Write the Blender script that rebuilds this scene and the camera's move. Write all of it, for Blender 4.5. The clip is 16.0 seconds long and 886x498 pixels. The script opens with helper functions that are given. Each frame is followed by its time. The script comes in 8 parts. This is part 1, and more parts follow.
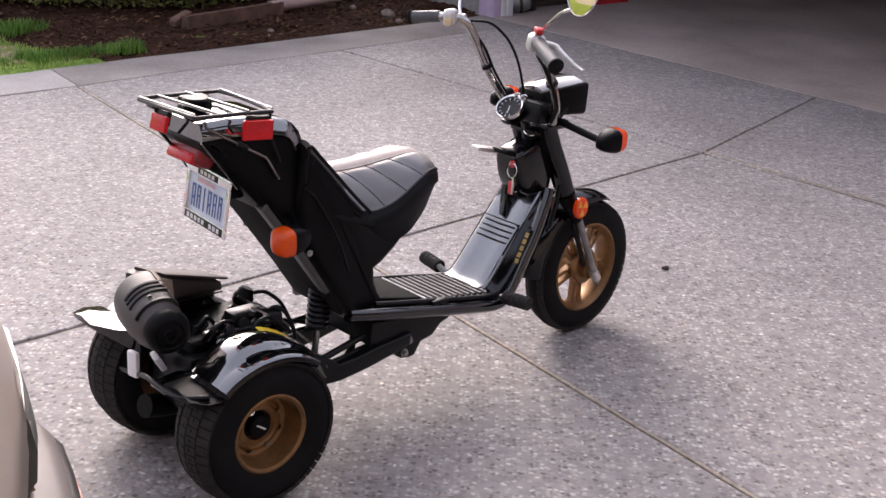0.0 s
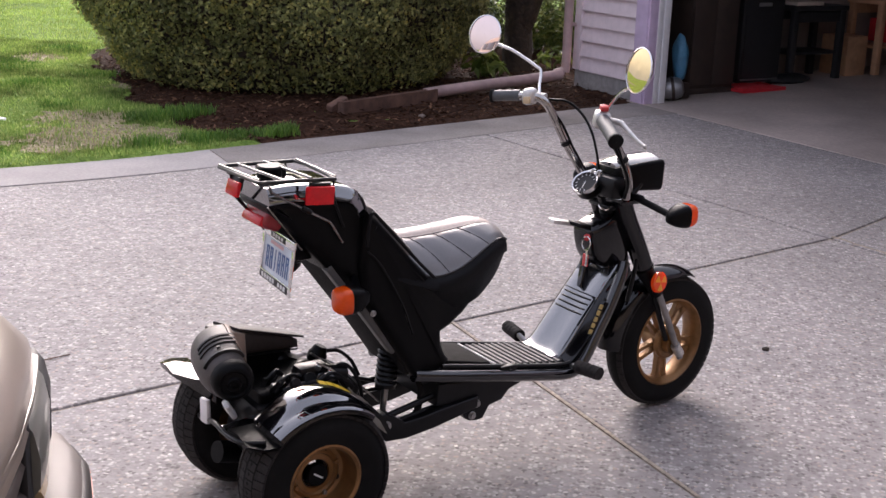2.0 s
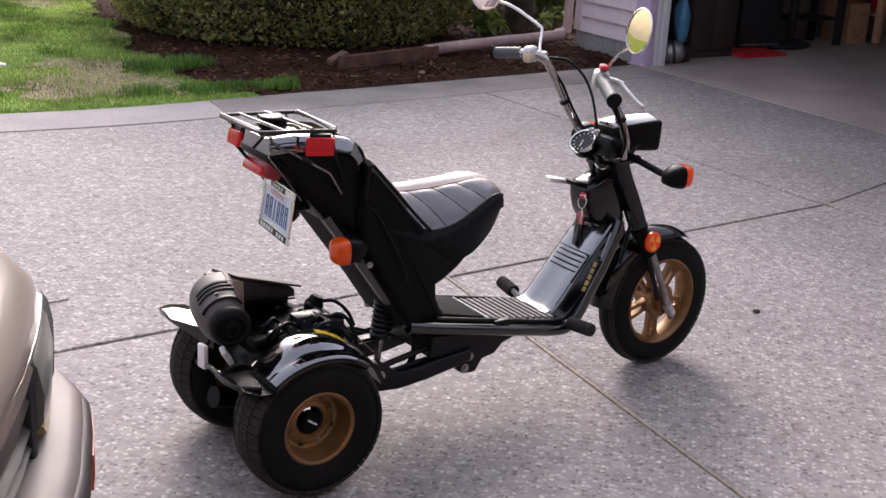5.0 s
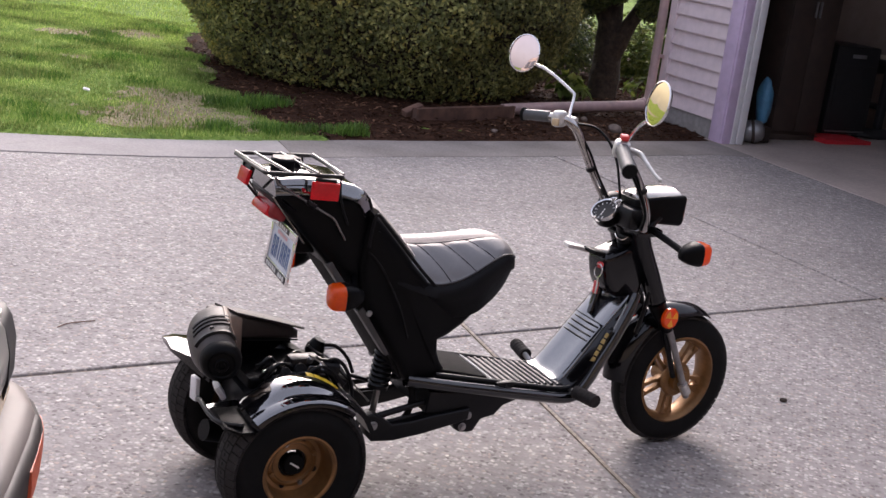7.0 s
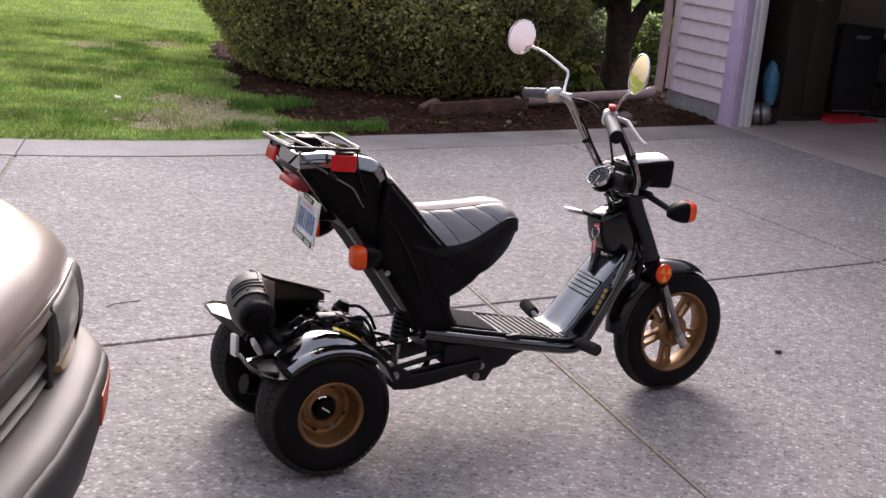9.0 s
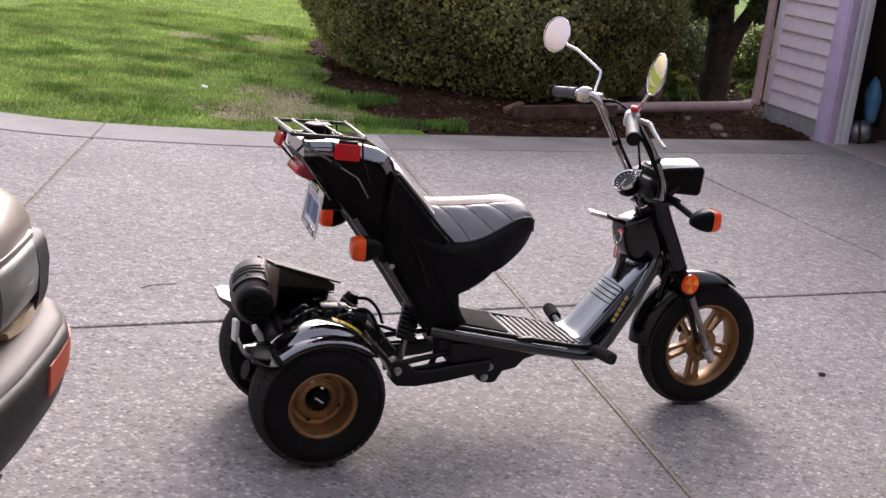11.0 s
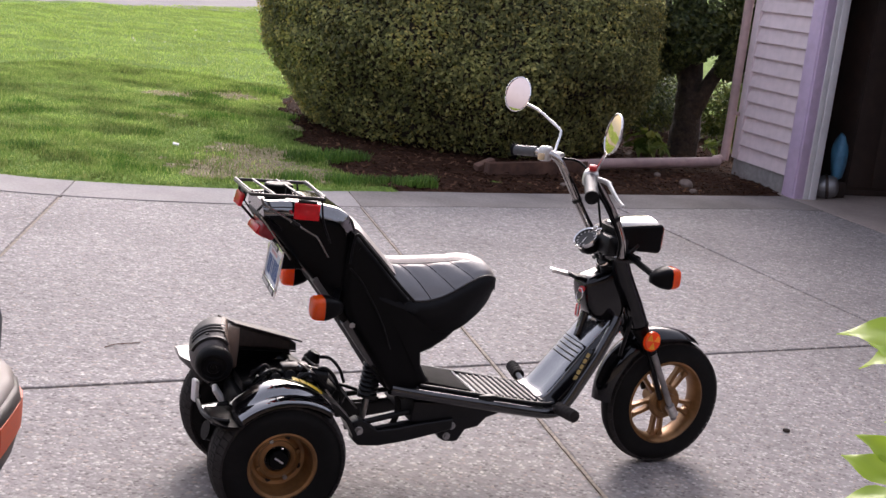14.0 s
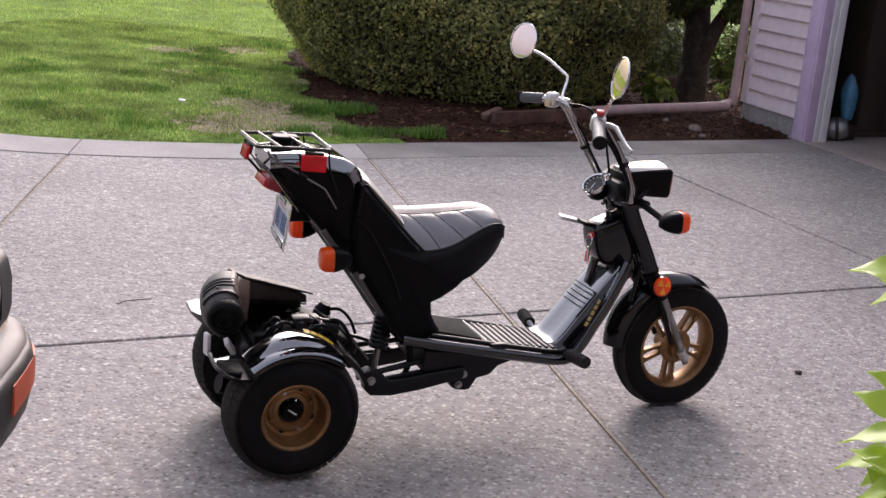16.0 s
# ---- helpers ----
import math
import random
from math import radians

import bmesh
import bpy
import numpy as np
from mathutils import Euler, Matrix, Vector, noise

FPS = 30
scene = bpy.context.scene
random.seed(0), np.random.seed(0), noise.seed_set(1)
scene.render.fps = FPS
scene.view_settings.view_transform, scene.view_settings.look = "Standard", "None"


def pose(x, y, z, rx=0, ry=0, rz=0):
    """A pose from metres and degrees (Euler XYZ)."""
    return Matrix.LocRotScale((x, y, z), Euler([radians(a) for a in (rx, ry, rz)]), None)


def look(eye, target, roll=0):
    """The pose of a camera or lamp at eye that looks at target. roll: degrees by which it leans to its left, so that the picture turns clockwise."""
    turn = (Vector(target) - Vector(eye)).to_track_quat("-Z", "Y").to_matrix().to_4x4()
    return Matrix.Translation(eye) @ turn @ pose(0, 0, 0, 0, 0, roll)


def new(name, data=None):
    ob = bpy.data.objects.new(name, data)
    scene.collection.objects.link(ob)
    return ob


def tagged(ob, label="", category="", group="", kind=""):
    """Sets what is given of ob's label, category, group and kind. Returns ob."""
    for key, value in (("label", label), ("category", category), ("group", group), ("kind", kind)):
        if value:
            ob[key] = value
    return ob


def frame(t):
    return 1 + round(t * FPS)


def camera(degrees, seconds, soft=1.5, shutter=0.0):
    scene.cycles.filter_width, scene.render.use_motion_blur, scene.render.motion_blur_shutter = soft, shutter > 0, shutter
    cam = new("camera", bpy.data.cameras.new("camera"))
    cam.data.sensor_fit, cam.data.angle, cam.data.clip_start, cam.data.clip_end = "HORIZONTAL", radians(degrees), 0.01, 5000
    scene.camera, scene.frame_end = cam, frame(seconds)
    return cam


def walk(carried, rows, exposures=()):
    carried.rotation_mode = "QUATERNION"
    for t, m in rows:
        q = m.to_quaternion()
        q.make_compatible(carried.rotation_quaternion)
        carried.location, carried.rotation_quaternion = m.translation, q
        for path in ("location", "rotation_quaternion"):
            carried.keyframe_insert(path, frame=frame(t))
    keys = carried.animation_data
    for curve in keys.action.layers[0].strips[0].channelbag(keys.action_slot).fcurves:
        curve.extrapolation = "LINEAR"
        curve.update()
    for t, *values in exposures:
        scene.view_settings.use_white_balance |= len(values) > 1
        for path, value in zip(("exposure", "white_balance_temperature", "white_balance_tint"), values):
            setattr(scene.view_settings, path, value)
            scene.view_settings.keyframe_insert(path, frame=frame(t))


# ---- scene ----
cam = camera(40.0, 16.0)
PATH = [
    (0, (0.066, -0.049, 1.394), (0.022, 1.833, 0.719), 3.1),
    (0.5, (0.168, -0.089, 1.421), (0.097, 1.799, 0.765), 2.2),
    (1, (0.339, -0.157, 1.409), (0.129, 1.731, 0.782), 1.4),
    (1.5, (0.363, -0.153, 1.396), (0.077, 1.749, 0.849), 2.4),
    (2, (0.362, -0.156, 1.395), (0.006, 1.734, 0.847), 1.8),
    (2.5, (0.343, -0.168, 1.398), (-0.001, 1.719, 0.829), 3.2),
    (3, (0.348, -0.179, 1.392), (0.025, 1.702, 0.793), 3.6),
    (3.5, (0.36, -0.195, 1.393), (0.031, 1.687, 0.8), 1.7),
    (4, (0.353, -0.202, 1.401), (0.014, 1.683, 0.823), 3.0),
    (4.2, (0.356, -0.205, 1.398), (0.01, 1.675, 0.812), 2.9),
    (6.3, (0.371, -0.119, 1.393), (0.044, 1.753, 0.77), 4.5),
    (6.5, (0.378, -0.107, 1.4), (0.055, 1.773, 0.799), 4.5),
    (7, (0.557, -0.139, 1.406), (0.06, 1.722, 0.87), 7.3),
    (7.5, (0.656, -0.253, 1.409), (0.108, 1.597, 0.882), 3.4),
    (8, (0.665, -0.41, 1.417), (0.131, 1.444, 0.89), 5.2),
    (8.5, (0.685, -0.447, 1.409), (0.15, 1.414, 0.909), 5.2),
    (9, (0.7, -0.449, 1.4), (0.159, 1.4, 0.865), 4.8),
    (9.2, (0.724, -0.434, 1.398), (0.16, 1.406, 0.855), 4.8),
    (11.5, (0.978, -0.294, 1.384), (0.246, 1.489, 0.847), 6.5),
    (12, (0.984, -0.298, 1.389), (0.265, 1.494, 0.869), 6.9),
    (12.5, (0.994, -0.293, 1.387), (0.259, 1.502, 0.898), 3.9),
    (13, (0.999, -0.307, 1.398), (0.306, 1.518, 0.963), 7.9),
    (13.5, (1.003, -0.302, 1.408), (0.309, 1.522, 0.968), 5.9),
    (14, (0.993, -0.29, 1.402), (0.287, 1.525, 0.949), 6.3),
    (14.5, (0.999, -0.286, 1.399), (0.295, 1.527, 0.931), 5.2),
    (15, (0.994, -0.282, 1.395), (0.283, 1.52, 0.896), 5.4),
    (15.5, (0.995, -0.283, 1.395), (0.287, 1.514, 0.875), 5.7),
    (16, (0.995, -0.284, 1.394), (0.288, 1.51, 0.863), 5.0),
]
LIGHT = [(0, 0.87, 6120, 19), (1.2, 0.75, 6060, 19), (4, 0.71, 6020, 19), (6.5, 0.68, 6020, 19), (7, 0.61, 6020, 19), (8, 0.57, 6020, 19), (11.5, 0.54, 6020, 19), (13.5, 0.61, 6020, 19), (15, 0.55, 6020, 19), (16, 0.53, 6020, 19)]
walk(cam, [(t, look(eye, target, roll)) for t, eye, target, roll in PATH], LIGHT)

# ---- world, sun and exposure ----
SUN_ELEV, SUN_AZ = radians(29), radians(110)   # azimuth counted from +x towards +y
world = bpy.data.worlds.new("sky")
scene.world = world
world.use_nodes = True
wn = world.node_tree
sky = wn.nodes.new("ShaderNodeTexSky")
sky.sky_type = 'NISHITA'
sky.sun_disc = False
sky.sun_elevation = SUN_ELEV
sky.sun_rotation = radians(90) - SUN_AZ
sky.air_density, sky.dust_density, sky.ozone_density = 1.0, 7.0, 1.0
wn.nodes["Background"].inputs["Strength"].default_value = 0.15
hazy = wn.nodes.new("ShaderNodeHueSaturation")   # thin cloud washes the blue out
hazy.inputs["Saturation"].default_value = 0.72
wn.links.new(sky.outputs[0], hazy.inputs["Color"])
veil = wn.nodes.new("ShaderNodeMix")   # even high cloud over the whole sky
veil.data_type = 'RGBA'
veil.inputs["Factor"].default_value = 0.36
veil.inputs["B"].default_value = (6.6, 6.5, 6.8, 1)
wn.links.new(hazy.outputs[0], veil.inputs["A"])
wn.links.new(veil.outputs["Result"], wn.nodes["Background"].inputs["Color"])
sun_data = bpy.data.lights.new("sun", 'SUN')
sun_data.energy, sun_data.angle, sun_data.color = 1.15, radians(36), (1.0, 0.86, 0.73)
sun_dir = Vector((math.cos(SUN_ELEV) * math.cos(SUN_AZ), math.cos(SUN_ELEV) * math.sin(SUN_AZ), math.sin(SUN_ELEV)))
new("sun", sun_data).matrix_world = look(sun_dir * 30, (0, 0, 0))

# ---- materials ----


def mat(name, base, rough=0.5, metal=0.0, vary=0.15, scale=30.0, bump=0.0, bscale=200.0, coat=0.0, dark=None,
        stain=0.0, sscale=3.0, emit=None, trans=0.0, ior=1.5, rand=0.0, spec=0.5, detail=4.0):
    """A node material: base colour broken up by fine grain and broad stains, with fine relief."""
    m = bpy.data.materials.new(name)
    m.use_nodes = True
    nt = m.node_tree
    b = nt.nodes["Principled BSDF"]
    b.inputs["Roughness"].default_value = rough
    b.inputs["Metallic"].default_value = metal
    b.inputs["Coat Weight"].default_value = coat
    b.inputs["Coat Roughness"].default_value = 0.06
    b.inputs["Transmission Weight"].default_value = trans
    b.inputs["IOR"].default_value = ior
    b.inputs["Specular IOR Level"].default_value = spec
    tc = nt.nodes.new("ShaderNodeTexCoord")
    no = nt.nodes.new("ShaderNodeTexNoise")
    no.inputs["Scale"].default_value = scale
    no.inputs["Detail"].default_value = detail
    nt.links.new(tc.outputs["Object"], no.inputs["Vector"])
    ra = nt.nodes.new("ShaderNodeMix")
    ra.data_type = 'RGBA'
    lo = dark if dark else tuple(c * (1 - vary) for c in base)
    hi = base if dark else tuple(min(1, c * (1 + vary)) for c in base)
    ra.inputs["A"].default_value = (*lo, 1)
    ra.inputs["B"].default_value = (*hi, 1)
    mr = nt.nodes.new("ShaderNodeMapRange")
    mr.inputs["From Min"].default_value, mr.inputs["From Max"].default_value = 0.32, 0.68
    nt.links.new(no.outputs["Fac"], mr.inputs["Value"])
    nt.links.new(mr.outputs["Result"], ra.inputs["Factor"])
    out = ra.outputs["Result"]
    if stain > 0:
        n2 = nt.nodes.new("ShaderNodeTexNoise")
        n2.inputs["Scale"].default_value = sscale
        n2.inputs["Detail"].default_value = 5.0
        nt.links.new(tc.outputs["Object"], n2.inputs["Vector"])
        m2 = nt.nodes.new("ShaderNodeMapRange")
        m2.inputs["From Min"].default_value, m2.inputs["From Max"].default_value = 0.3, 0.7
        m2.inputs["To Min"].default_value, m2.inputs["To Max"].default_value = 1 - stain, 1 + stain * 0.5
        nt.links.new(n2.outputs["Fac"], m2.inputs["Value"])
        mx = nt.nodes.new("ShaderNodeVectorMath")
        mx.operation = 'SCALE'
        nt.links.new(out, mx.inputs[0])
        nt.links.new(m2.outputs["Result"], mx.inputs["Scale"])
        out = mx.outputs[0]
    if rand > 0:
        oi = nt.nodes.new("ShaderNodeObjectInfo")
        m3 = nt.nodes.new("ShaderNodeMapRange")
        m3.inputs["To Min"].default_value, m3.inputs["To Max"].default_value = 1 - rand, 1 + rand
        nt.links.new(oi.outputs["Random"], m3.inputs["Value"])
        mx = nt.nodes.new("ShaderNodeVectorMath")
        mx.operation = 'SCALE'
        nt.links.new(out, mx.inputs[0])
        nt.links.new(m3.outputs["Result"], mx.inputs["Scale"])
        out = mx.outputs[0]
    nt.links.new(out, b.inputs["Base Color"])
    # roughness breaks up with the grain
    mrr = nt.nodes.new("ShaderNodeMapRange")
    mrr.inputs["To Min"].default_value, mrr.inputs["To Max"].default_value = max(0, rough * 0.8), min(1, rough * 1.25)
    nt.links.new(no.outputs["Fac"], mrr.inputs["Value"])
    nt.links.new(mrr.outputs["Result"], b.inputs["Roughness"])
    if bump > 0:
        nb = nt.nodes.new("ShaderNodeTexNoise")
        nb.inputs["Scale"].default_value = bscale
        nb.inputs["Detail"].default_value = 3.0
        nt.links.new(tc.outputs["Object"], nb.inputs["Vector"])
        bp = nt.nodes.new("ShaderNodeBump")
        bp.inputs["Strength"].default_value = 1.0
        bp.inputs["Distance"].default_value = bump
        nt.links.new(nb.outputs["Fac"], bp.inputs["Height"])
        nt.links.new(bp.outputs["Normal"], b.inputs["Normal"])
    if emit:
        b.inputs["Emission Color"].default_value = (*emit, 1)
        b.inputs["Emission Strength"].default_value = 1.0
    return m


def aggregate_material():
    """Exposed-aggregate concrete: grey paste with pale, brown and dark pebbles."""
    m = bpy.data.materials.new("exposed_aggregate")
    m.use_nodes = True
    nt = m.node_tree
    b = nt.nodes["Principled BSDF"]
    tc = nt.nodes.new("ShaderNodeTexCoord")
    # wobbled coordinates, so that no pebble is round
    wob = nt.nodes.new("ShaderNodeTexNoise")
    wob.inputs["Scale"].default_value, wob.inputs["Detail"].default_value = 70.0, 2.0
    nt.links.new(tc.outputs["Object"], wob.inputs["Vector"])
    wsc = nt.nodes.new("ShaderNodeVectorMath")
    wsc.operation = 'MULTIPLY_ADD'
    wsc.inputs[1].default_value = (0.014, 0.014, 0.0)
    nt.links.new(wob.outputs["Color"], wsc.inputs[0])
    nt.links.new(tc.outputs["Object"], wsc.inputs[2])
    vo = nt.nodes.new("ShaderNodeTexVoronoi")
    vo.inputs["Scale"].default_value = 78.0
    nt.links.new(wsc.outputs[0], vo.inputs["Vector"])
    sep = nt.nodes.new("ShaderNodeSeparateColor")
    nt.links.new(vo.outputs["Color"], sep.inputs["Color"])
    ramp = nt.nodes.new("ShaderNodeValToRGB")
    cr = ramp.color_ramp
    cr.elements[0].position, cr.elements[0].color = 0.0, (0.13, 0.115, 0.112, 1)
    cr.elements[1].position, cr.elements[1].color = 1.0, (0.52, 0.475, 0.45, 1)
    for p, c in ((0.2, (0.215, 0.195, 0.19, 1)), (0.5, (0.31, 0.283, 0.278, 1)), (0.62, (0.36, 0.300, 0.262, 1)), (0.74, (0.355, 0.335, 0.330, 1)), (0.9, (0.46, 0.43, 0.42, 1))):
        e = cr.elements.new(p)
        e.color = c
    nt.links.new(sep.outputs["Red"], ramp.inputs["Fac"])
    # sparse larger white stones of uneven size
    vf = nt.nodes.new("ShaderNodeTexVoronoi")
    vf.inputs["Scale"].default_value = 29.0
    nt.links.new(wsc.outputs[0], vf.inputs["Vector"])
    sf = nt.nodes.new("ShaderNodeSeparateColor")
    nt.links.new(vf.outputs["Color"], sf.inputs["Color"])
    size = nt.nodes.new("ShaderNodeMapRange")
    size.inputs["From Min"].default_value, size.inputs["From Max"].default_value = 0.87, 1.0
    size.inputs["To Min"].default_value, size.inputs["To Max"].default_value = 0.0, 0.25
    nt.links.new(sf.outputs["Green"], size.inputs["Value"])
    less = nt.nodes.new("ShaderNodeMath")
    less.operation = 'LESS_THAN'
    nt.links.new(vf.outputs["Distance"], less.inputs[0])
    nt.links.new(size.outputs["Result"], less.inputs[1])
    stones = nt.nodes.new("ShaderNodeMix")
    stones.data_type = 'RGBA'
    stones.inputs["B"].default_value = (0.68, 0.64, 0.61, 1)
    nt.links.new(less.outputs[0], stones.inputs["Factor"])
    nt.links.new(ramp.outputs["Color"], stones.inputs["A"])
    # paste between the pebbles
    mp = nt.nodes.new("ShaderNodeMapRange")
    mp.inputs["From Min"].default_value, mp.inputs["From Max"].default_value = 0.38, 0.62
    nt.links.new(vo.outputs["Distance"], mp.inputs["Value"])
    mix = nt.nodes.new("ShaderNodeMix")
    mix.data_type = 'RGBA'
    mix.inputs["B"].default_value = (0.27, 0.25, 0.245, 1)
    nt.links.new(mp.outputs["Result"], mix.inputs["Factor"])
    nt.links.new(stones.outputs["Result"], mix.inputs["A"])
    # broad stains
    n2 = nt.nodes.new("ShaderNodeTexNoise")
    n2.inputs["Scale"].default_value, n2.inputs["Detail"].default_value = 1.3, 6.0
    nt.links.new(tc.outputs["Object"], n2.inputs["Vector"])
    m2 = nt.nodes.new("ShaderNodeMapRange")
    m2.inputs["From Min"].default_value, m2.inputs["From Max"].default_value = 0.3, 0.7
    m2.inputs["To Min"].default_value, m2.inputs["To Max"].default_value = 0.84, 1.12
    nt.links.new(n2.outputs["Fac"], m2.inputs["Value"])
    n3 = nt.nodes.new("ShaderNodeTexNoise")
    n3.inputs["Scale"].default_value, n3.inputs["Detail"].default_value = 22.0, 6.0
    nt.links.new(tc.outputs["Object"], n3.inputs["Vector"])
    m3 = nt.nodes.new("ShaderNodeMapRange")
    m3.inputs["From Min"].default_value, m3.inputs["From Max"].default_value = 0.3, 0.7
    m3.inputs["To Min"].default_value, m3.inputs["To Max"].default_value = 0.80, 1.18
    nt.links.new(n3.outputs["Fac"], m3.inputs["Value"])
    mu = nt.nodes.new("ShaderNodeMath")
    mu.operation = 'MULTIPLY'
    nt.links.new(m2.outputs["Result"], mu.inputs[0])
    nt.links.new(m3.outputs["Result"], mu.inputs[1])
    sc = nt.nodes.new("ShaderNodeVectorMath")
    sc.operation = 'SCALE'
    nt.links.new(mix.outputs["Result"], sc.inputs[0])
    nt.links.new(mu.outputs[0], sc.inputs["Scale"])
    nt.links.new(sc.outputs[0], b.inputs["Base Color"])
    b.inputs["Roughness"].default_value = 0.72
    b.inputs["Specular IOR Level"].default_value = 0.4
    bp = nt.nodes.new("ShaderNodeBump")
    bp.invert = True
    bp.inputs["Strength"].default_value = 1.0
    bp.inputs["Distance"].default_value = 0.0025
    nt.links.new(vo.outputs["Distance"], bp.inputs["Height"])
    nt.links.new(bp.outputs["Normal"], b.inputs["Normal"])
    return m


def leaf_material(name, c1, c2, c3, rough=0.5, trans=0.25, spec=0.5, clump=0.3):
    """Leaves whose colour changes from leaf to leaf."""
    m = bpy.data.materials.new(name)
    m.use_nodes = True
    nt = m.node_tree
    b = nt.nodes["Principled BSDF"]
    g = nt.nodes.new("ShaderNodeNewGeometry")
    ramp = nt.nodes.new("ShaderNodeValToRGB")
    cr = ramp.color_ramp
    cr.elements[0].color, cr.elements[1].color = (*c1, 1), (*c3, 1)
    e = cr.elements.new(0.6)
    e.color = (*c2, 1)
    nt.links.new(g.outputs["Random Per Island"], ramp.inputs["Fac"])
    tc = nt.nodes.new("ShaderNodeTexCoord")
    n2 = nt.nodes.new("ShaderNodeTexNoise")
    n2.inputs["Scale"].default_value = 2.2
    nt.links.new(tc.outputs["Object"], n2.inputs["Vector"])
    m2 = nt.nodes.new("ShaderNodeMapRange")
    m2.inputs["From Min"].default_value, m2.inputs["From Max"].default_value = 0.3, 0.7
    m2.inputs["To Min"].default_value, m2.inputs["To Max"].default_value = 1 - clump, 1 + clump
    nt.links.new(n2.outputs["Fac"], m2.inputs["Value"])
    sc = nt.nodes.new("ShaderNodeVectorMath")
    sc.operation = 'SCALE'
    nt.links.new(ramp.outputs["Color"], sc.inputs[0])
    nt.links.new(m2.outputs["Result"], sc.inputs["Scale"])
    nt.links.new(sc.outputs[0], b.inputs["Base Color"])
    b.inputs["Roughness"].default_value = rough
    b.inputs["Specular IOR Level"].default_value = spec
    tr = nt.nodes.new("ShaderNodeBsdfTranslucent")
    nt.links.new(sc.outputs[0], tr.inputs["Color"])
    mix = nt.nodes.new("ShaderNodeMixShader")
    mix.inputs[0].default_value = trans
    nt.links.new(b.outputs[0], mix.inputs[1])
    nt.links.new(tr.outputs[0], mix.inputs[2])
    nt.links.new(mix.outputs[0], nt.nodes["Material Output"].inputs["Surface"])
    return m


def lens_material(name, base):
    """Ribbed coloured plastic that lets some light through."""
    m = mat(name, base, 0.15, vary=0.12, scale=150, coat=0.6, bump=0.0006, bscale=350)
    nt = m.node_tree
    b = nt.nodes["Principled BSDF"]
    tr = nt.nodes.new("ShaderNodeBsdfTranslucent")
    tr.inputs["Color"].default_value = (*base, 1)
    mix = nt.nodes.new("ShaderNodeMixShader")
    mix.inputs[0].default_value = 0.4
    nt.links.new(b.outputs[0], mix.inputs[1])
    nt.links.new(tr.outputs[0], mix.inputs[2])
    nt.links.new(mix.outputs[0], nt.nodes["Material Output"].inputs["Surface"])
    return m


M = {}
M["aggregate"] = aggregate_material()
M["concrete"] = mat("smooth_concrete", (0.38, 0.352, 0.336), 0.8, vary=0.12, scale=60, bump=0.001, bscale=150, stain=0.18, sscale=2.5)
M["wornconcrete"] = mat("dirty_worn_concrete", (0.275, 0.246, 0.229), 0.8, vary=0.2, scale=70, bump=0.0012, bscale=130, stain=0.35, sscale=2.2)
M["slab"] = mat("garage_slab", (0.44, 0.37, 0.33), 0.65, vary=0.12, scale=40, bump=0.0008, bscale=120, stain=0.35, sscale=1.1)
M["stem"] = mat("stem_wall_concrete", (0.33, 0.31, 0.30), 0.85, vary=0.15, scale=25, bump=0.002, bscale=60, stain=0.2, sscale=4)
M["fieldstone"] = mat("brown_fieldstone", (0.20, 0.155, 0.13), 0.85, vary=0.25, scale=25, bump=0.002, bscale=60, stain=0.25, sscale=6)
M["jointseal"] = mat("joint_sealant", (0.37, 0.315, 0.255), 0.9, vary=0.3, scale=50, bump=0.002, bscale=90, stain=0.3, sscale=3)
M["joint"] = mat("joint_dirt", (0.38, 0.32, 0.255), 0.95, vary=0.5, scale=45, bump=0.003, bscale=90, dark=(0.17, 0.145, 0.12))
M["soil"] = mat("bark_mulch", (0.085, 0.043, 0.027), 0.95, dark=(0.026, 0.014, 0.010), scale=38, bump=0.02, bscale=45, stain=0.35, sscale=2.0, spec=0.05)
M["lawn"] = mat("lawn_turf", (0.27, 0.39, 0.085), 0.95, dark=(0.12, 0.21, 0.035), scale=24, bump=0.02, bscale=60, stain=0.3, sscale=1.2, spec=0.1, detail=8.0)
M["dryground"] = mat("dry_thatch", (0.36, 0.31, 0.165), 0.95, dark=(0.16, 0.13, 0.065), scale=30, bump=0.01, bscale=90, stain=0.3, sscale=4)
M["street"] = mat("street_asphalt", (0.26, 0.24, 0.235), 0.9, vary=0.12, scale=30, bump=0.003, bscale=200, stain=0.15, sscale=0.5)
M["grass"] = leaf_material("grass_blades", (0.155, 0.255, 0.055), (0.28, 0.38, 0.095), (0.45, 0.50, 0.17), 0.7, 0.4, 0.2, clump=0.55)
# far lawn's sunlight is put into these brighter blade colours
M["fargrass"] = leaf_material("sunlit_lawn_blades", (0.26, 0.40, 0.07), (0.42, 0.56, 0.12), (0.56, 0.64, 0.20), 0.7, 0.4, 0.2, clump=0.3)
M["tuftgrass"] = leaf_material("dense_tuft_blades", (0.07, 0.16, 0.02), (0.13, 0.26, 0.035), (0.24, 0.36, 0.06), 0.6, 0.35)
M["straw"] = leaf_material("dry_grass", (0.34, 0.27, 0.15), (0.54, 0.45, 0.27), (0.72, 0.62, 0.42), 0.8, 0.2)
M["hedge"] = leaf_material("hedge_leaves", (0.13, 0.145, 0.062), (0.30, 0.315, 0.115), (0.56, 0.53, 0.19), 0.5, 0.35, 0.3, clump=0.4)
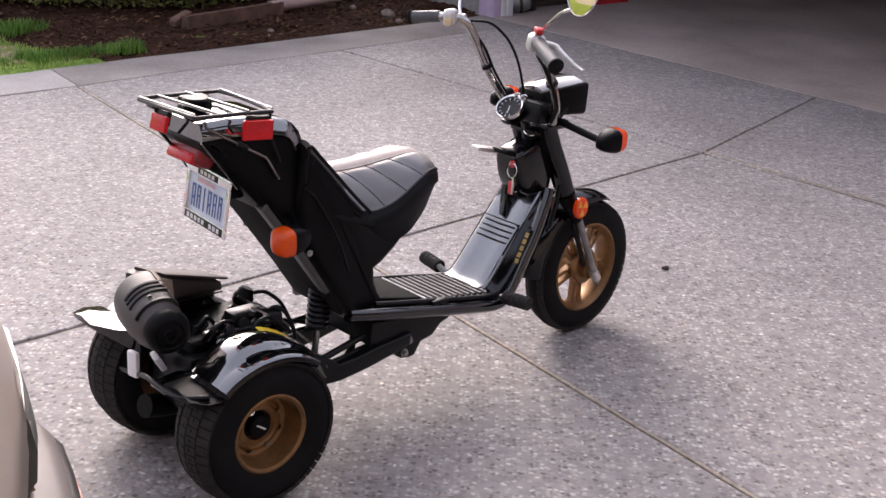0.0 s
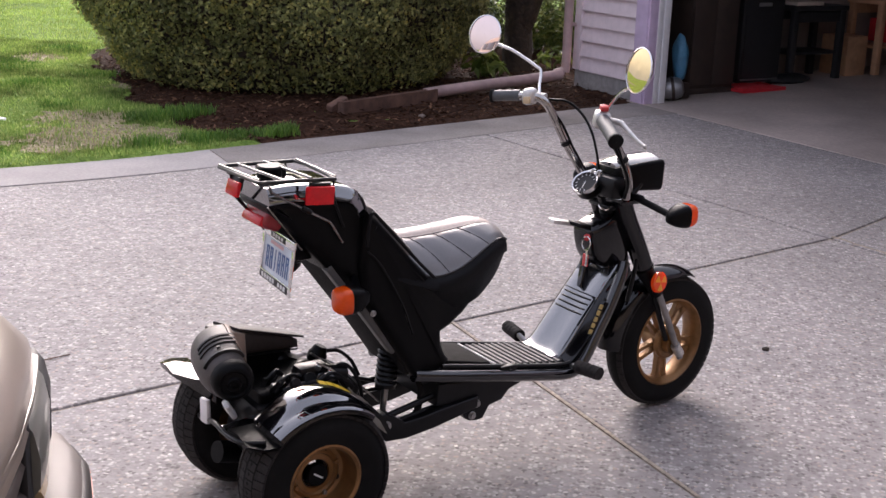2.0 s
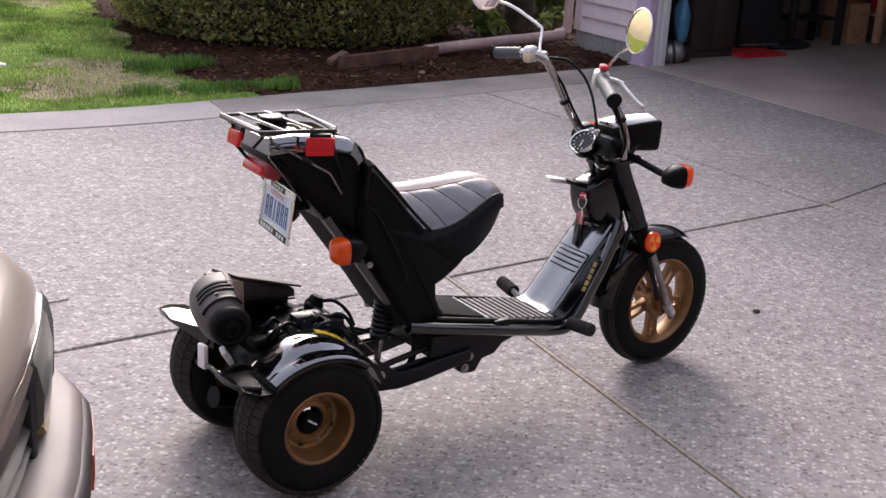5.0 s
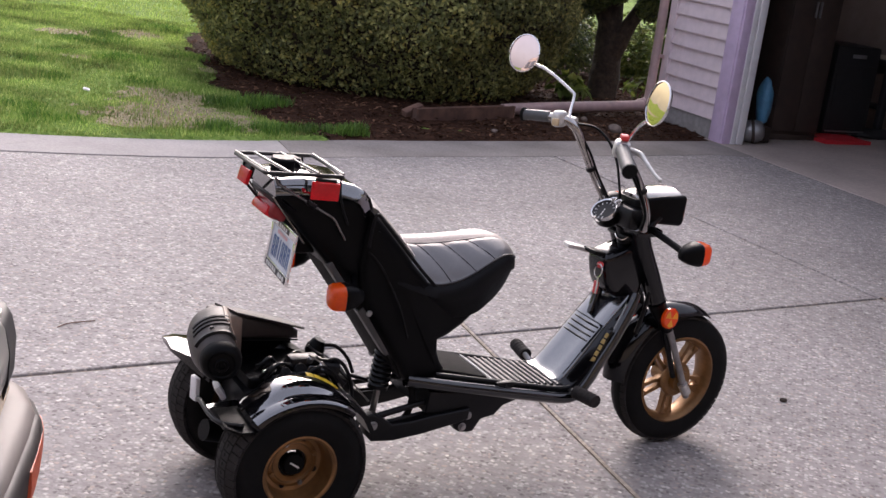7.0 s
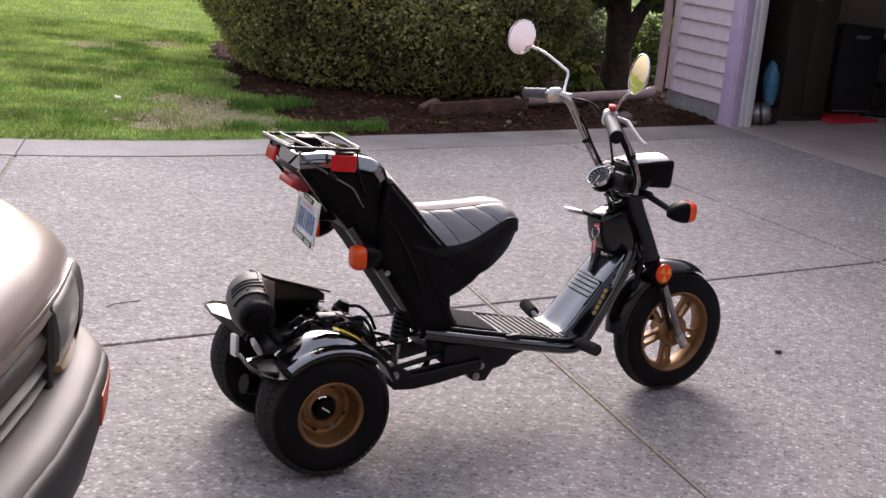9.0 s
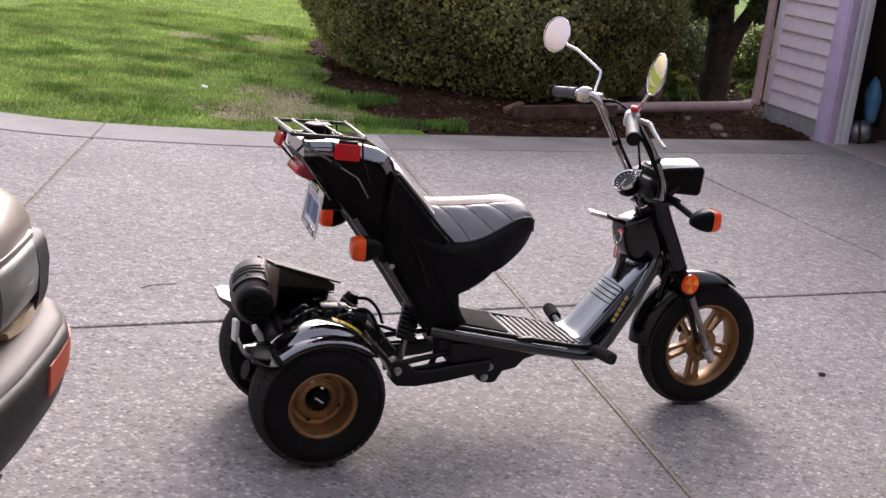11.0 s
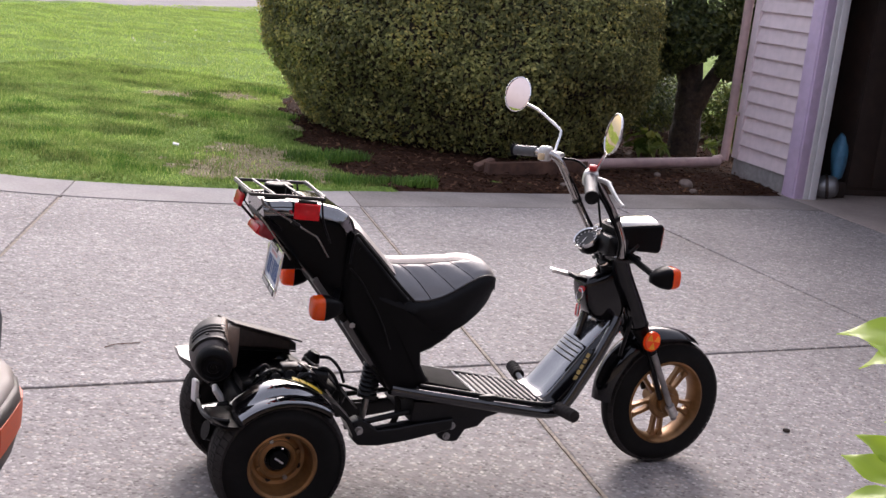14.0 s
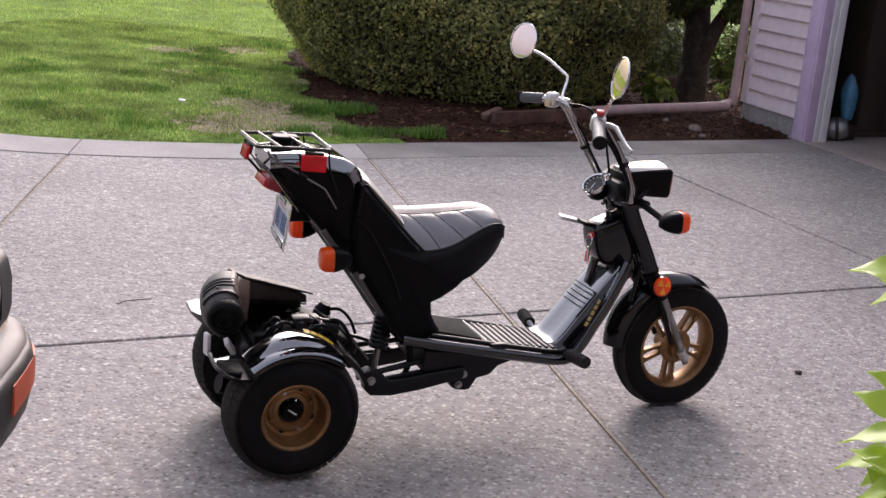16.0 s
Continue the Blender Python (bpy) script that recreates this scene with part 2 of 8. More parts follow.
# yellow leaf tone for young growth and for sunlight painted on the hedge
M["hedgeyellow"] = leaf_material("young_and_sunlit_hedge_leaves", (0.30, 0.27, 0.07), (0.52, 0.44, 0.11), (0.70, 0.60, 0.20), 0.42, 0.4, clump=0.3)
M["chips"] = leaf_material("mulch_chips", (0.026, 0.014, 0.010), (0.085, 0.044, 0.028), (0.20, 0.115, 0.07), 0.95, 0.0, 0.05)
M["treeleaf"] = leaf_material("tree_leaves", (0.03, 0.05, 0.014), (0.08, 0.11, 0.03), (0.20, 0.22, 0.06), 0.45, 0.25)
M["shrub"] = leaf_material("bright_shrub_leaves", (0.06, 0.10, 0.015), (0.13, 0.18, 0.03), (0.28, 0.31, 0.07), 0.5, 0.4)
M["laurel"] = leaf_material("young_laurel_leaves", (0.26, 0.42, 0.035), (0.42, 0.58, 0.06), (0.52, 0.66, 0.12), 0.35, 0.45)
M["stemgreen"] = mat("green_stem", (0.12, 0.16, 0.04), 0.6, vary=0.2, scale=60)
M["twig"] = mat("hedge_wood_shade", (0.035, 0.025, 0.018), 0.9, vary=0.3, scale=40)
M["bark"] = mat("tree_bark", (0.07, 0.05, 0.035), 0.95, dark=(0.02, 0.015, 0.012), scale=22, bump=0.012, bscale=35, stain=0.3, sscale=5)
M["siding"] = mat("pink_siding_paint", (0.82, 0.69, 0.71), 0.6, vary=0.05, scale=18, bump=0.0006, bscale=140, stain=0.08, sscale=4, rand=0.03)
M["purple"] = mat("lilac_trim_paint", (0.66, 0.52, 0.70), 0.55, vary=0.06, scale=20, bump=0.0006, bscale=120, stain=0.1, sscale=4)
M["cream"] = mat("cream_weatherstrip", (0.62, 0.54, 0.44), 0.6, vary=0.06, scale=20, stain=0.1)
M["petal"] = mat("cream_petals", (0.72, 0.70, 0.52), 0.8, vary=0.1, scale=20)
M["white"] = mat("white_trim_paint", (0.80, 0.79, 0.80), 0.5, vary=0.04, scale=20, stain=0.08)
M["pipe"] = mat("painted_downspout", (0.52, 0.37, 0.35), 0.5, vary=0.08, scale=20, stain=0.2, sscale=6)
M["wood"] = mat("weathered_timber", (0.20, 0.11, 0.075), 0.85, dark=(0.11, 0.06, 0.045), scale=16, bump=0.003, bscale=60, stain=0.3, sscale=5)
M["pine"] = mat("pine_wood", (0.48, 0.28, 0.16), 0.6, vary=0.15, scale=18, stain=0.15)
M["brownpanel"] = mat("dark_brown_board", (0.045, 0.03, 0.024), 0.6, vary=0.2, scale=12, stain=0.25)
M["blackthing"] = mat("black_plastic_box", (0.018, 0.018, 0.02), 0.5, vary=0.2, scale=20)
M["greymetal"] = mat("grey_metal", (0.35, 0.35, 0.36), 0.4, 0.8, vary=0.15, scale=20, stain=0.2)
M["redcloth"] = mat("red_mat", (0.55, 0.02, 0.03), 0.8, vary=0.15, scale=60, bump=0.001, bscale=300)
M["bluebag"] = mat("blue_plastic", (0.09, 0.26, 0.42), 0.4, vary=0.2, scale=15, bump=0.006, bscale=25)
M["drywall"] = mat("garage_drywall", (0.30, 0.25, 0.22), 0.9, vary=0.08, scale=10, stain=0.2)
M["roof"] = mat("roof_shingle", (0.10, 0.09, 0.085), 0.9, vary=0.25, scale=25, bump=0.004, bscale=40)
# scooter
M["black"] = mat("gloss_black_paint", (0.003, 0.003, 0.004), 0.10, vary=0.2, scale=60, coat=1.0, stain=0.2, sscale=12)
M["polish"] = mat("polished_black_paint", (0.003, 0.003, 0.004), 0.09, vary=0.2, scale=60, coat=1.0, stain=0.2, sscale=12, ior=2.0)
M["polish"].node_tree.nodes["Principled BSDF"].inputs["Coat IOR"].default_value = 2.2
M["shieldpaint"] = mat("scuffed_black_shield_paint", (0.012, 0.016, 0.023), 0.22, vary=0.2, scale=60, coat=1.0, stain=0.25, sscale=12, ior=1.5)
M["shieldpaint"].node_tree.nodes["Principled BSDF"].inputs["Coat IOR"].default_value = 2.6
M["shieldpaint"].node_tree.nodes["Principled BSDF"].inputs["Coat Roughness"].default_value = 0.10
M["fenderblack"] = mat("black_fender_paint", (0.003, 0.003, 0.004), 0.10, vary=0.2, scale=60, stain=0.2, sscale=12, spec=0.5)
M["griprubber"] = mat("grey_grip_rubber", (0.075, 0.078, 0.082), 0.42, vary=0.15, scale=90, bump=0.0004, bscale=300, stain=0.2, sscale=20)
M["forksteel"] = mat("dull_fork_tube", (0.30, 0.29, 0.285), 0.34, 0.7, vary=0.15, scale=60, stain=0.25, sscale=20)
M["blackplastic"] = mat("satin_black_plastic", (0.0024, 0.0024, 0.0028), 0.40, vary=0.2, scale=80, bump=0.0003, bscale=500, stain=0.25, sscale=10, spec=0.12)
M["shroudtan"] = mat("brown_plastic_sunlit_tan", (0.20, 0.14, 0.105), 0.5, vary=0.2, scale=40, stain=0.3, sscale=12)
M["shroudbrown"] = mat("faded_brown_plastic", (0.105, 0.070, 0.053), 0.48, vary=0.25, scale=40, stain=0.35, sscale=14)
M["shroud"] = mat("weathered_black_plastic", (0.036, 0.028, 0.025), 0.52, vary=0.25, scale=60, bump=0.0004, bscale=300, stain=0.4, sscale=9, coat=0.1)
M["shroud"].node_tree.nodes["Principled BSDF"].inputs["Coat Roughness"].default_value = 0.36
M["frame"] = mat("black_frame_paint", (0.004, 0.004, 0.005), 0.34, vary=0.25, scale=60, stain=0.3, sscale=15, spec=0.28)
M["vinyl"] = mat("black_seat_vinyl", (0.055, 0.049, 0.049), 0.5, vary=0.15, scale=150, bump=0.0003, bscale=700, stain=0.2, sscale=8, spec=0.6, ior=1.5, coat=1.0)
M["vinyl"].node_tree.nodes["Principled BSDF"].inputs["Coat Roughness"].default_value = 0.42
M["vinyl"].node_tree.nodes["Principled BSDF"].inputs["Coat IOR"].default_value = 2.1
# warm sky sheen on the seat's middle is put into this pale colour
M["vinyltop"] = mat("seat_vinyl_warm_sheen", (0.30, 0.225, 0.18), 0.5, vary=0.15, scale=150, bump=0.0003, bscale=700, stain=0.25, sscale=9, spec=0.6, coat=1.0)
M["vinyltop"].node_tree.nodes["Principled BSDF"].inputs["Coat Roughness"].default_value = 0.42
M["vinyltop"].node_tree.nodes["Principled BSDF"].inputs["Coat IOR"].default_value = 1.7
for key in ("vinyl", "vinyltop"):
    nb = M[key].node_tree.nodes["Principled BSDF"]
    nb.inputs["Sheen Weight"].default_value, nb.inputs["Sheen Roughness"].default_value = 0.35, 0.5
    nb.inputs["Sheen Tint"].default_value = (1.0, 0.90, 0.82, 1)
M["vinylside"] = mat("black_seat_side_vinyl", (0.006, 0.006, 0.007), 0.5, vary=0.15, scale=150, bump=0.0003, bscale=700, spec=0.15)
M["seam"] = mat("seat_piping", (0.014, 0.013, 0.014), 0.4)
M["rubber"] = mat("tyre_rubber", (0.0095, 0.009, 0.009), 0.8, vary=0.25, scale=70, bump=0.0006, bscale=260, stain=0.3, sscale=10, spec=0.15)
M["treadrubber"] = mat("dusty_tread_rubber", (0.030, 0.027, 0.026), 0.85, vary=0.3, scale=60, bump=0.0006, bscale=260, stain=0.35, sscale=10, spec=0.2)
M["gold"] = mat("gold_wheel_paint", (0.26, 0.138, 0.052), 0.38, 0.5, vary=0.12, scale=60, stain=0.3, sscale=14)
M["rackdark"] = mat("tarnished_rack_tube", (0.045, 0.042, 0.040), 0.35, 0.6, vary=0.25, scale=50, stain=0.3, sscale=20, spec=0.4)
M["rackmetal"] = mat("worn_chrome_rack", (0.24, 0.23, 0.22), 0.22, 1.0, vary=0.2, scale=50, stain=0.3, sscale=20)
M["chrome"] = mat("chrome", (0.80, 0.79, 0.78), 0.12, 1.0, vary=0.05, scale=40, stain=0.1, sscale=20)
M["steel"] = mat("dull_steel", (0.42, 0.41, 0.40), 0.35, 1.0, vary=0.15, scale=60, stain=0.25, sscale=20)
M["alloy"] = mat("cast_alloy", (0.68, 0.67, 0.65), 0.45, 0.9, vary=0.12, scale=80, bump=0.0004, bscale=200, stain=0.2, sscale=20)
# the warm light each mirror reflects is put into its metal colour
M["mirrorpink"] = mat("mirror_pink_reflection", (0.92, 0.74, 0.68), 0.02, 1.0, vary=0.02, scale=25)
M["mirrorgold"] = mat("mirror_gold_reflection", (0.90, 0.74, 0.42), 0.02, 1.0, vary=0.05, scale=25)
M["barchrome"] = mat("worn_handlebar_chrome", (0.50, 0.475, 0.45), 0.10, 1.0, vary=0.15, scale=40, stain=0.3, sscale=20)
M["orange"] = lens_material("amber_lens", (1.0, 0.13, 0.006))
M["orangelight"] = lens_material("amber_reflector_facet", (1.0, 0.56, 0.03))
M["red"] = lens_material("red_reflector", (0.80, 0.012, 0.02))
M["redlens"] = lens_material("red_tail_lens", (0.45, 0.03, 0.04))
M["redplastic"] = mat("red_switch", (0.62, 0.05, 0.05), 0.4, vary=0.1, scale=60)
M["yellow"] = mat("yellow_decal", (0.72, 0.52, 0.03), 0.4, vary=0.1, scale=60)
M["golddecal"] = mat("gold_decal", (0.45, 0.32, 0.10), 0.4, vary=0.1, scale=60)
M["plate"] = mat("plate_white_blue", (0.62, 0.68, 0.76), 0.35, vary=0.06, scale=30, stain=0.12, sscale=12)
M["plateblue"] = mat("plate_blue_ink", (0.06, 0.13, 0.32), 0.4, vary=0.1, scale=60)
M["platepink"] = mat("plate_pale_red_ink", (0.62, 0.38, 0.40), 0.4, vary=0.1, scale=60)
M["glass"] = mat("clear_lens", (0.95, 0.95, 0.95), 0.05, trans=0.9, vary=0.01, scale=5)
M["dial"] = mat("dial_black", (0.012, 0.012, 0.013), 0.4)
M["whiteink"] = mat("white_marks", (0.75, 0.75, 0.73), 0.5, vary=0.05)
M["greypanel"] = mat("grey_inner_panel", (0.095, 0.092, 0.092), 0.4, vary=0.15, scale=40, stain=0.3, sscale=12)
M["floorgrey"] = mat("floor_rubber", (0.028, 0.027, 0.028), 0.45, vary=0.2, scale=80, stain=0.3, sscale=10)
# car
M["beige"] = mat("beige_car_paint", (0.385, 0.322, 0.268), 0.30, 0.08, vary=0.04, scale=300, coat=0.3, stain=0.06, sscale=3)
M["bumper"] = mat("faded_bumper_plastic", (0.165, 0.138, 0.124), 0.5, vary=0.08, scale=30, stain=0.15, sscale=4)
M["bumperdark"] = mat("dark_bumper_face", (0.030, 0.025, 0.023), 0.5, vary=0.1, scale=30, stain=0.15, sscale=4)
M["grille"] = mat("grille_grey", (0.075, 0.058, 0.050), 0.5, 0.0, vary=0.1, scale=30, stain=0.15)
M["carglass"] = mat("car_glass", (0.02, 0.022, 0.025), 0.05, coat=0.5)
M["lamp"] = mat("headlamp_lens", (0.20, 0.20, 0.175), 0.32, vary=0.1, scale=40, coat=0.25, stain=0.15, sscale=12)
M["lampamber"] = mat("faded_amber_lens", (0.55, 0.42, 0.25), 0.2, vary=0.1, scale=40, coat=0.6)
M["marker"] = mat("orange_marker_lens", (0.58, 0.11, 0.045), 0.45, vary=0.1, scale=120, coat=0.0)

# ---- mesh helpers ----


def link_mesh(name, bm, material, parent=None, label="", smooth=40, m=None):
    me = bpy.data.meshes.new(name)
    bm.normal_update()
    bm.to_mesh(me)
    bm.free()
    me.materials.append(material)
    if smooth:
        me.shade_smooth()
        me.set_sharp_from_angle(angle=radians(smooth))
    ob = new(name, me)
    if parent:
        ob.parent = parent
    if m is not None:
        ob.matrix_basis = m
    if label:
        tagged(ob, label)
    return ob


def part(name, bm, material, parent, label="", smooth=40, m=None):
    return link_mesh(name, bm, M[material], parent, label, smooth, m)


def thing(name, label, category, m=None, group="", kind=""):
    ob = new(name)
    ob.empty_display_size = 0.1
    if m is not None:
        ob.matrix_basis = m
    return tagged(ob, label, category, group, kind)


def box(bm, c, s, r=0.0, m=None, seg=2):
    """A box at c with sizes s, edges rounded by r."""
    res = bmesh.ops.create_cube(bm, size=1.0)
    vs = res["verts"]
    for v in vs:
        v.co = Vector((c[0] + v.co.x * s[0], c[1] + v.co.y * s[1], c[2] + v.co.z * s[2]))
    if m is not None:
        for v in vs:
            v.co = m @ v.co
    if r > 0:
        es = {e for v in vs for e in v.link_edges}
        bmesh.ops.bevel(bm, geom=list(es), offset=min(r, min(s) * 0.49), segments=seg, affect='EDGES', profile=0.5)
    return bm


def rings(bm, rows, closed=True, cap=True):
    """Join rows of points (each a ring) into a skin."""
    vs = [[bm.verts.new(p) for p in row] for row in rows]
    n = len(rows[0])
    for a, b in zip(vs, vs[1:]):
        for i in range(n if closed else n - 1):
            j = (i + 1) % n
            bm.faces.new((a[i], a[j], b[j], b[i]))
    if cap and closed:
        bm.faces.new(vs[0][::-1])
        bm.faces.new(vs[-1])
    return bm


def smooth_path(pts, n=6):
    """Catmull-Rom through the points."""
    p = [Vector(q) for q in pts]
    if len(p) < 3:
        return p
    out = []
    ext = [2 * p[0] - p[1]] + p + [2 * p[-1] - p[-2]]
    for i in range(1, len(ext) - 2):
        a, b, c, d = ext[i - 1:i + 3]
        for k in range(n):
            t = k / n
            out.append(0.5 * ((2 * b) + (c - a) * t + (2 * a - 5 * b + 4 * c - d) * t * t + (3 * b - a - 3 * c + d) * t ** 3))
    out.append(p[-1])
    return out


def tube(bm, pts, r, seg=10, n=6, flat=1.0, cap=True):
    """A round bar along a path; r may be a number or one per path point (after smoothing: interpolated)."""
    path = smooth_path(pts, n) if n > 1 else [Vector(q) for q in pts]
    rows = []
    up = Vector((0.31, 0.17, 0.93)).normalized()
    nrm = None
    for i, p in enumerate(path):
        t = (path[min(i + 1, len(path) - 1)] - path[max(i - 1, 0)]).normalized()
        nrm = (up - t * up.dot(t)).normalized() if nrm is None else (nrm - t * nrm.dot(t)).normalized()
        bi = t.cross(nrm)
        f = i / max(1, len(path) - 1)
        rr = r if isinstance(r, (int, float)) else r[0] + (r[1] - r[0]) * f
        rows.append([p + (nrm * math.cos(a) + bi * math.sin(a) * flat) * rr for a in (2 * math.pi * k / seg for k in range(seg))])
    return rings(bm, rows, cap=cap)


def frame_axis(origin, axis):
    """A matrix whose z runs along axis."""
    q = Vector((0, 0, 1)).rotation_difference(Vector(axis).normalized())
    return Matrix.Translation(origin) @ q.to_matrix().to_4x4()


def lathe(bm, prof, m, seg=32, cap=False, arc=None):
    """Turn a profile of (radius, height) about the z of m."""
    a0, a1 = arc if arc else (0, 2 * math.pi)
    k = seg if not arc else seg + 1
    rows = []
    for rr, h in prof:
        rows.append([m @ Vector((rr * math.cos(a), rr * math.sin(a), h)) for a in (a0 + (a1 - a0) * i / seg for i in range(k))])
    return rings(bm, rows, closed=not arc, cap=cap)


def offset(poly, d):
    """Shrink a 2D outline (counter-clockwise) by d."""
    n = len(poly)
    out = []
    for i in range(n):
        a, b, c = Vector(poly[i - 1]), Vector(poly[i]), Vector(poly[(i + 1) % n])
        e1, e2 = (b - a).normalized(), (c - b).normalized()
        n1, n2 = Vector((-e1.y, e1.x)), Vector((-e2.y, e2.x))
        s = (n1 + n2)
        s = s / max(0.35, s.length_squared / 2) if s.length > 1e-6 else n1
        out.append(b + s * d)
    return out


def ccw(poly):
    a = sum(poly[i - 1][0] * poly[i][1] - poly[i][0] * poly[i - 1][1] for i in range(len(poly)))
    return list(poly) if a > 0 else list(poly)[::-1]


def slabshape(bm, poly, w0, w1, r, wf=None, seg=3, round_n=0):
    """A body with the side outline poly (x, z) from y=w0 to y=w1, its rims rounded by r. wf(x, z): a factor on y."""
    poly = ccw(poly)
    if round_n:
        p3 = [Vector((q[0], q[1], 0)) for q in poly]
        k = len(p3)
        fine = []
        for i in range(k):
            a, b, c, d = p3[i - 1], p3[i], p3[(i + 1) % k], p3[(i + 2) % k]
            for s in range(round_n):
                t = s / round_n
                q = 0.5 * ((2 * b) + (c - a) * t + (2 * a - 5 * b + 4 * c - d) * t * t + (3 * b - a - 3 * c + d) * t ** 3)
                fine.append((q.x, q.y))
        poly = fine
    rows = []
    steps = [(k / seg) * math.pi / 2 for k in range(seg + 1)]
    f = wf if wf else (lambda x, z: 1.0)
    for sgn, w in ((0, w0), (1, w1)):
        for a in (steps if sgn == 0 else steps[::-1]):
            ins = r * (1 - math.sin(a))
            y = w + r * (1 - math.cos(a)) if sgn == 0 else w - r * (1 - math.cos(a))
            rows.append([Vector((q[0], y * f(q[0], q[1]), q[1])) for q in offset(poly, ins)])
    rings(bm, rows, cap=True)
    bmesh.ops.recalc_face_normals(bm, faces=bm.faces)
    return bm


def quick_mesh(name, verts, faces, material, parent=None, label="", smooth=False):
    """A mesh straight from arrays, for leaves and blades."""
    me = bpy.data.meshes.new(name)
    me.from_pydata(verts, [], faces)
    me.materials.append(material)
    if smooth:
        me.shade_smooth()
    ob = new(name, me)
    if parent:
        ob.parent = parent
    if label:
        tagged(ob, label)
    return ob


def leaves_mesh(name, P, N, length, width, material, parent=None, label="", seed=1, tilt=0.9, droop=0.0):
    """Many folded leaves at points P, facing more or less along N (arrays)."""
    rg = np.random.RandomState(seed)
    k = len(P)
    N = N + rg.normal(0, tilt, (k, 3)) * 0.5
    N[:, 2] -= droop
    N /= np.linalg.norm(N, axis=1)[:, None]
    T = np.cross(N, rg.normal(0, 1, (k, 3)))
    T /= np.linalg.norm(T, axis=1)[:, None] + 1e-9
    B = np.cross(N, T)
    L = length * rg.uniform(0.7, 1.3, (k, 1))
    W = width * rg.uniform(0.7, 1.3, (k, 1))
    a = P - T * L * 0.5
    b = P + B * W * 0.5 + N * W * 0.18
    c = P + T * L * 0.5 - N * L * 0.08
    d = P - B * W * 0.5 + N * W * 0.18
    V = np.stack([a, b, c, d], 1).reshape(-1, 3)
    idx = np.arange(k) * 4
    F = np.concatenate([np.stack([idx, idx + 1, idx + 2], 1), np.stack([idx, idx + 2, idx + 3], 1)])
    return quick_mesh(name, V.tolist(), F.tolist(), material, parent, label)

# ---- ground, driveway and garden ----
GRASS_EDGE = [(-16, 4.3), (-9, 4.45), (-6, 4.62), (-4.6, 4.80), (-3.8, 5.0), (-3.42, 5.18), (-2.92, 5.56), (-2.44, 6.02), (-1.88, 6.70),
              (-1.56, 7.05), (-0.53, 8.27), (0.06, 8.98)]
SOIL = [(-4.75, 9.75), (-4.5, 9.4), (-3.95, 8.66), (-3.3, 7.72), (-2.98, 7.3), (-2.7, 7.0), (-2.45, 6.75), (-2.2, 6.5), (-2.0, 6.55), (-1.85, 6.66), (-0.5, 8.2), (0.15, 9.0), (-0.3, 9.7),
        (3.0, 13.6), (1.5, 15.5), (-2.2, 14.0), (-4.2, 12.2), (-5.0, 10.6)]
U, D = Vector((0.65, -0.76, 0)).normalized(), Vector((0.76, 0.65, 0)).normalized()   # along the garage front, and into the garage
GP = Vector((0.13, 8.93, 0))


def inside(poly, x, y):
    hit = False
    for i in range(len(poly)):
        (x1, y1), (x2, y2) = poly[i - 1], poly[i]
        if (y1 > y) != (y2 > y) and x < (x2 - x1) * (y - y1) / (y2 - y1) + x1:
            hit = not hit
    return hit


def edge_offset(d):
    out = []
    for i, p in enumerate(GRASS_EDGE):
        a, b = Vector(GRASS_EDGE[max(i - 1, 0)]), Vector(GRASS_EDGE[min(i + 1, len(GRASS_EDGE) - 1)])
        t = (b - a).normalized()
        out.append((p[0] + t.y * d, p[1] - t.x * d))
    return out


FINE = smooth_path([(x, y, 0) for x, y in GRASS_EDGE], 4)
GRASS_EDGE = [(p.x, p.y) for p in FINE]
INNER = edge_offset(0.42)
THRESH0 = GP + U * 0.42 - D * 0.02
THRESH1 = GP + U * 7.0 - D * 0.02
DRIVE_EDGE = [p if p[0] < -2.0 else q for p, q in zip(INNER, edge_offset(0.411)) if p[1] < THRESH0.y - 0.15]
DRIVE = DRIVE_EDGE + [(THRESH0.x, THRESH0.y), (THRESH1.x, THRESH1.y), (9, -1), (9, -12), (-16, -12)]

ground_bm = bmesh.new()
bmesh.ops.create_grid(ground_bm, x_segments=40, y_segments=40, size=400)
for v in ground_bm.verts:
    v.co.z = -0.022
tagged(link_mesh("ground", ground_bm, M["lawn"]), "mown green lawn ground reaching far off", "ground", kind="structure")

joint_bm = bmesh.new()
joint_bm.faces.new([joint_bm.verts.new((x, y, -0.007)) for x, y in [p for p in GRASS_EDGE if p[0] > -15.9] + [(THRESH0.x + 0.3, THRESH0.y + 0.3), (THRESH1.x + 0.3, THRESH1.y + 0.3), (9, -1), (9, -12), (-15.9, -12)]])
tagged(link_mesh("joint_fill", joint_bm, M["joint"]), "dark dirt and moss filling the driveway joints", "joint", kind="structure")


def cut_polygon(poly, lines):
    """Split an outline along lines, each given by two points."""
    bm = bmesh.new()
    bm.faces.new([bm.verts.new((x, y, 0)) for x, y in poly])
    for (x1, y1), (x2, y2) in lines:
        bmesh.ops.bisect_plane(bm, geom=bm.verts[:] + bm.edges[:] + bm.faces[:], plane_co=(x1, y1, 0), plane_no=(y2 - y1, x1 - x2, 0), dist=1e-4)
    out = [[(v.co.x, v.co.y) for v in f.verts] for f in bm.faces]
    bm.free()
    return out


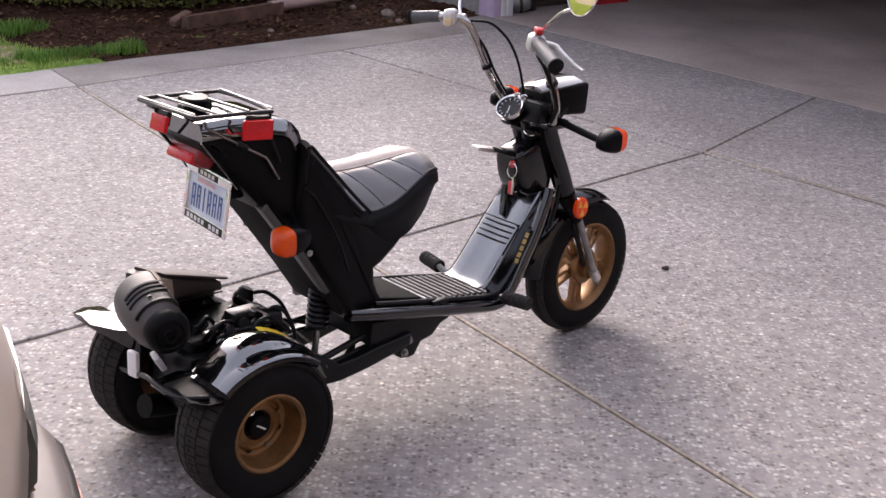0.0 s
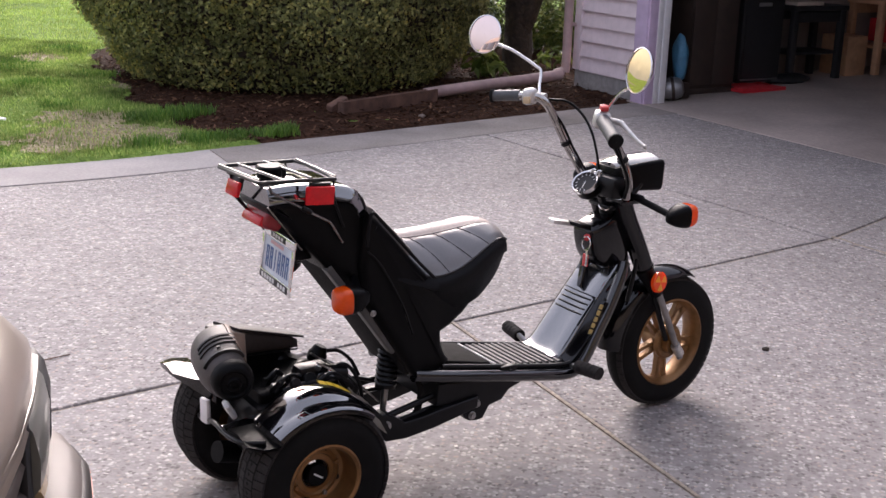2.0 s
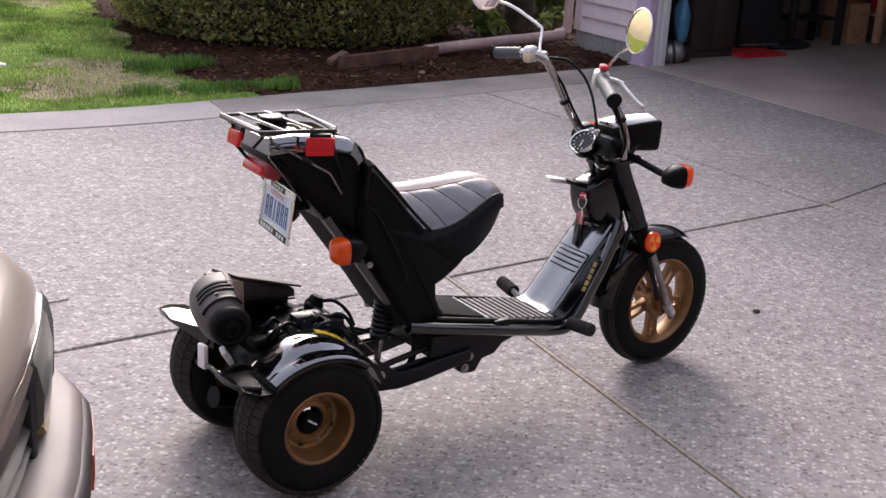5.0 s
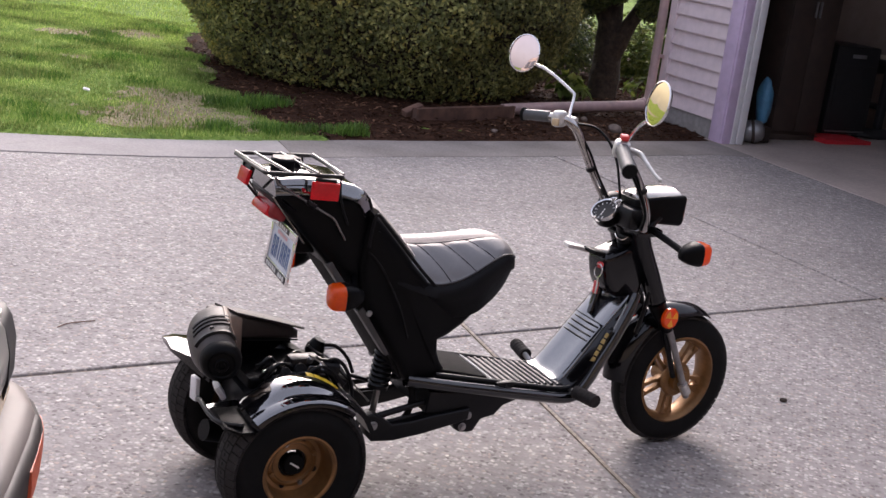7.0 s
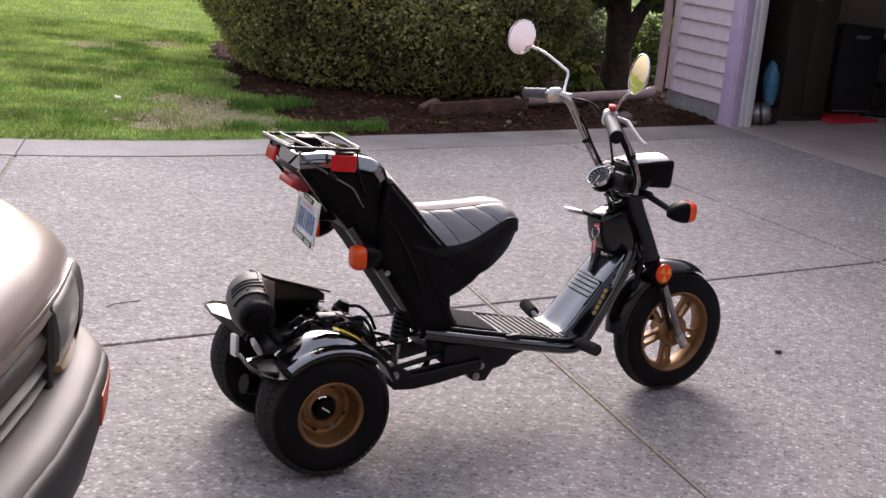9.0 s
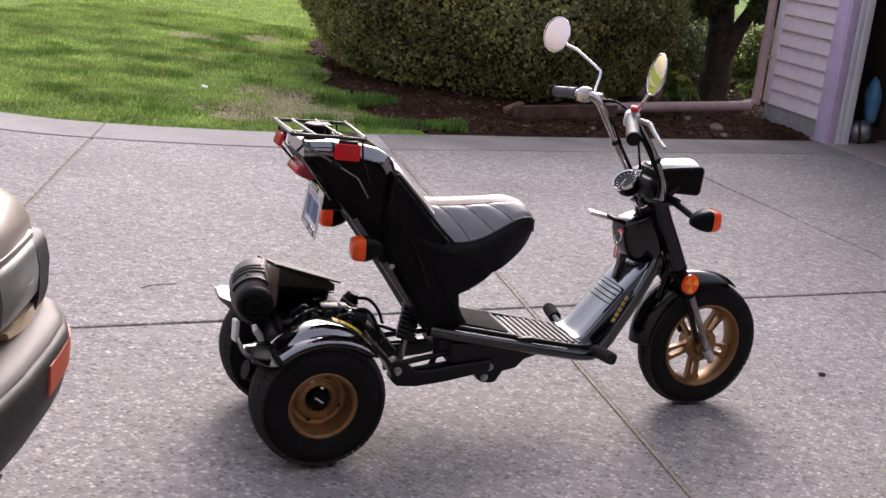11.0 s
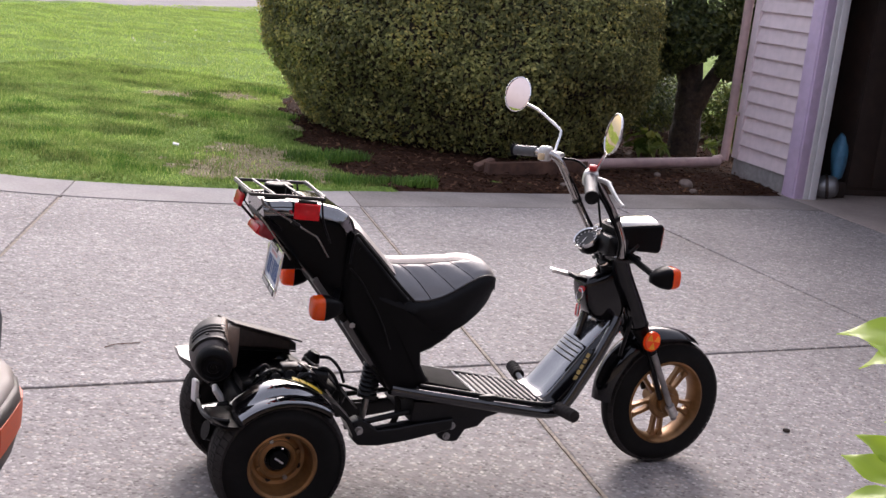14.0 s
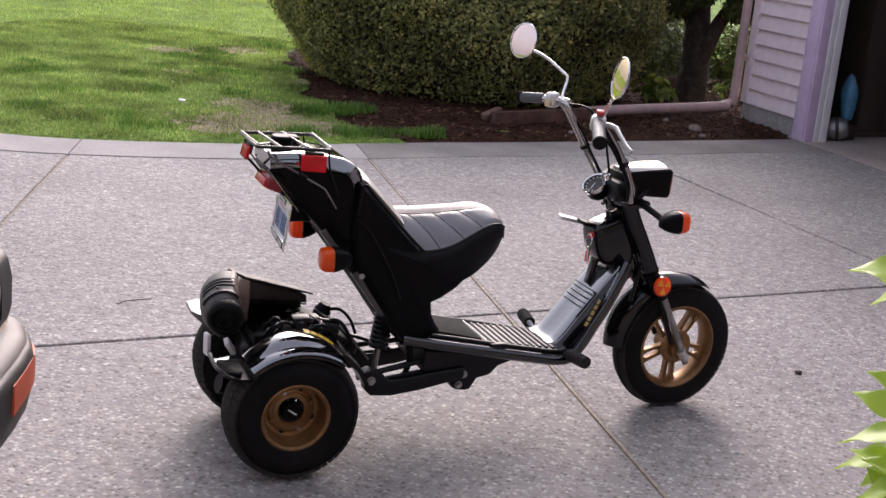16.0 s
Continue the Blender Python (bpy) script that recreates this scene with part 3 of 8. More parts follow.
def slab_piece(bm, poly, gap, top, depth, r):
    poly = ccw(poly)
    rows = []
    for ins, z in ((gap + 0.001, top - depth), (gap, top - r * 1.5), (gap + r * 0.35, top - r * 0.4), (gap + r, top)):
        rows.append([Vector((q[0], q[1], z)) for q in offset(poly, ins)])
    rings(bm, rows, cap=False)
    n = len(poly)
    bm.verts.ensure_lookup_table()
    bm.faces.new(bm.verts[len(bm.verts) - n:])
    bmesh.ops.recalc_face_normals(bm, faces=bm.faces)
    return bm


JOINTS = [((-1.42, 2.56), (1.11, 5.36)), ((-2.22, 6.28), (0.61, 2.50)), ((0.22, 6.25), (1.72, 4.68)), ((-3.39, 5.19), (-2.5, 3.57))]
KINK = ((1.11, 5.365), (2.06, 6.91))
driveway = thing("driveway", "grey exposed-aggregate concrete driveway with dirt-filled joints", "driveway", kind="structure")
pieces = []
for poly in cut_polygon(DRIVE, [JOINTS[2]]):
    cx, cy = sum(p[0] for p in poly) / len(poly), sum(p[1] for p in poly) / len(poly)
    far_side = (cx - 0.22) * (4.68 - 6.25) - (cy - 6.25) * (1.72 - 0.22) < 0
    pieces += cut_polygon(poly, [KINK if far_side else JOINTS[0], JOINTS[1], JOINTS[3]])
for poly in pieces:
    part("slab", slab_piece(bmesh.new(), poly, 0.0075, 0.0, 0.06, 0.006), "aggregate", driveway, smooth=30)
# dirt standing in the thin crack that runs off the main joint
bm = bmesh.new()
rows = []
for k in range(15):
    f = k / 14
    x, y = 1.10 + 0.66 * f + 0.012 * noise.noise((f * 9, 1, 0)), 5.375 - 0.72 * f + 0.012 * noise.noise((f * 9, 5, 0))
    w = 0.009 + 0.004 * noise.noise((f * 14, 9, 0))
    rows.append([Vector((x - w, y - w, -0.001)), Vector((x, y, 0.0035)), Vector((x + w, y + w, -0.001))])
rings(bm, rows, closed=False)
part("crack_dirt", bm, "joint", driveway, "dirt in a thin crack", smooth=60)
band = thing("driveway_border", "smooth pale concrete border strip along the lawn", "border", kind="structure")
band_poly = [p for p in GRASS_EDGE] + [(THRESH0.x, THRESH0.y)] + [p if p[0] < -2.0 else q for p, q in zip(INNER, edge_offset(0.430)) if p[1] < THRESH0.y - 0.15][::-1]
for poly in cut_polygon(band_poly, [JOINTS[1], JOINTS[3], ((-6.2, 4.6), (-6.1, 3.0))]):
    worn = sum(p[0] for p in poly) / len(poly) > -2.0
    part("slab", slab_piece(bmesh.new(), poly, 0.002, 0.003, 0.06, 0.004), "wornconcrete" if worn else "concrete", band, smooth=30)
# pale sealant standing in the joint towards the lawn
a, b = Vector((-2.22, 6.28, 0)).lerp(Vector((0.61, 2.50, 0)), 0.01), Vector((-2.22, 6.28, 0)).lerp(Vector((0.61, 2.50, 0)), 1.25)
u = (b - a).normalized()
v = Vector((-u.y, u.x, 0))
rows = []
for k in range(91):
    c = a.lerp(b, k / 90) + v * (0.0025 + 0.001 * noise.noise((k * 0.7, 2, 0)))
    w = 0.0054 + 0.0014 * noise.noise((k * 1.3, 7, 0))
    rows.append([c - v * w + Vector((0, 0, -0.008)), c - v * w * 0.9 + Vector((0, 0, -0.002)), c + v * w * 0.9 + Vector((0, 0, -0.001)), c + v * w + Vector((0, 0, -0.008))])
part("joint_seal", rings(bmesh.new(), rows), "jointseal", driveway, "pale brownish sealant in a joint", smooth=40)

# bumpy lawn and mulch bed near the driveway
OUT = GRASS_EDGE + [(0.3, 9.3), (3.5, 14), (3, 30), (-16, 30)]
OUTER = OUT[1:]


def garden_height(x, y, soil):
    h = 0.02 * noise.noise((x * 0.8, y * 0.8, 0)) + 0.012 * noise.noise((x * 3.1, y * 3.1, 2))
    if soil:
        h += 0.02 * noise.noise((x * 9, y * 9, 4)) + 0.012 * noise.noise((x * 22, y * 22, 4)) - 0.01
    return h + 0.012


DRY = [(-3.04, 6.50, 0.45), (-3.05, 6.15, 0.35), (-3.30, 6.90, 0.40), (-5.0, 9.45, 0.3), (-5.4, 9.0, 0.3), (-2.75, 6.45, 0.4), (-4.5, 7.75, 0.16), (-3.6, 8.2, 0.2)]


def ground_kind(x, y):
    """soil, dry or lawn at a place in the garden."""
    wob = 0.12 * noise.noise((x * 2.5, y * 2.5, 7))
    if inside(SOIL, x + wob, y + wob):
        return "soil"
    d = max(1.0 - math.hypot(x - cx, y - cy) / r for cx, cy, r in DRY)
    if d > -0.5 and d + 0.4 * noise.noise((x * 3.2, y * 3.2, 11)) + 0.45 * noise.noise((x * 11, y * 11, 13)) > 0.2:
        return "dry"
    return "lawn"


def garden_sheet(name, kinds, material, label, x0, x1, y0, y1, cell):
    under = len(kinds) > 1   # runs on, a little lower, under the other sheets
    bm = bmesh.new()
    vid = {}
    nx, ny = int((x1 - x0) / cell), int((y1 - y0) / cell)
    for i in range(nx):
        for j in range(ny):
            cx, cy = x0 + (i + 0.5) * cell, y0 + (j + 0.5) * cell
            if ground_kind(cx, cy) not in kinds or not any(inside(OUTER, cx + a * cell, cy + b * cell) for a in (-0.5, 0.5) for b in (-0.5, 0.5)):
                continue
            q = []
            for a, b in ((i, j), (i + 1, j), (i + 1, j + 1), (i, j + 1)):
                if (a, b) not in vid:
                    x, y = x0 + a * cell, y0 + b * cell
                    vid[(a, b)] = bm.verts.new((x, y, (garden_height(x, y, kinds == ("soil",)) - (0.022 if under and ground_kind(x, y) != "lawn" else 0) if inside(OUTER, x, y) else -0.019) + (0.004 if kinds == ("dry",) else 0)))
                q.append(vid[(a, b)])
            bm.faces.new(q)
    return tagged(link_mesh(name, bm, material, smooth=180), label, "ground", kind="structure")


garden_sheet("lawn", ("lawn", "dry", "soil"), M["lawn"], "green lawn with dry patches beside the driveway", -14, -1.3, 4.3, 19, 0.065)
garden_sheet("dry_patch", ("dry",), M["dryground"], "bare straw-coloured patch of dry thatch in the lawn", -6.4, -2.0, 5.2, 10.4, 0.04)
garden_sheet("mulch_bed", ("soil",), M["soil"], "dark brown bark mulch bed under the hedge", -5.4, 3.2, 6.2, 15.6, 0.06)
street_bm = bmesh.new()
for q in ([(-14.2, 14), (-11.9, 26), (-10, 40), (-19, 44), (-20.5, 26), (-22, 12)],):
    street_bm.faces.new([street_bm.verts.new((x, y, 0.0)) for x, y in q])
tagged(link_mesh("road", street_bm, M["street"]), "pale grey street beyond the lawn", "road", kind="structure")


def blades(name, n, region, hmin, hmax, material, label, seed, keep=None):
    """Grass blades, each two bent triangles."""
    rg = np.random.RandomState(seed)
    x0, x1, y0, y1 = region
    V, F = [], []
    k = 0
    for _ in range(n):
        x, y = rg.uniform(x0, x1), rg.uniform(y0, y1)
        if not keep(x, y):
            continue
        z = garden_height(x, y, False) - 0.005
        h = rg.uniform(hmin, hmax) * (0.75 + 0.5 * noise.noise((x * 1.7, y * 1.7, 3)))
        a = rg.uniform(0, 6.283)
        w = 0.0035
        lx, ly = math.cos(a) * h * 0.5 * rg.uniform(0.2, 1.2), math.sin(a) * h * 0.5 * rg.uniform(0.2, 1.2)
        px, py = -math.sin(a) * w, math.cos(a) * w
        V += [(x - px, y - py, z), (x + px, y + py, z), (x + lx * 0.4 + px * 0.8, y + ly * 0.4 + py * 0.8, z + h * 0.6),
              (x + lx * 0.4 - px * 0.8, y + ly * 0.4 - py * 0.8, z + h * 0.6), (x + lx, y + ly, z + h)]
        F += [(k, k + 1, k + 2, k + 3), (k + 3, k + 2, k + 4)]
        k += 5
    return tagged(quick_mesh(name, V, F, material), label, "grass", kind="stuff")


def lush(x, y):
    return inside(OUTER, x, y - 0.02) and (ground_kind(x, y) == "lawn" or (random.random() < 0.30 and ground_kind(x, y) == "dry"))


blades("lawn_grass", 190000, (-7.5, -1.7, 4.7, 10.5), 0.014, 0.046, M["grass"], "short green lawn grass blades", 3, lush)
blades("far_lawn_grass", 170000, (-13.5, -4, 9.3, 27), 0.025, 0.055, M["fargrass"], "green lawn grass farther off, sunlight put into its colour", 4, lush)
blades("dry_grass", 26000, (-6.2, -2.1, 5.4, 10.2), 0.012, 0.04, M["straw"], "straw-coloured dry grass patch beside the driveway", 5, lambda x, y: inside(OUTER, x, y) and ground_kind(x, y) == "dry")


def tuft(cx, cy, r, n, seed, low=0.03, high=0.085, label="taller green grass tuft at the mulch edge"):
    return blades("grass_tuft", n, (cx - r * 1.5, cx + r * 1.5, cy - r * 1.5, cy + r * 1.5), low, high, M["tuftgrass"], label, seed,
                  lambda x, y: random.random() < 1 - (math.hypot(x - cx, y - cy) / (r * 1.05 * (0.85 + 0.5 * noise.noise((x * 6, y * 6, 1))))) ** 2)


for i, (cx, cy, r) in enumerate(((-2.87, 7.18, 0.20), (-2.80, 7.38, 0.18), (-2.95, 7.05, 0.15), (-2.22, 6.60, 0.17), (-2.08, 6.72, 0.16), (-2.38, 6.45, 0.15), (-1.96, 6.86, 0.14), (-5.05, 10.0, 0.3), (-2.55, 6.25, 0.2))):
    tuft(cx, cy, r, 2600, 20 + i)
rgt = random.Random(64)
for i in range(34):
    x, y, r = rgt.uniform(-5.6, -2.9), rgt.uniform(5.6, 9.2), rgt.uniform(0.10, 0.24)
    if inside(OUTER, x, y - r - 0.1) and ground_kind(x, y) == "lawn":
        tuft(x, y, r, int(9000 * r), 60 + i, 0.022, 0.062, "denser dark green clump in the lawn")

# small white and yellow flower heads scattered in the lawn
rg = np.random.RandomState(51)
FP = [(x, y, garden_height(x, y, False) + 0.05) for x, y in zip(rg.uniform(-9.5, -4.5, 18), rg.uniform(10.5, 17.0, 18))]
tagged(leaves_mesh("lawn_flowers", np.array(FP), np.tile((0.0, -0.5, 1.0), (len(FP), 1)), 0.04, 0.04, M["petal"], None, "small pale flower heads scattered in the lawn", 52, 0.5), category="flowers", kind="stuff")
# bark chips and dead leaves on the mulch
rg = np.random.RandomState(77)
CP = []
while len(CP) < 9000:
    x, y = rg.uniform(-4.6, 1.4), rg.uniform(6.3, 11.5)
    if ground_kind(x, y) == "soil" and inside(OUTER, x, y - 0.03):
        CP.append((x, y, garden_height(x, y, True) + rg.uniform(0.002, 0.014)))
tagged(leaves_mesh("mulch_chips", np.array(CP), np.tile((0.0, 0.0, 1.0), (len(CP), 1)), 0.045, 0.017, M["chips"], None, "brown bark chips and dead leaves on the bed", 78, 0.5), category="mulch", kind="stuff")

# ---- hedge, tree and shrubs ----
HC, HR, HH = Vector((-2.83, 9.50, 0)), 1.66, 1.86


def hedge_point(a, f):
    """A point of the clipped hedge's skin: a round the axis, f from base (0) to top (1)."""
    prof = max(0.0, min(1.0, 0.74 + 0.26 * min(1, f / 0.36) ** 0.8)) if f < 0.42 else (max(0, 1 - ((f - 0.42) / 0.58) ** 2.1)) ** 0.5
    lump = 1 + 0.022 * noise.noise((math.cos(a) * 14, math.sin(a) * 14, f * 16)) + 0.06 * noise.noise((math.cos(a) * 2.2, math.sin(a) * 2.2, f * 3)) + 0.03 * noise.noise((math.cos(a) * 6, math.sin(a) * 6, f * 7))
    r = HR * prof * lump
    return Vector((HC.x + r * math.cos(a), HC.y + r * math.sin(a), 0.02 + (HH + 0.07) * f))


hedge = thing("hedge", "large clipped rounded dark green hedge with yellowish leaves", "hedge")
# solid dark shell under the leaves; its colour holds the hedge's inner shade
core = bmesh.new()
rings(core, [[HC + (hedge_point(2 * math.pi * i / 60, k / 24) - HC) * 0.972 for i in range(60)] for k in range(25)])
part("shade_core", core, "twig", hedge, "dark shell, inner shade of the hedge put into its colour", smooth=180)
for i in range(9):
    stem_bm = bmesh.new()
    a = i * 0.7
    tube(stem_bm, [HC + Vector((0.35 * math.cos(a), 0.35 * math.sin(a), -0.02)), HC + Vector((0.55 * math.cos(a), 0.55 * math.sin(a), 0.3))], 0.03, 8)
    part("trunk", stem_bm, "bark", hedge)
rg = np.random.RandomState(8)
HP, HN, YP, YN = [], [], [], []
for _ in range(112000):
    a, f = rg.uniform(0, 2 * math.pi), rg.uniform(0.0, 1.0) ** 0.9
    p = hedge_point(a, f)
    q = hedge_point(a + 0.02, f)
    s = hedge_point(a, min(1, f + 0.02))
    n = (q - p).cross(s - p)
    n = n.normalized() if n.length > 1e-9 else Vector((0, 0, 1))
    # young yellow leaves in scattered clumps; more on top and left paint in sunlight
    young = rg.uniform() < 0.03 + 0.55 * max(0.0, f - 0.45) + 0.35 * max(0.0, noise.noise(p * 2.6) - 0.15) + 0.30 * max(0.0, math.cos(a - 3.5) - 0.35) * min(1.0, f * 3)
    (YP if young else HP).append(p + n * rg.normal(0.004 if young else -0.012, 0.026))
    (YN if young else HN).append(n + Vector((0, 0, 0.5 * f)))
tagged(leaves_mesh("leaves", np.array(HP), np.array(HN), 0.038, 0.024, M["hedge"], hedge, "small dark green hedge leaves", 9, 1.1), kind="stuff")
tagged(leaves_mesh("young_and_sunlit_leaves", np.array(YP), np.array(YN), 0.030, 0.019, M["hedgeyellow"], hedge, "small yellow-green leaves, young growth and painted sunlit side", 10, 1.2), kind="stuff")


def tree(name, base, label, limbs, crown, nleaf, leaf_l, leaf_w, material, seed):
    """A tree: trunk and limbs as tapered bars, crown of leaf clumps."""
    t = thing(name, label, "tree", Matrix.Translation(base))
    bm = bmesh.new()
    for pts, r0, r1 in limbs:
        tube(bm, pts, (r0, r1), 10, 5)
    for v in bm.verts:
        v.co += Vector((noise.noise(v.co * 9), noise.noise(v.co * 9 + Vector((5, 5, 5))), 0)) * 0.012
    part("trunk", bm, "bark", t, "dark rough trunk with limbs")
    rg = np.random.RandomState(seed)
    P, N = [], []
    per = nleaf // len(crown)
    for c, r in crown:
        for _ in range(per):
            d = rg.normal(0, 1, 3)
            d /= np.linalg.norm(d)
            rad = r * rg.uniform(0.35, 1.0) ** 0.5 * (0.85 + 0.35 * noise.noise(Vector(d * 2.5) + Vector(c)))
            P.append(np.array(c) + d * rad * np.array((1, 1, 0.85)))
            N.append(d + np.array((0, 0, 0.5)))
    tagged(leaves_mesh("crown", np.array(P), np.array(N), leaf_l, leaf_w, material, t, "", seed + 1, 1.3), kind="stuff")
    return t


tree("garden_tree", (-1.03, 10.42, 0), "small dark garden tree with forked trunk and dense leaves",
     [([(0, 0, -0.03), (0.0, 0.02, 0.35), (-0.03, 0.03, 0.8), (-0.1, 0.05, 1.5)], 0.145, 0.085),
      ([(0.02, 0.0, 0.3), (0.14, -0.02, 0.62), (0.30, -0.02, 0.95), (0.5, 0.0, 1.5)], 0.085, 0.035),
      ([(-0.02, 0.02, 0.5), (-0.2, 0.05, 0.9), (-0.35, 0.1, 1.4)], 0.055, 0.025)],
     [((-0.25, 0.0, 1.25), 0.42), ((0.12, -0.05, 1.3), 0.42), ((0.48, 0.0, 1.3), 0.36), ((0.3, 0.2, 1.7), 0.5), ((-0.2, 0.2, 1.75), 0.5), ((0.05, -0.2, 0.98), 0.2), ((-0.32, -0.1, 0.98), 0.30), ((0.50, -0.1, 1.02), 0.26), ((-0.12, -0.2, 1.1), 0.28), ((0.36, -0.1, 0.98), 0.20), ((0.12, -0.15, 1.12), 0.28), ((0.62, -0.05, 1.1), 0.25), ((0.34, -0.15, 0.82), 0.15), ((-0.22, -0.15, 0.80), 0.17), ((0.48, 0.1, 0.78), 0.14), ((-0.1, -0.2, 0.92), 0.2)],
     24000, 0.055, 0.030, M["treeleaf"], 31)


def shrub(name, base, label, r, n, leaf_l, leaf_w, material, seed, h=1.0, group=""):
    t = thing(name, label, "shrub", Matrix.Translation(base), group)
    bm = bmesh.new()
    rg = np.random.RandomState(seed)
    for i in range(7):
        a = rg.uniform(0, 6.28)
        tube(bm, [(0.03 * math.cos(a), 0.03 * math.sin(a), -0.03), (0.2 * r * math.cos(a), 0.2 * r * math.sin(a), 0.45 * h * r), (0.6 * r * math.cos(a), 0.6 * r * math.sin(a), h * r)], (0.012, 0.004), 6, 3)
    part("stem", bm, "stemgreen", t)
    P, N = [], []
    for _ in range(n):
        d = rg.normal(0, 1, 3)
        d /= np.linalg.norm(d)
        d[2] = abs(d[2])
        rad = r * rg.uniform(0.3, 1.0) ** 0.5 * (0.8 + 0.5 * noise.noise(Vector(d * 3) + Vector(base)))
        P.append(d * rad * np.array((1, 1, h * 1.2)) + np.array((0, 0, 0.06)))
        N.append(d + np.array((0, 0, 0.6)))
    tagged(leaves_mesh("leaves", np.array(P), np.array(N), leaf_l, leaf_w, material, t, "", seed + 1, 1.0), kind="stuff")
    return t


shrub("garden_shrub", (-0.80, 11.9, 0), "bright yellow-green shrub behind the tree", 0.62, 3200, 0.06, 0.035, M["shrub"], 41)
shrub("garden_shrub", (-1.9, 13.2, 0), "bright yellow-green shrub behind the tree", 0.6, 1800, 0.06, 0.035, M["shrub"], 42)
shrub("garden_shrub", (0.2, 13.6, 0), "bright yellow-green shrub behind the tree", 0.8, 2200, 0.06, 0.035, M["shrub"], 43)
shrub("garden_shrub", (-1.75, 11.7, 0), "dark green shrub behind the hedge", 0.62, 4200, 0.05, 0.028, M["treeleaf"], 46, 1.1)
shrub("garden_plant", (-1.22, 9.9, 0), "low green broad-leaved plant under the tree", 0.22, 60, 0.16, 0.07, M["shrub"], 44, 0.8)
shrub("garden_plant", (-0.75, 10.6, 0), "low green broad-leaved plant under the tree", 0.2, 60, 0.09, 0.04, M["shrub"], 45, 0.6)


# ---- house front with the open garage ----
GM = Matrix((( U.x, D.x, 0, GP.x), (U.y, D.y, 0, GP.y), (0, 0, 1, 0), (0, 0, 0, 1)))
# in this frame x runs along the front, y into the garage


def gbox(name, x, y, z, material, parent=None, label="", r=0.003):
    """A box between the given bounds in the garage's frame."""
    bm = bmesh.new()
    box(bm, ((x[0] + x[1]) / 2, (y[0] + y[1]) / 2, (z[0] + z[1]) / 2), (x[1] - x[0], y[1] - y[0], z[1] - z[0]), r)
    bmesh.ops.recalc_face_normals(bm, faces=bm.faces)
    return link_mesh(name, bm, M[material], parent, label, m=None if parent else GM)


house = thing("house_wall", "lilac house front with pink lap siding beside the open garage", "wall", GM, kind="structure")
CORNER = -0.90
gbox("sheathing", (CORNER + 0.02, -0.0), (0.02, 0.14), (0.16, 2.75), "siding", house)
gbox("stem_wall", (CORNER, 0.0), (0.0, 0.15), (-0.06, 0.15), "stem", house, "bare concrete stem wall under the siding", 0.006)
lap = 0.117
for k in range(22):
    z = 0.145 + k * lap
    bm = bmesh.new()
    rows = []
    for x in (CORNER + 0.075, -0.135):
        rows.append([Vector((x, -0.012, 0)), Vector((x, -0.0125, 0.006)), Vector((x, 0.012, lap + 0.012)), Vector((x, 0.019, lap + 0.012)), Vector((x, 0.019, 0))])
    rings(bm, rows)
    bmesh.ops.recalc_face_normals(bm, faces=bm.faces)
    b = part("siding_board", bm, "siding", house, smooth=0, m=Matrix.Translation((0, 0, z)))
gbox("corner_board", (CORNER - 0.01, CORNER + 0.075), (-0.018, 0.10), (0.15, 2.72), "siding", house, "pink painted corner board")
gbox("casing", (-0.135, 0.0), (-0.028, 0.02), (0.0, 2.25), "purple", house, "wide lilac door casing board")
gbox("jamb_board", (0.0, 0.022), (-0.02, 0.055), (0.0, 2.2), "purple", house, "lilac garage door jamb")
gbox("stop_board", (0.0, 0.03), (0.057, 0.098), (0.0, 2.2), "white", house, "white weatherstrip beside the door")
gbox("jamb_edge", (0.0, 0.038), (0.102, 0.16), (0.0, 2.2), "white", house, "white painted jamb edge")
gbox("header", (0.0, 5.0), (-0.0, 0.15), (2.2, 2.75), "siding", house, "painted header over the garage opening")
gbox("pier", (4.98, 5.9), (-0.0, 0.15), (-0.05, 2.75), "siding", house, "siding wall on the far side of the opening")
gbox("side_wall_near", (CORNER, CORNER + 0.12), (0.15, 7.0), (-0.05, 2.75), "drywall", house)
gbox("side_wall_far", (5.78, 5.9), (0.15, 7.0), (-0.05, 2.75), "drywall", house)
gbox("rear_wall", (CORNER, 5.9), (7.0, 7.15), (-0.05, 2.75), "drywall", house)
tagged(gbox("garage_ceiling", (CORNER, 5.9), (0.16, 7.0), (2.62, 2.7), "drywall"), "plain dim garage ceiling", "ceiling", kind="structure")
roof = bmesh.new()
slabshape(roof, [(-0.32, 2.70), (-0.32, 2.82), (3.5, 3.75), (7.5, 2.82), (7.5, 2.70), (3.5, 3.60)], -1.02, 6.1, 0.01)
tagged(link_mesh("roof", roof, M["roof"], m=GM @ Matrix(((0, 1, 0, 0), (1, 0, 0, 0), (0, 0, 1, 0), (0, 0, 0, 1)))), "dark shingled garage roof", "roof", kind="structure")
# unseen walls and roof beside and behind the camera, added to cut sky light
gbox("front_wall", (5.9, 8.9), (0.0, 0.15), (-0.05, 2.75), "siding", house, "plain unseen siding wall added past the garage")
gbox("blocker_wall", (8.75, 8.9), (-16.0, 0.0), (-0.05, 2.75), "drywall", house, "plain brown unseen wall added to cut sky light")
wing = bmesh.new()
slabshape(wing, [(7.75, 2.50), (7.75, 2.62), (12.0, 4.3), (16.0, 2.74), (16.0, 2.62), (12.0, 4.16)], -16.5, 1.0, 0.01)
tagged(link_mesh("blocker_roof", wing, M["roof"], m=GM), "dark shingled unseen roof added to cut sky light", "roof", kind="structure")
floor_bm = bmesh.new()
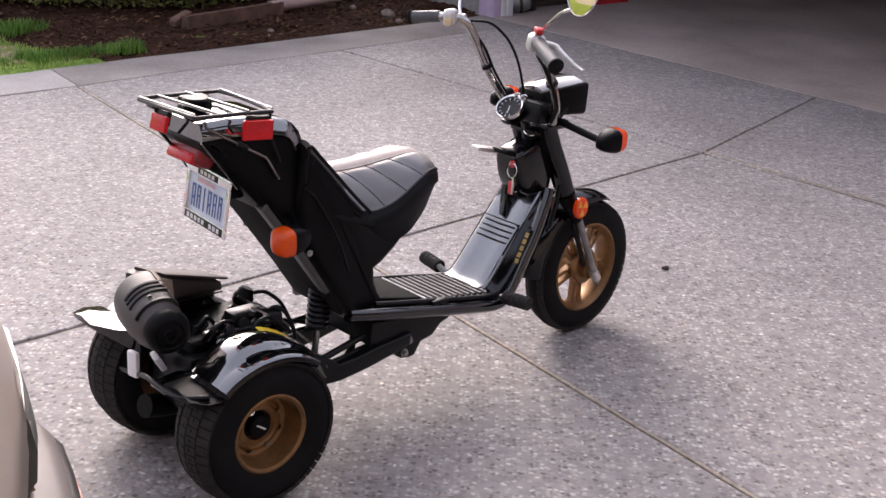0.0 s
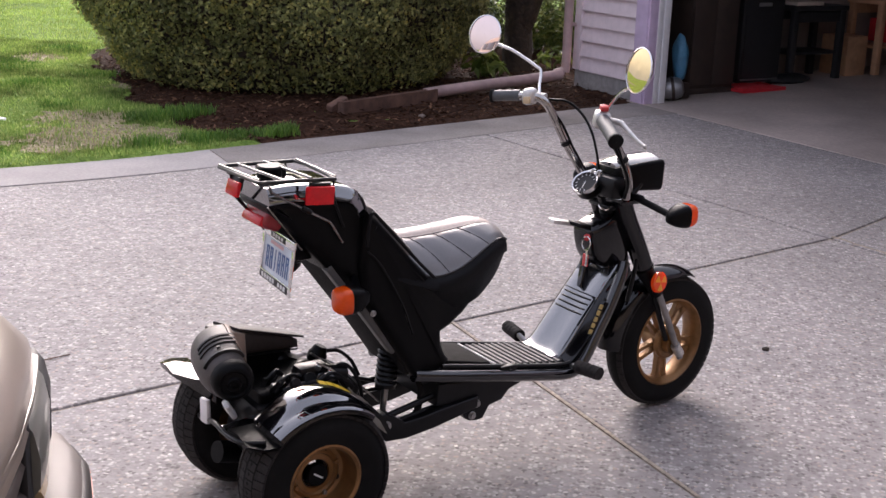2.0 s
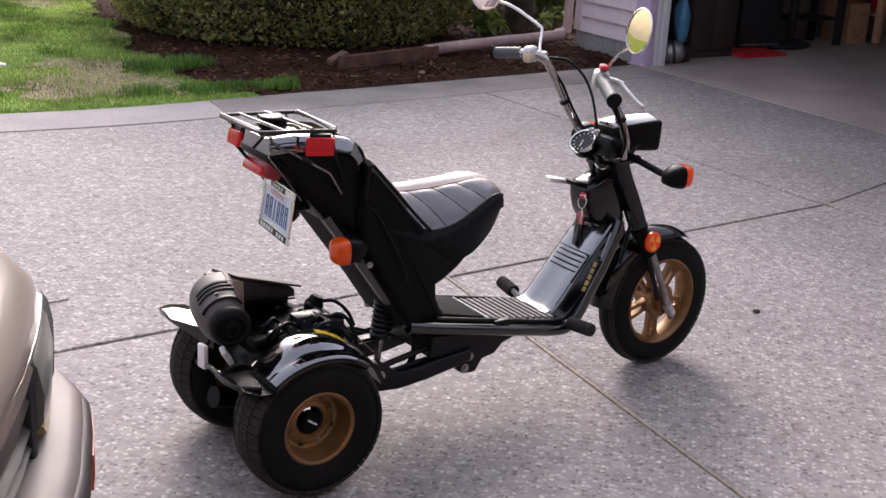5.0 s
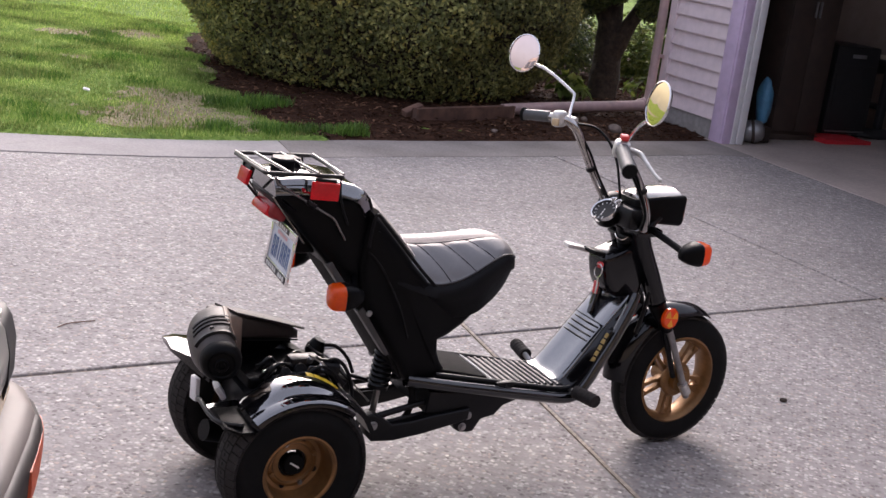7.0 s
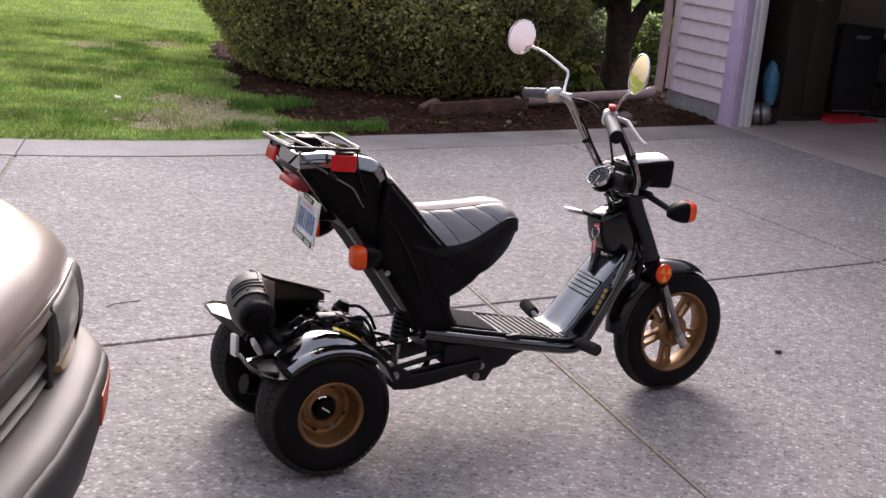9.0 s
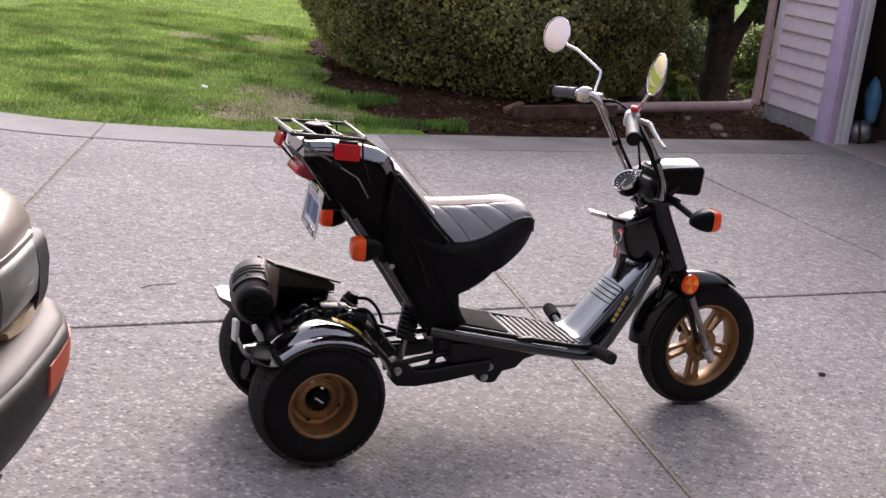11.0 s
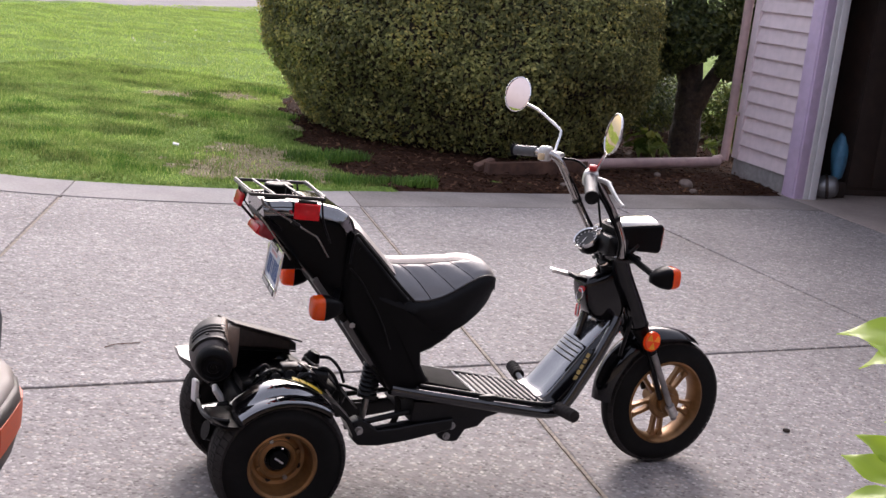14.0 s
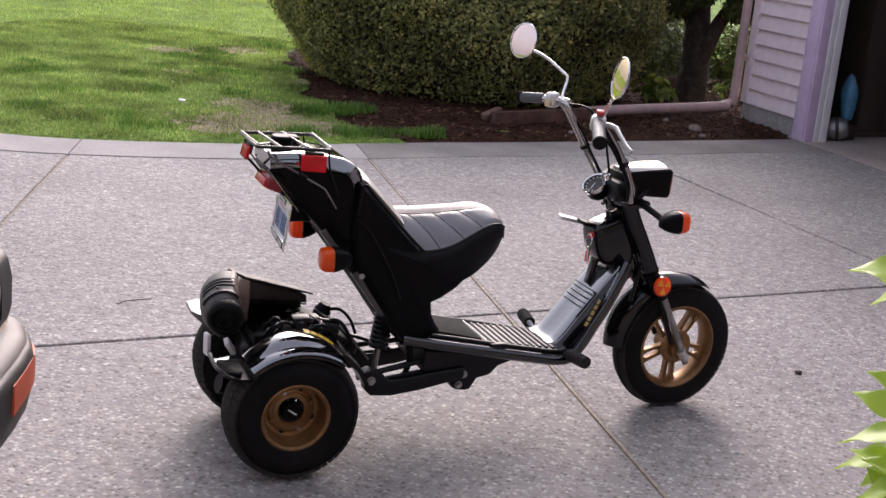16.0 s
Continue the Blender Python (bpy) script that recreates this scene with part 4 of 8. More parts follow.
rings(floor_bm, [[Vector((x, y, 0.004 + 0.018 * max(0, y))) for x, y in ((CORNER + 0.1, yy), (5.8, yy))] + [Vector((5.8, yy, -0.08)), Vector((CORNER + 0.1, yy, -0.08))] for yy in (-0.035, 0.16, 2.0, 7.02)])
bmesh.ops.recalc_face_normals(floor_bm, faces=floor_bm.faces)
tagged(link_mesh("floor", floor_bm, M["slab"], m=GM), "bare grey concrete garage floor", "floor", kind="structure")

# downspout with its elbow, and the pipe lying on the mulch
spout = thing("downspout", "pinkish painted downspout at the house corner", "downspout", GM)
bm = bmesh.new()
tube(bm, [(CORNER - 0.06, -0.045, 2.7), (CORNER - 0.06, -0.045, 1.2), (CORNER - 0.06, -0.045, 0.22), (CORNER - 0.07, -0.06, 0.13), (CORNER - 0.10, -0.12, 0.10)], 0.036, 12, 5)
part("pipe", bm, "pipe", spout)
bm = bmesh.new()
box(bm, (CORNER - 0.03, -0.03, 0.5), (0.12, 0.012, 0.03), 0.003)
part("strap", bm, "pipe", spout)
ext = thing("drain_pipe", "pinkish drain pipe lying on the mulch bed", "pipe")
bm = bmesh.new()
tube(bm, [(-0.56, 9.56, 0.10), (-0.75, 9.36, 0.085), (-1.2, 8.75, 0.07), (-1.42, 8.42, 0.06)], 0.042, 12, 4)
part("pipe", bm, "pipe", ext)
board = thing("edging_board", "weathered brown edging board lying along the bed", "board")
bm = bmesh.new()
p0, p1 = Vector((-1.36, 8.46, 0.045)), Vector((-1.82, 7.60, 0.05))
bmx = Matrix.Translation((p0 + p1) / 2) @ Vector((1, 0, 0)).rotation_difference(p1 - p0).to_matrix().to_4x4()
box(bm, (0, 0, 0), ((p1 - p0).length, 0.05, 0.085), 0.008, bmx)
part("timber", bm, "wood", board)
bm = bmesh.new()
box(bm, (0, 0, 0), (0.16, 0.06, 0.05), 0.012, Matrix.Translation((-1.86, 7.66, 0.075)) @ pose(0, 0, 0, 10, -18, 60))
part("splinter", bm, "wood", board)


def stone(c, r, seed):
    bm = bmesh.new()
    bmesh.ops.create_icosphere(bm, subdivisions=2, radius=r)
    for v in bm.verts:
        v.co *= 1 + 0.3 * noise.noise(v.co * 18 + Vector((seed, 0, 0)))
        v.co.z *= 0.65
    return tagged(link_mesh("stone", bm, M["fieldstone"], m=Matrix.Translation(c)), "small grey-brown stone lying on the mulch", "stone", group="stones in the bed")


for i, (x, y, r) in enumerate(((-0.62, 8.62, 0.055), (-0.52, 8.42, 0.03), (-0.9, 8.9, 0.03), (-1.3, 7.75, 0.025))):
    stone((x, y, r * 0.5), r, i)

# ---- three-wheeled scooter ----
# x forward, y to its left, z up, from the ground under the rear axle
scooter = thing("three_wheeled_scooter", "black three-wheeled motor scooter with gold wheels parked on the driveway", "scooter", pose(-0.54, 2.345, 0, 0, 0, 44.6))
LEAN = 0.047


def lean(bm):
    """The body hangs a little to its right over the level rear axle."""
    for v in bm.verts:
        v.co.y -= LEAN * v.co.z
    return bm


def sp(name, bm, material, label="", parent=None, smooth=40, body=True):
    bmesh.ops.recalc_face_normals(bm, faces=bm.faces)
    return part(name, lean(bm) if body else bm, material, parent or scooter, label, smooth)


def bar(name, pts, r, material, label="", parent=None, seg=10, n=6, body=True):
    return sp(name, tube(bmesh.new(), pts, r, seg, n), material, label, parent, 50, body)


def disc(bm, c, axis, r, h, seg=24, bevel=0.002):
    return lathe(bm, [(0.0005, 0), (r - bevel, 0), (r, bevel), (r, h - bevel), (r - bevel, h), (0.0005, h)], frame_axis(c, axis), seg)


def bolt(parent, c, axis, r=0.008, material="steel", body=True):
    bm = bmesh.new()
    r *= 0.8
    disc(bm, c, axis, r * 1.4, 0.002, 14, 0.0005)
    lathe(bm, [(r, 0.002), (r, r * 0.8), (r * 0.9, r), (0.0004, r)], frame_axis(c, axis), 6)
    return sp("bolt", bm, material, "", parent, 30, body)


# wheels
def tyre_profile(R, w, rim):
    """Half-open tyre cross-section (radius, offset) from bead to bead."""
    h = R - rim
    out = []
    for k in range(17):
        a = math.pi * (k / 16)
        x = -math.cos(a) * w / 2
        e = math.sin(a)
        out.append((rim + h * e ** 0.55 if 0 < k < 16 else rim, x * (0.82 if k in (0, 16) else 1.0)))
    return out


def rear_wheel(y, outer):
    """A squat rear wheel: knobbly tyre, dished gold rim, black hub cap. outer: +1 or -1, the side that faces out."""
    c = Vector((0.034, y, 0.1705))
    wm = frame_axis(c, (0, outer, 0))
    w = part("rear_wheel", lathe(bmesh.new(), [(0.030, -0.05), (0.045, -0.05), (0.045, 0.0), (0.030, 0.0)], wm, 20), "frame", scooter, "squat rear wheel with gold rim", 40)
    bm = lathe(bmesh.new(), tyre_profile(0.1705, 0.137, 0.088), wm, 48)
    part("tyre", bm, "rubber", w, "black rubber tyre with worn block tread", 50)
    # tread blocks
    bm = bmesh.new()
    n = 52
    for k in range(n):
        for row, (off, rad, wid, ln) in enumerate(((-0.047, 0.1585, 0.027, 0.0165), (-0.016, 0.1651, 0.027, 0.0165), (0.016, 0.1651, 0.027, 0.0165), (0.047, 0.1585, 0.027, 0.0165))):
            a = 2 * math.pi * (k + 0.5 * (row % 2)) / n
            mm = wm @ Matrix.Rotation(a, 4, 'Z') @ Matrix.Translation((rad, 0, off)) @ Matrix.Rotation(-off * 9, 4, 'Y')
            box(bm, (0, 0, 0), (0.0075, ln, wid), 0.0, mm)
    tagged(part("tread", bm, "treadrubber", w, "", 0), kind="stuff")
    # rim: flange, well, disc with holes suggested by raised ring and bolts
    bm = lathe(bmesh.new(), [(0.088, 0.050), (0.0885, 0.056), (0.084, 0.058), (0.078, 0.054), (0.0765, 0.046), (0.075, 0.030), (0.0725, 0.014), (0.068, 0.006), (0.060, 0.003), (0.056, 0.007), (0.050, 0.008), (0.046, 0.003),
                             (0.042, 0.003), (0.034, 0.006), (0.030, -0.01), (0.074, -0.03), (0.088, -0.05)], wm, 40)
    part("rim", bm, "gold", w, "dished gold-painted steel rim")
    bm = disc(bmesh.new(), wm @ Vector((0, 0, -0.002)), (0, outer, 0), 0.0255, 0.021, 24, 0.003)
    cap = part("hub_cap", bm, "blackplastic", w, "black hub cap")
    bm = bmesh.new()
    box(bm, (0, 0, 0.0195), (0.026, 0.004, 0.0015), 0, wm @ Matrix.Rotation(0.6 * outer, 4, 'Z'))
    part("mark", bm, "whiteink", cap, "pale mark on the cap", 0)
    for k in range(4):
        a = k * math.pi / 2 + 0.4
        bm = bmesh.new()
        disc(bm, wm @ Vector((0.053 * math.cos(a), 0.053 * math.sin(a), 0.006)), (0, outer, 0), 0.006, 0.008, 6, 0.001)
        part("wheel_nut", bm, "steel" if k % 2 else "gold", w)
    for k in range(4):
        a = k * math.pi / 2 + 1.2
        bm = bmesh.new()
        disc(bm, wm @ Vector((0.0575 * math.cos(a), 0.0575 * math.sin(a), 0.0045)), (0, outer, 0), 0.0066, 0.0024, 14, 0.0006)
        part("rim_hole", bm, "frame", w, "dark round hole in the rim")
    return w


rear_wheel(-0.225, -1)
rear_wheel(0.155, 1)

FW = Vector((1.278, -0.008, 0.196))
fwm = frame_axis(FW, (0.04, -1, 0))
fw = part("front_wheel", lathe(bmesh.new(), [(0.012, -0.05), (0.030, -0.05), (0.034, -0.02), (0.034, 0.02), (0.030, 0.05), (0.012, 0.05)], fwm, 20), "gold", scooter, "front wheel with gold five-spoke rim")
part("tyre", lathe(bmesh.new(), tyre_profile(0.196, 0.078, 0.128), fwm, 56), "rubber", fw, "black rubber front tyre", 50)
bm = bmesh.new()
for k in range(56):
    for row, off in enumerate((-0.022, 0.0, 0.022)):
        a = 2 * math.pi * (k + 0.5 * (row % 2)) / 56
        mm = fwm @ Matrix.Rotation(a, 4, 'Z') @ Matrix.Translation((0.1910 - abs(off) * 0.16, 0, off)) @ Matrix.Rotation(-off * 14, 4, 'Y')
        box(bm, (0, 0, 0), (0.006, 0.0185, 0.017), 0, mm)
tagged(part("tread", bm, "treadrubber", fw, "", 0), kind="stuff")
part("rim", lathe(bmesh.new(), [(0.128, 0.030), (0.130, 0.034), (0.125, 0.036), (0.119, 0.030), (0.113, 0.014), (0.112, 0.0), (0.113, -0.014), (0.119, -0.030), (0.125, -0.036), (0.130, -0.034), (0.128, -0.030), (0.122, 0.0), (0.128, 0.030)], fwm, 48), "gold", fw, "gold rim hoop")
for k in range(5):
    a = 2 * math.pi * k / 5 + 0.98
    sm_ = fwm @ Matrix.Rotation(a, 4, 'Z')
    bm = bmesh.new()
    # a flat cast arm with a long slot
    for sgn in (-1, 1):
        rows = []
        for rr, y0, y1, th in ((0.024, 0.000, 0.016, 0.015), (0.052, 0.0035, 0.0165, 0.012), (0.060, 0.0068, 0.0175, 0.011), (0.096, 0.0080, 0.0200, 0.010), (0.103, 0.0035, 0.0220, 0.010), (0.116, 0.000, 0.0265, 0.012)):
            rows.append([sm_ @ Vector((rr, y * sgn, z)) for y, z in ((y0, -th + 0.003), (y0 + 0.002, -th), (y1 - 0.002, -th), (y1, -th + 0.003), (y1, th - 0.003), (y1 - 0.002, th), (y0 + 0.002, th), (y0, th - 0.003))])
        rings(bm, rows)
    bmesh.ops.recalc_face_normals(bm, faces=bm.faces)
    part("spoke", bm, "gold", fw, "flat slotted gold spoke", smooth=30)
part("brake_drum", disc(bmesh.new(), fwm @ Vector((0, 0, 0.012)), (0.04, -1, 0), 0.052, 0.02, 30, 0.006), "gold", fw)
for s in (-1, 1):
    bolt(fw, fwm @ Vector((0, 0, 0.062 * s)), fwm.to_3x3() @ Vector((0, 0, s)), 0.010, "steel", False)

# front fork, mudguard and column
for s in (-1, 1):
    bar("fork_leg", [(1.165, 0.062 * s, 0.40), (1.225, 0.062 * s, 0.29), (1.283, 0.062 * s, 0.18), (1.296, 0.062 * s, 0.155)], 0.0096, "forksteel", "silver lower fork leg", seg=14)
    bar("fork_cover", [(1.020, 0.048 * s, 0.655), (1.045, 0.048 * s, 0.60), (1.090, 0.049 * s, 0.52), (1.128, 0.050 * s, 0.447)], (0.027, 0.026), "fenderblack", "black upper fork cover", seg=16)
    bar("fork_boot", [(1.124, 0.052 * s, 0.452), (1.130, 0.052 * s, 0.440), (1.150, 0.055 * s, 0.410), (1.178, 0.060 * s, 0.366)], (0.029, 0.016), "blackplastic", "", seg=14, n=1)
    bar("link_arm", [(1.292, 0.064 * s, 0.168), (1.270, 0.064 * s, 0.198)], 0.014, "alloy", "", seg=10, n=1)
    bar("damper", [(1.175, 0.046 * s, 0.37), (1.245, 0.048 * s, 0.215)], 0.008, "frame", "", n=1)
    # amber side reflector with facets
    bm = disc(bmesh.new(), (1.152, 0.080 * s, 0.413), (0.15, s, 0.1), 0.0295, 0.014, 28, 0.003)
    refl = sp("side_reflector", bm, "orange", "round amber side reflector")
    for k in range(3):
        bm = bmesh.new()
        mm = frame_axis((1.152, 0.080 * s, 0.413), (0.15, s, 0.1)) @ Matrix.Rotation(k * 2.094 + 0.5, 4, 'Z')
        vs = [bm.verts.new(mm @ Vector((0.024 * math.cos(t), 0.024 * math.sin(t), 0.0146))) for t in (-0.5, -0.25, 0, 0.25, 0.5)] + [bm.verts.new(mm @ Vector((0.001, 0, 0.0146)))]
        bm.faces.new(vs)
        sp("facet", bm, "orangelight", "", refl, 0)


def guard_profile(w, crown, t, lip=0.010):
    top = [(w * k / 6, crown * (k / 6) ** 2) for k in range(-6, 7)]
    return top + [(w, crown + lip), (w - t, crown + lip)] + [(y * (1 - t / w), d + t) for y, d in top[::-1]] + [(-w + t, crown + lip), (-w, crown + lip)]


DEG = list(range(177, 60, -6))
rows = []
for a in DEG:
    f = min(1, max(0, (a - 95) / 80))
    rr = 0.232 + 0.014 * math.sin(math.pi * f) ** 0.8 + 0.004 * f - 0.020 * (max(0, (95 - a) / 32)) ** 1.6 - 0.005 * min(1, max(0, (112 - a) / 22))
    w = float(np.interp(a, (63, 69, 78, 110, 150, 177), (0.022, 0.034, 0.042, 0.047, 0.047, 0.040)))
    crown = float(np.interp(a, (63, 75, 95, 150, 177), (0.005, 0.012, 0.024, 0.030, 0.026)))
    lip = float(np.interp(a, (63, 90, 150), (0.002, 0.008, 0.011)))
    rows.append([Vector((1.278 + (rr - d) * math.cos(radians(a)), y - 0.010, 0.196 + (rr - d) * math.sin(radians(a)))) for y, d in guard_profile(w, crown, 0.003, lip)])
bm = rings(bmesh.new(), rows)
bmesh.ops.recalc_face_normals(bm, faces=bm.faces)
fender = sp("front_mudguard", bm, "fenderblack", "gloss black front mudguard", body=False, smooth=50)
for s in (-1, 1):
    bar("stay", [(1.078, 0.05 * s, 0.36), (1.085, 0.058 * s, 0.44), (1.09, 0.06 * s, 0.50)], 0.006, "frame", parent=fender)

column = slabshape(bmesh.new(), [(0.935, 0.575), (0.96, 0.592), (1.03, 0.615), (1.068, 0.595), (1.076, 0.50), (1.06, 0.46), (0.995, 0.462), (0.960, 0.490), (0.942, 0.53)], -0.046, 0.046, 0.018, round_n=2)
sp("steering_cover", column, "fenderblack", "black plastic steering head cover")
bar("head_pipe", [(1.075, 0, 0.44), (1.01, 0, 0.66)], 0.026, "frame", "black steering head pipe", seg=16, n=1)
bm = box(bmesh.new(), (1.035, 0, 0.655), (0.085, 0.16, 0.022), 0.008)
crown_ = sp("fork_crown", bm, "fenderblack", "black fork crown")
for x, y, z, r in ((1.000, -0.062, 0.668, 0.013), (1.003, 0.060, 0.668, 0.013), (0.985, -0.030, 0.664, 0.009), (1.0, 0.0, 0.668, 0.012)):
    bolt(crown_, (x, y, z), (-0.5, -0.1, 0.85), r, "chrome")
bar("cable_guide", [(0.985, -0.050, 0.640), (0.970, -0.048, 0.632), (0.962, -0.035, 0.636), (0.966, -0.020, 0.645)], 0.0032, "chrome", "bent chrome cable guide", crown_, 6)
bm = box(bmesh.new(), (1.015, 0, 0.632), (0.052, 0.10, 0.010), 0.005, Matrix.Identity(4))
sp("crown_plate", bm, "frame", "steel plate under the crown")
# tongue hanging from the cover over the shield
bm = bmesh.new()
rows = []
for x, y, z, w in ((1.000, 0.046, 0.478, 0.016), (0.996, 0.044, 0.456, 0.0145), (0.984, 0.034, 0.425, 0.012), (0.974, 0.025, 0.406, 0.010), (0.968, 0.022, 0.397, 0.005)):
    rows.append([Vector((x - 0.004, y - w, z)), Vector((x - 0.010, y - w * 0.7, z + 0.003)), Vector((x - 0.010, y + w * 0.7, z + 0.003)), Vector((x - 0.004, y + w, z)), Vector((x + 0.004, y + w, z - 0.004)), Vector((x + 0.004, y - w, z - 0.004))])
rings(bm, rows)
sp("cover_tongue", bm, "fenderblack", "black tongue over the leg shield", smooth=60)
# small flap with pale top behind the column
bm = box(bmesh.new(), (0, 0, 0), (0.070, 0.034, 0.011), 0.003, Matrix.Translation((0.893, 0.036, 0.588)) @ pose(0, 0, 0, 0, 12, -8))
sp("hook_flap", bm, "alloy", "pale metal hook flap")
bm = box(bmesh.new(), (0, 0, 0), (0.07, 0.055, 0.012), 0.004, Matrix.Translation((0.940, 0.0, 0.582)) @ pose(0, 0, 0, 0, 12, 0))
sp("flap_base", bm, "blackplastic")
# ignition key with ring and tag
key = sp("ignition_key", disc(bmesh.new(), (0.932, -0.03, 0.556), (-0.8, -0.4, 0.3), 0.009, 0.010, 16), "redplastic", "red-headed ignition key")
ring = []
for k in range(17):
    a = 2 * math.pi * k / 16
    ring.append((0.915 + 0.002 * math.sin(a), -0.045 + 0.016 * math.cos(a), 0.546 + 0.018 * math.sin(a)))
bar("key_ring", ring, 0.0016, "chrome", parent=key, seg=6, n=1)
bar("key_chain", [(0.915, -0.05, 0.53), (0.912, -0.055, 0.51), (0.914, -0.052, 0.485)], 0.003, "chrome", parent=key, seg=6)
sp("key_tag", box(bmesh.new(), (0.916, -0.046, 0.50), (0.006, 0.018, 0.034), 0.002), "redplastic", "red key tag", key)

# leg shield, its ribs and lettering bars
bm = bmesh.new()
prof = smooth_path([(0.826, 0, 0.2385), (0.850, 0, 0.2445), (0.874, 0, 0.2675), (0.902, 0, 0.303), (0.936, 0, 0.347), (0.968, 0, 0.388), (1.018, 0, 0.450), (1.034, 0, 0.470)], 5)
rows = []
for i, p in enumerate(prof):
    f = i / (len(prof) - 1)
    w, mid = 0.074 - 0.006 * f, 0.011 + 0.008 * f
    t = (prof[min(i + 1, len(prof) - 1)] - prof[max(i - 1, 0)]).normalized()
    nn = Vector((-t.z, 0, t.x))
    rows.append([p + Vector((0, w * s + mid, 0)) + nn * h for s, h in ((-1, -0.004), (-0.97, 0.002), (-0.85, 0.005), (-0.4, 0.003), (0, 0.002), (0.4, 0.003), (0.85, 0.005), (0.97, 0.002), (1, -0.004), (0.9, -0.014), (-0.9, -0.014))])
rings(bm, rows)
shield = sp("leg_shield", bm, "shieldpaint", "gloss black leg shield", smooth=60)
for k in range(4):
    x, z = 0.928 + 0.0095 * k, 0.338 + 0.0122 * k
    bar("rib", [(x - 0.002, -0.040, z + 0.004), (x - 0.002, 0.014, z + 0.003), (x - 0.002, 0.068, z + 0.004)], 0.0026, "blackplastic", "", shield, 6)
bm = box(bmesh.new(), (0, 0, 0), (0.004, 0.130, 0.003), 0.001, Matrix.Translation((0.963, 0.016, 0.387)) @ pose(0, 0, 0, 0, 38, 0))
sp("panel_gap", bm, "blackplastic", "", shield)
for s in (-1, 1):
    rows = []
    for i, p in enumerate(prof):
        f = i / (len(prof) - 1)
        y0, y1 = (0.075 - 0.006 * f) * s + 0.011 + 0.008 * f, 0.094 * s if f < 0.7 else 0.084 * s
        t = (prof[min(i + 1, len(prof) - 1)] - prof[max(i - 1, 0)]).normalized()
        nn = Vector((-t.z, 0, t.x))
        rows.append([p + Vector((0, y0, 0)) + nn * 0.0, p + Vector((0, (y0 + y1) / 2, 0)) - nn * 0.004, p + Vector((0, y1, 0)) - nn * 0.012, p + Vector((0, y1, 0)) - nn * 0.022, p + Vector((0, y0, 0)) - nn * 0.02])
    sp("edge_strip", rings(bmesh.new(), rows), "fenderblack", "black strip beside the leg shield", shield, smooth=60)
bar("strip_rib", [(0.905, -0.052, 0.318), (0.945, -0.050, 0.367), (0.958, -0.049, 0.384), (0.955, -0.044, 0.390)], 0.0030, "blackplastic", "", shield, 6)

# bent frame tubes under the floor up to the column
RAIL = [(0.36, 0.100, 0.298), (0.45, 0.104, 0.280), (0.62, 0.105, 0.248), (0.74, 0.105, 0.226), (0.825, 0.103, 0.211), (0.872, 0.100, 0.214), (0.905, 0.097, 0.247), (0.940, 0.092, 0.303), (0.980, 0.086, 0.368), (1.020, 0.074, 0.440), (1.040, 0.062, 0.480)]
for s in (-1, 1):
    rail = bar("frame_rail", [(x, y * s, z) for x, y, z in RAIL], 0.0165, "black", "gloss black bent frame tube", seg=14)
    bar("trim_strip", [(x - 0.004, (y - 0.012) * s, z + 0.022) for x, y, z in RAIL[1:9]], 0.0065, "frame", "raised floor edge strip", rail, 8)
    if s == -1:
        # gold lettering shown as bars on a narrow black plate
        a, b = Vector((0.914, -0.089, 0.292)), Vector((0.958, -0.088, 0.392))
        t = (b - a).normalized()
        nn = Vector((-0.62, -0.62, 0.48))
        nn = (nn - t * nn.dot(t)).normalized()
        pm = Matrix((t, nn.cross(t), nn)).transposed().to_4x4()
        plate_ = sp("letter_plate", box(bmesh.new(), (0, 0, 0), ((b - a).length, 0.019, 0.010), 0.003, Matrix.Translation((a + b) / 2 - nn * 0.003) @ pm), "fenderblack", "black strip with gold lettering", rail)
        for k in range(5):
            c = a.lerp(b, 0.17 + 0.165 * k)
            sp("lettering_bar", box(bmesh.new(), (0, 0, 0), (0.0135, 0.0095, 0.003), 0.0, Matrix.Translation(c + nn * 0.002) @ pm), "golddecal", "", rail, 0)

# floor board
bm = slabshape(bmesh.new(), [(0.44, 0.276), (0.60, 0.250), (0.85, 0.212), (0.85, 0.234), (0.60, 0.271), (0.44, 0.300)], -0.090, 0.090, 0.006)
floor_ = sp("floor_board", bm, "floorgrey", "black ribbed rubber floor board")
for k in range(10):
    x = 0.640 + 0.021 * k
    z = 0.270 - 0.142 * (x - 0.60)
    bar("rib", [(x, -0.082, z), (x + 0.0, 0.082, z)], 0.0055, "floorgrey", "", floor_, 8, 1)
bm = slabshape(bmesh.new(), [(0.455, 0.294), (0.605, 0.268), (0.605, 0.279), (0.455, 0.312)], -0.080, 0.082, 0.004)
sp("battery_lid", bm, "rubber", "smooth black lid behind the ribs", floor_)
bar("lid_edge", [(0.615, -0.084, 0.274), (0.616, 0.084, 0.274)], 0.0022, "whiteink", "pale line along the lid edge", floor_, 6, 1)
bm = box(bmesh.new(), (0.645, -0.098, 0.258), (0.05, 0.02, 0.026), 0.004)
sp("side_latch", bm, "frame", "small black bracket on the floor edge", floor_)
bolt(floor_, (0.645, -0.108, 0.258), (0, -1, 0), 0.007, "frame")

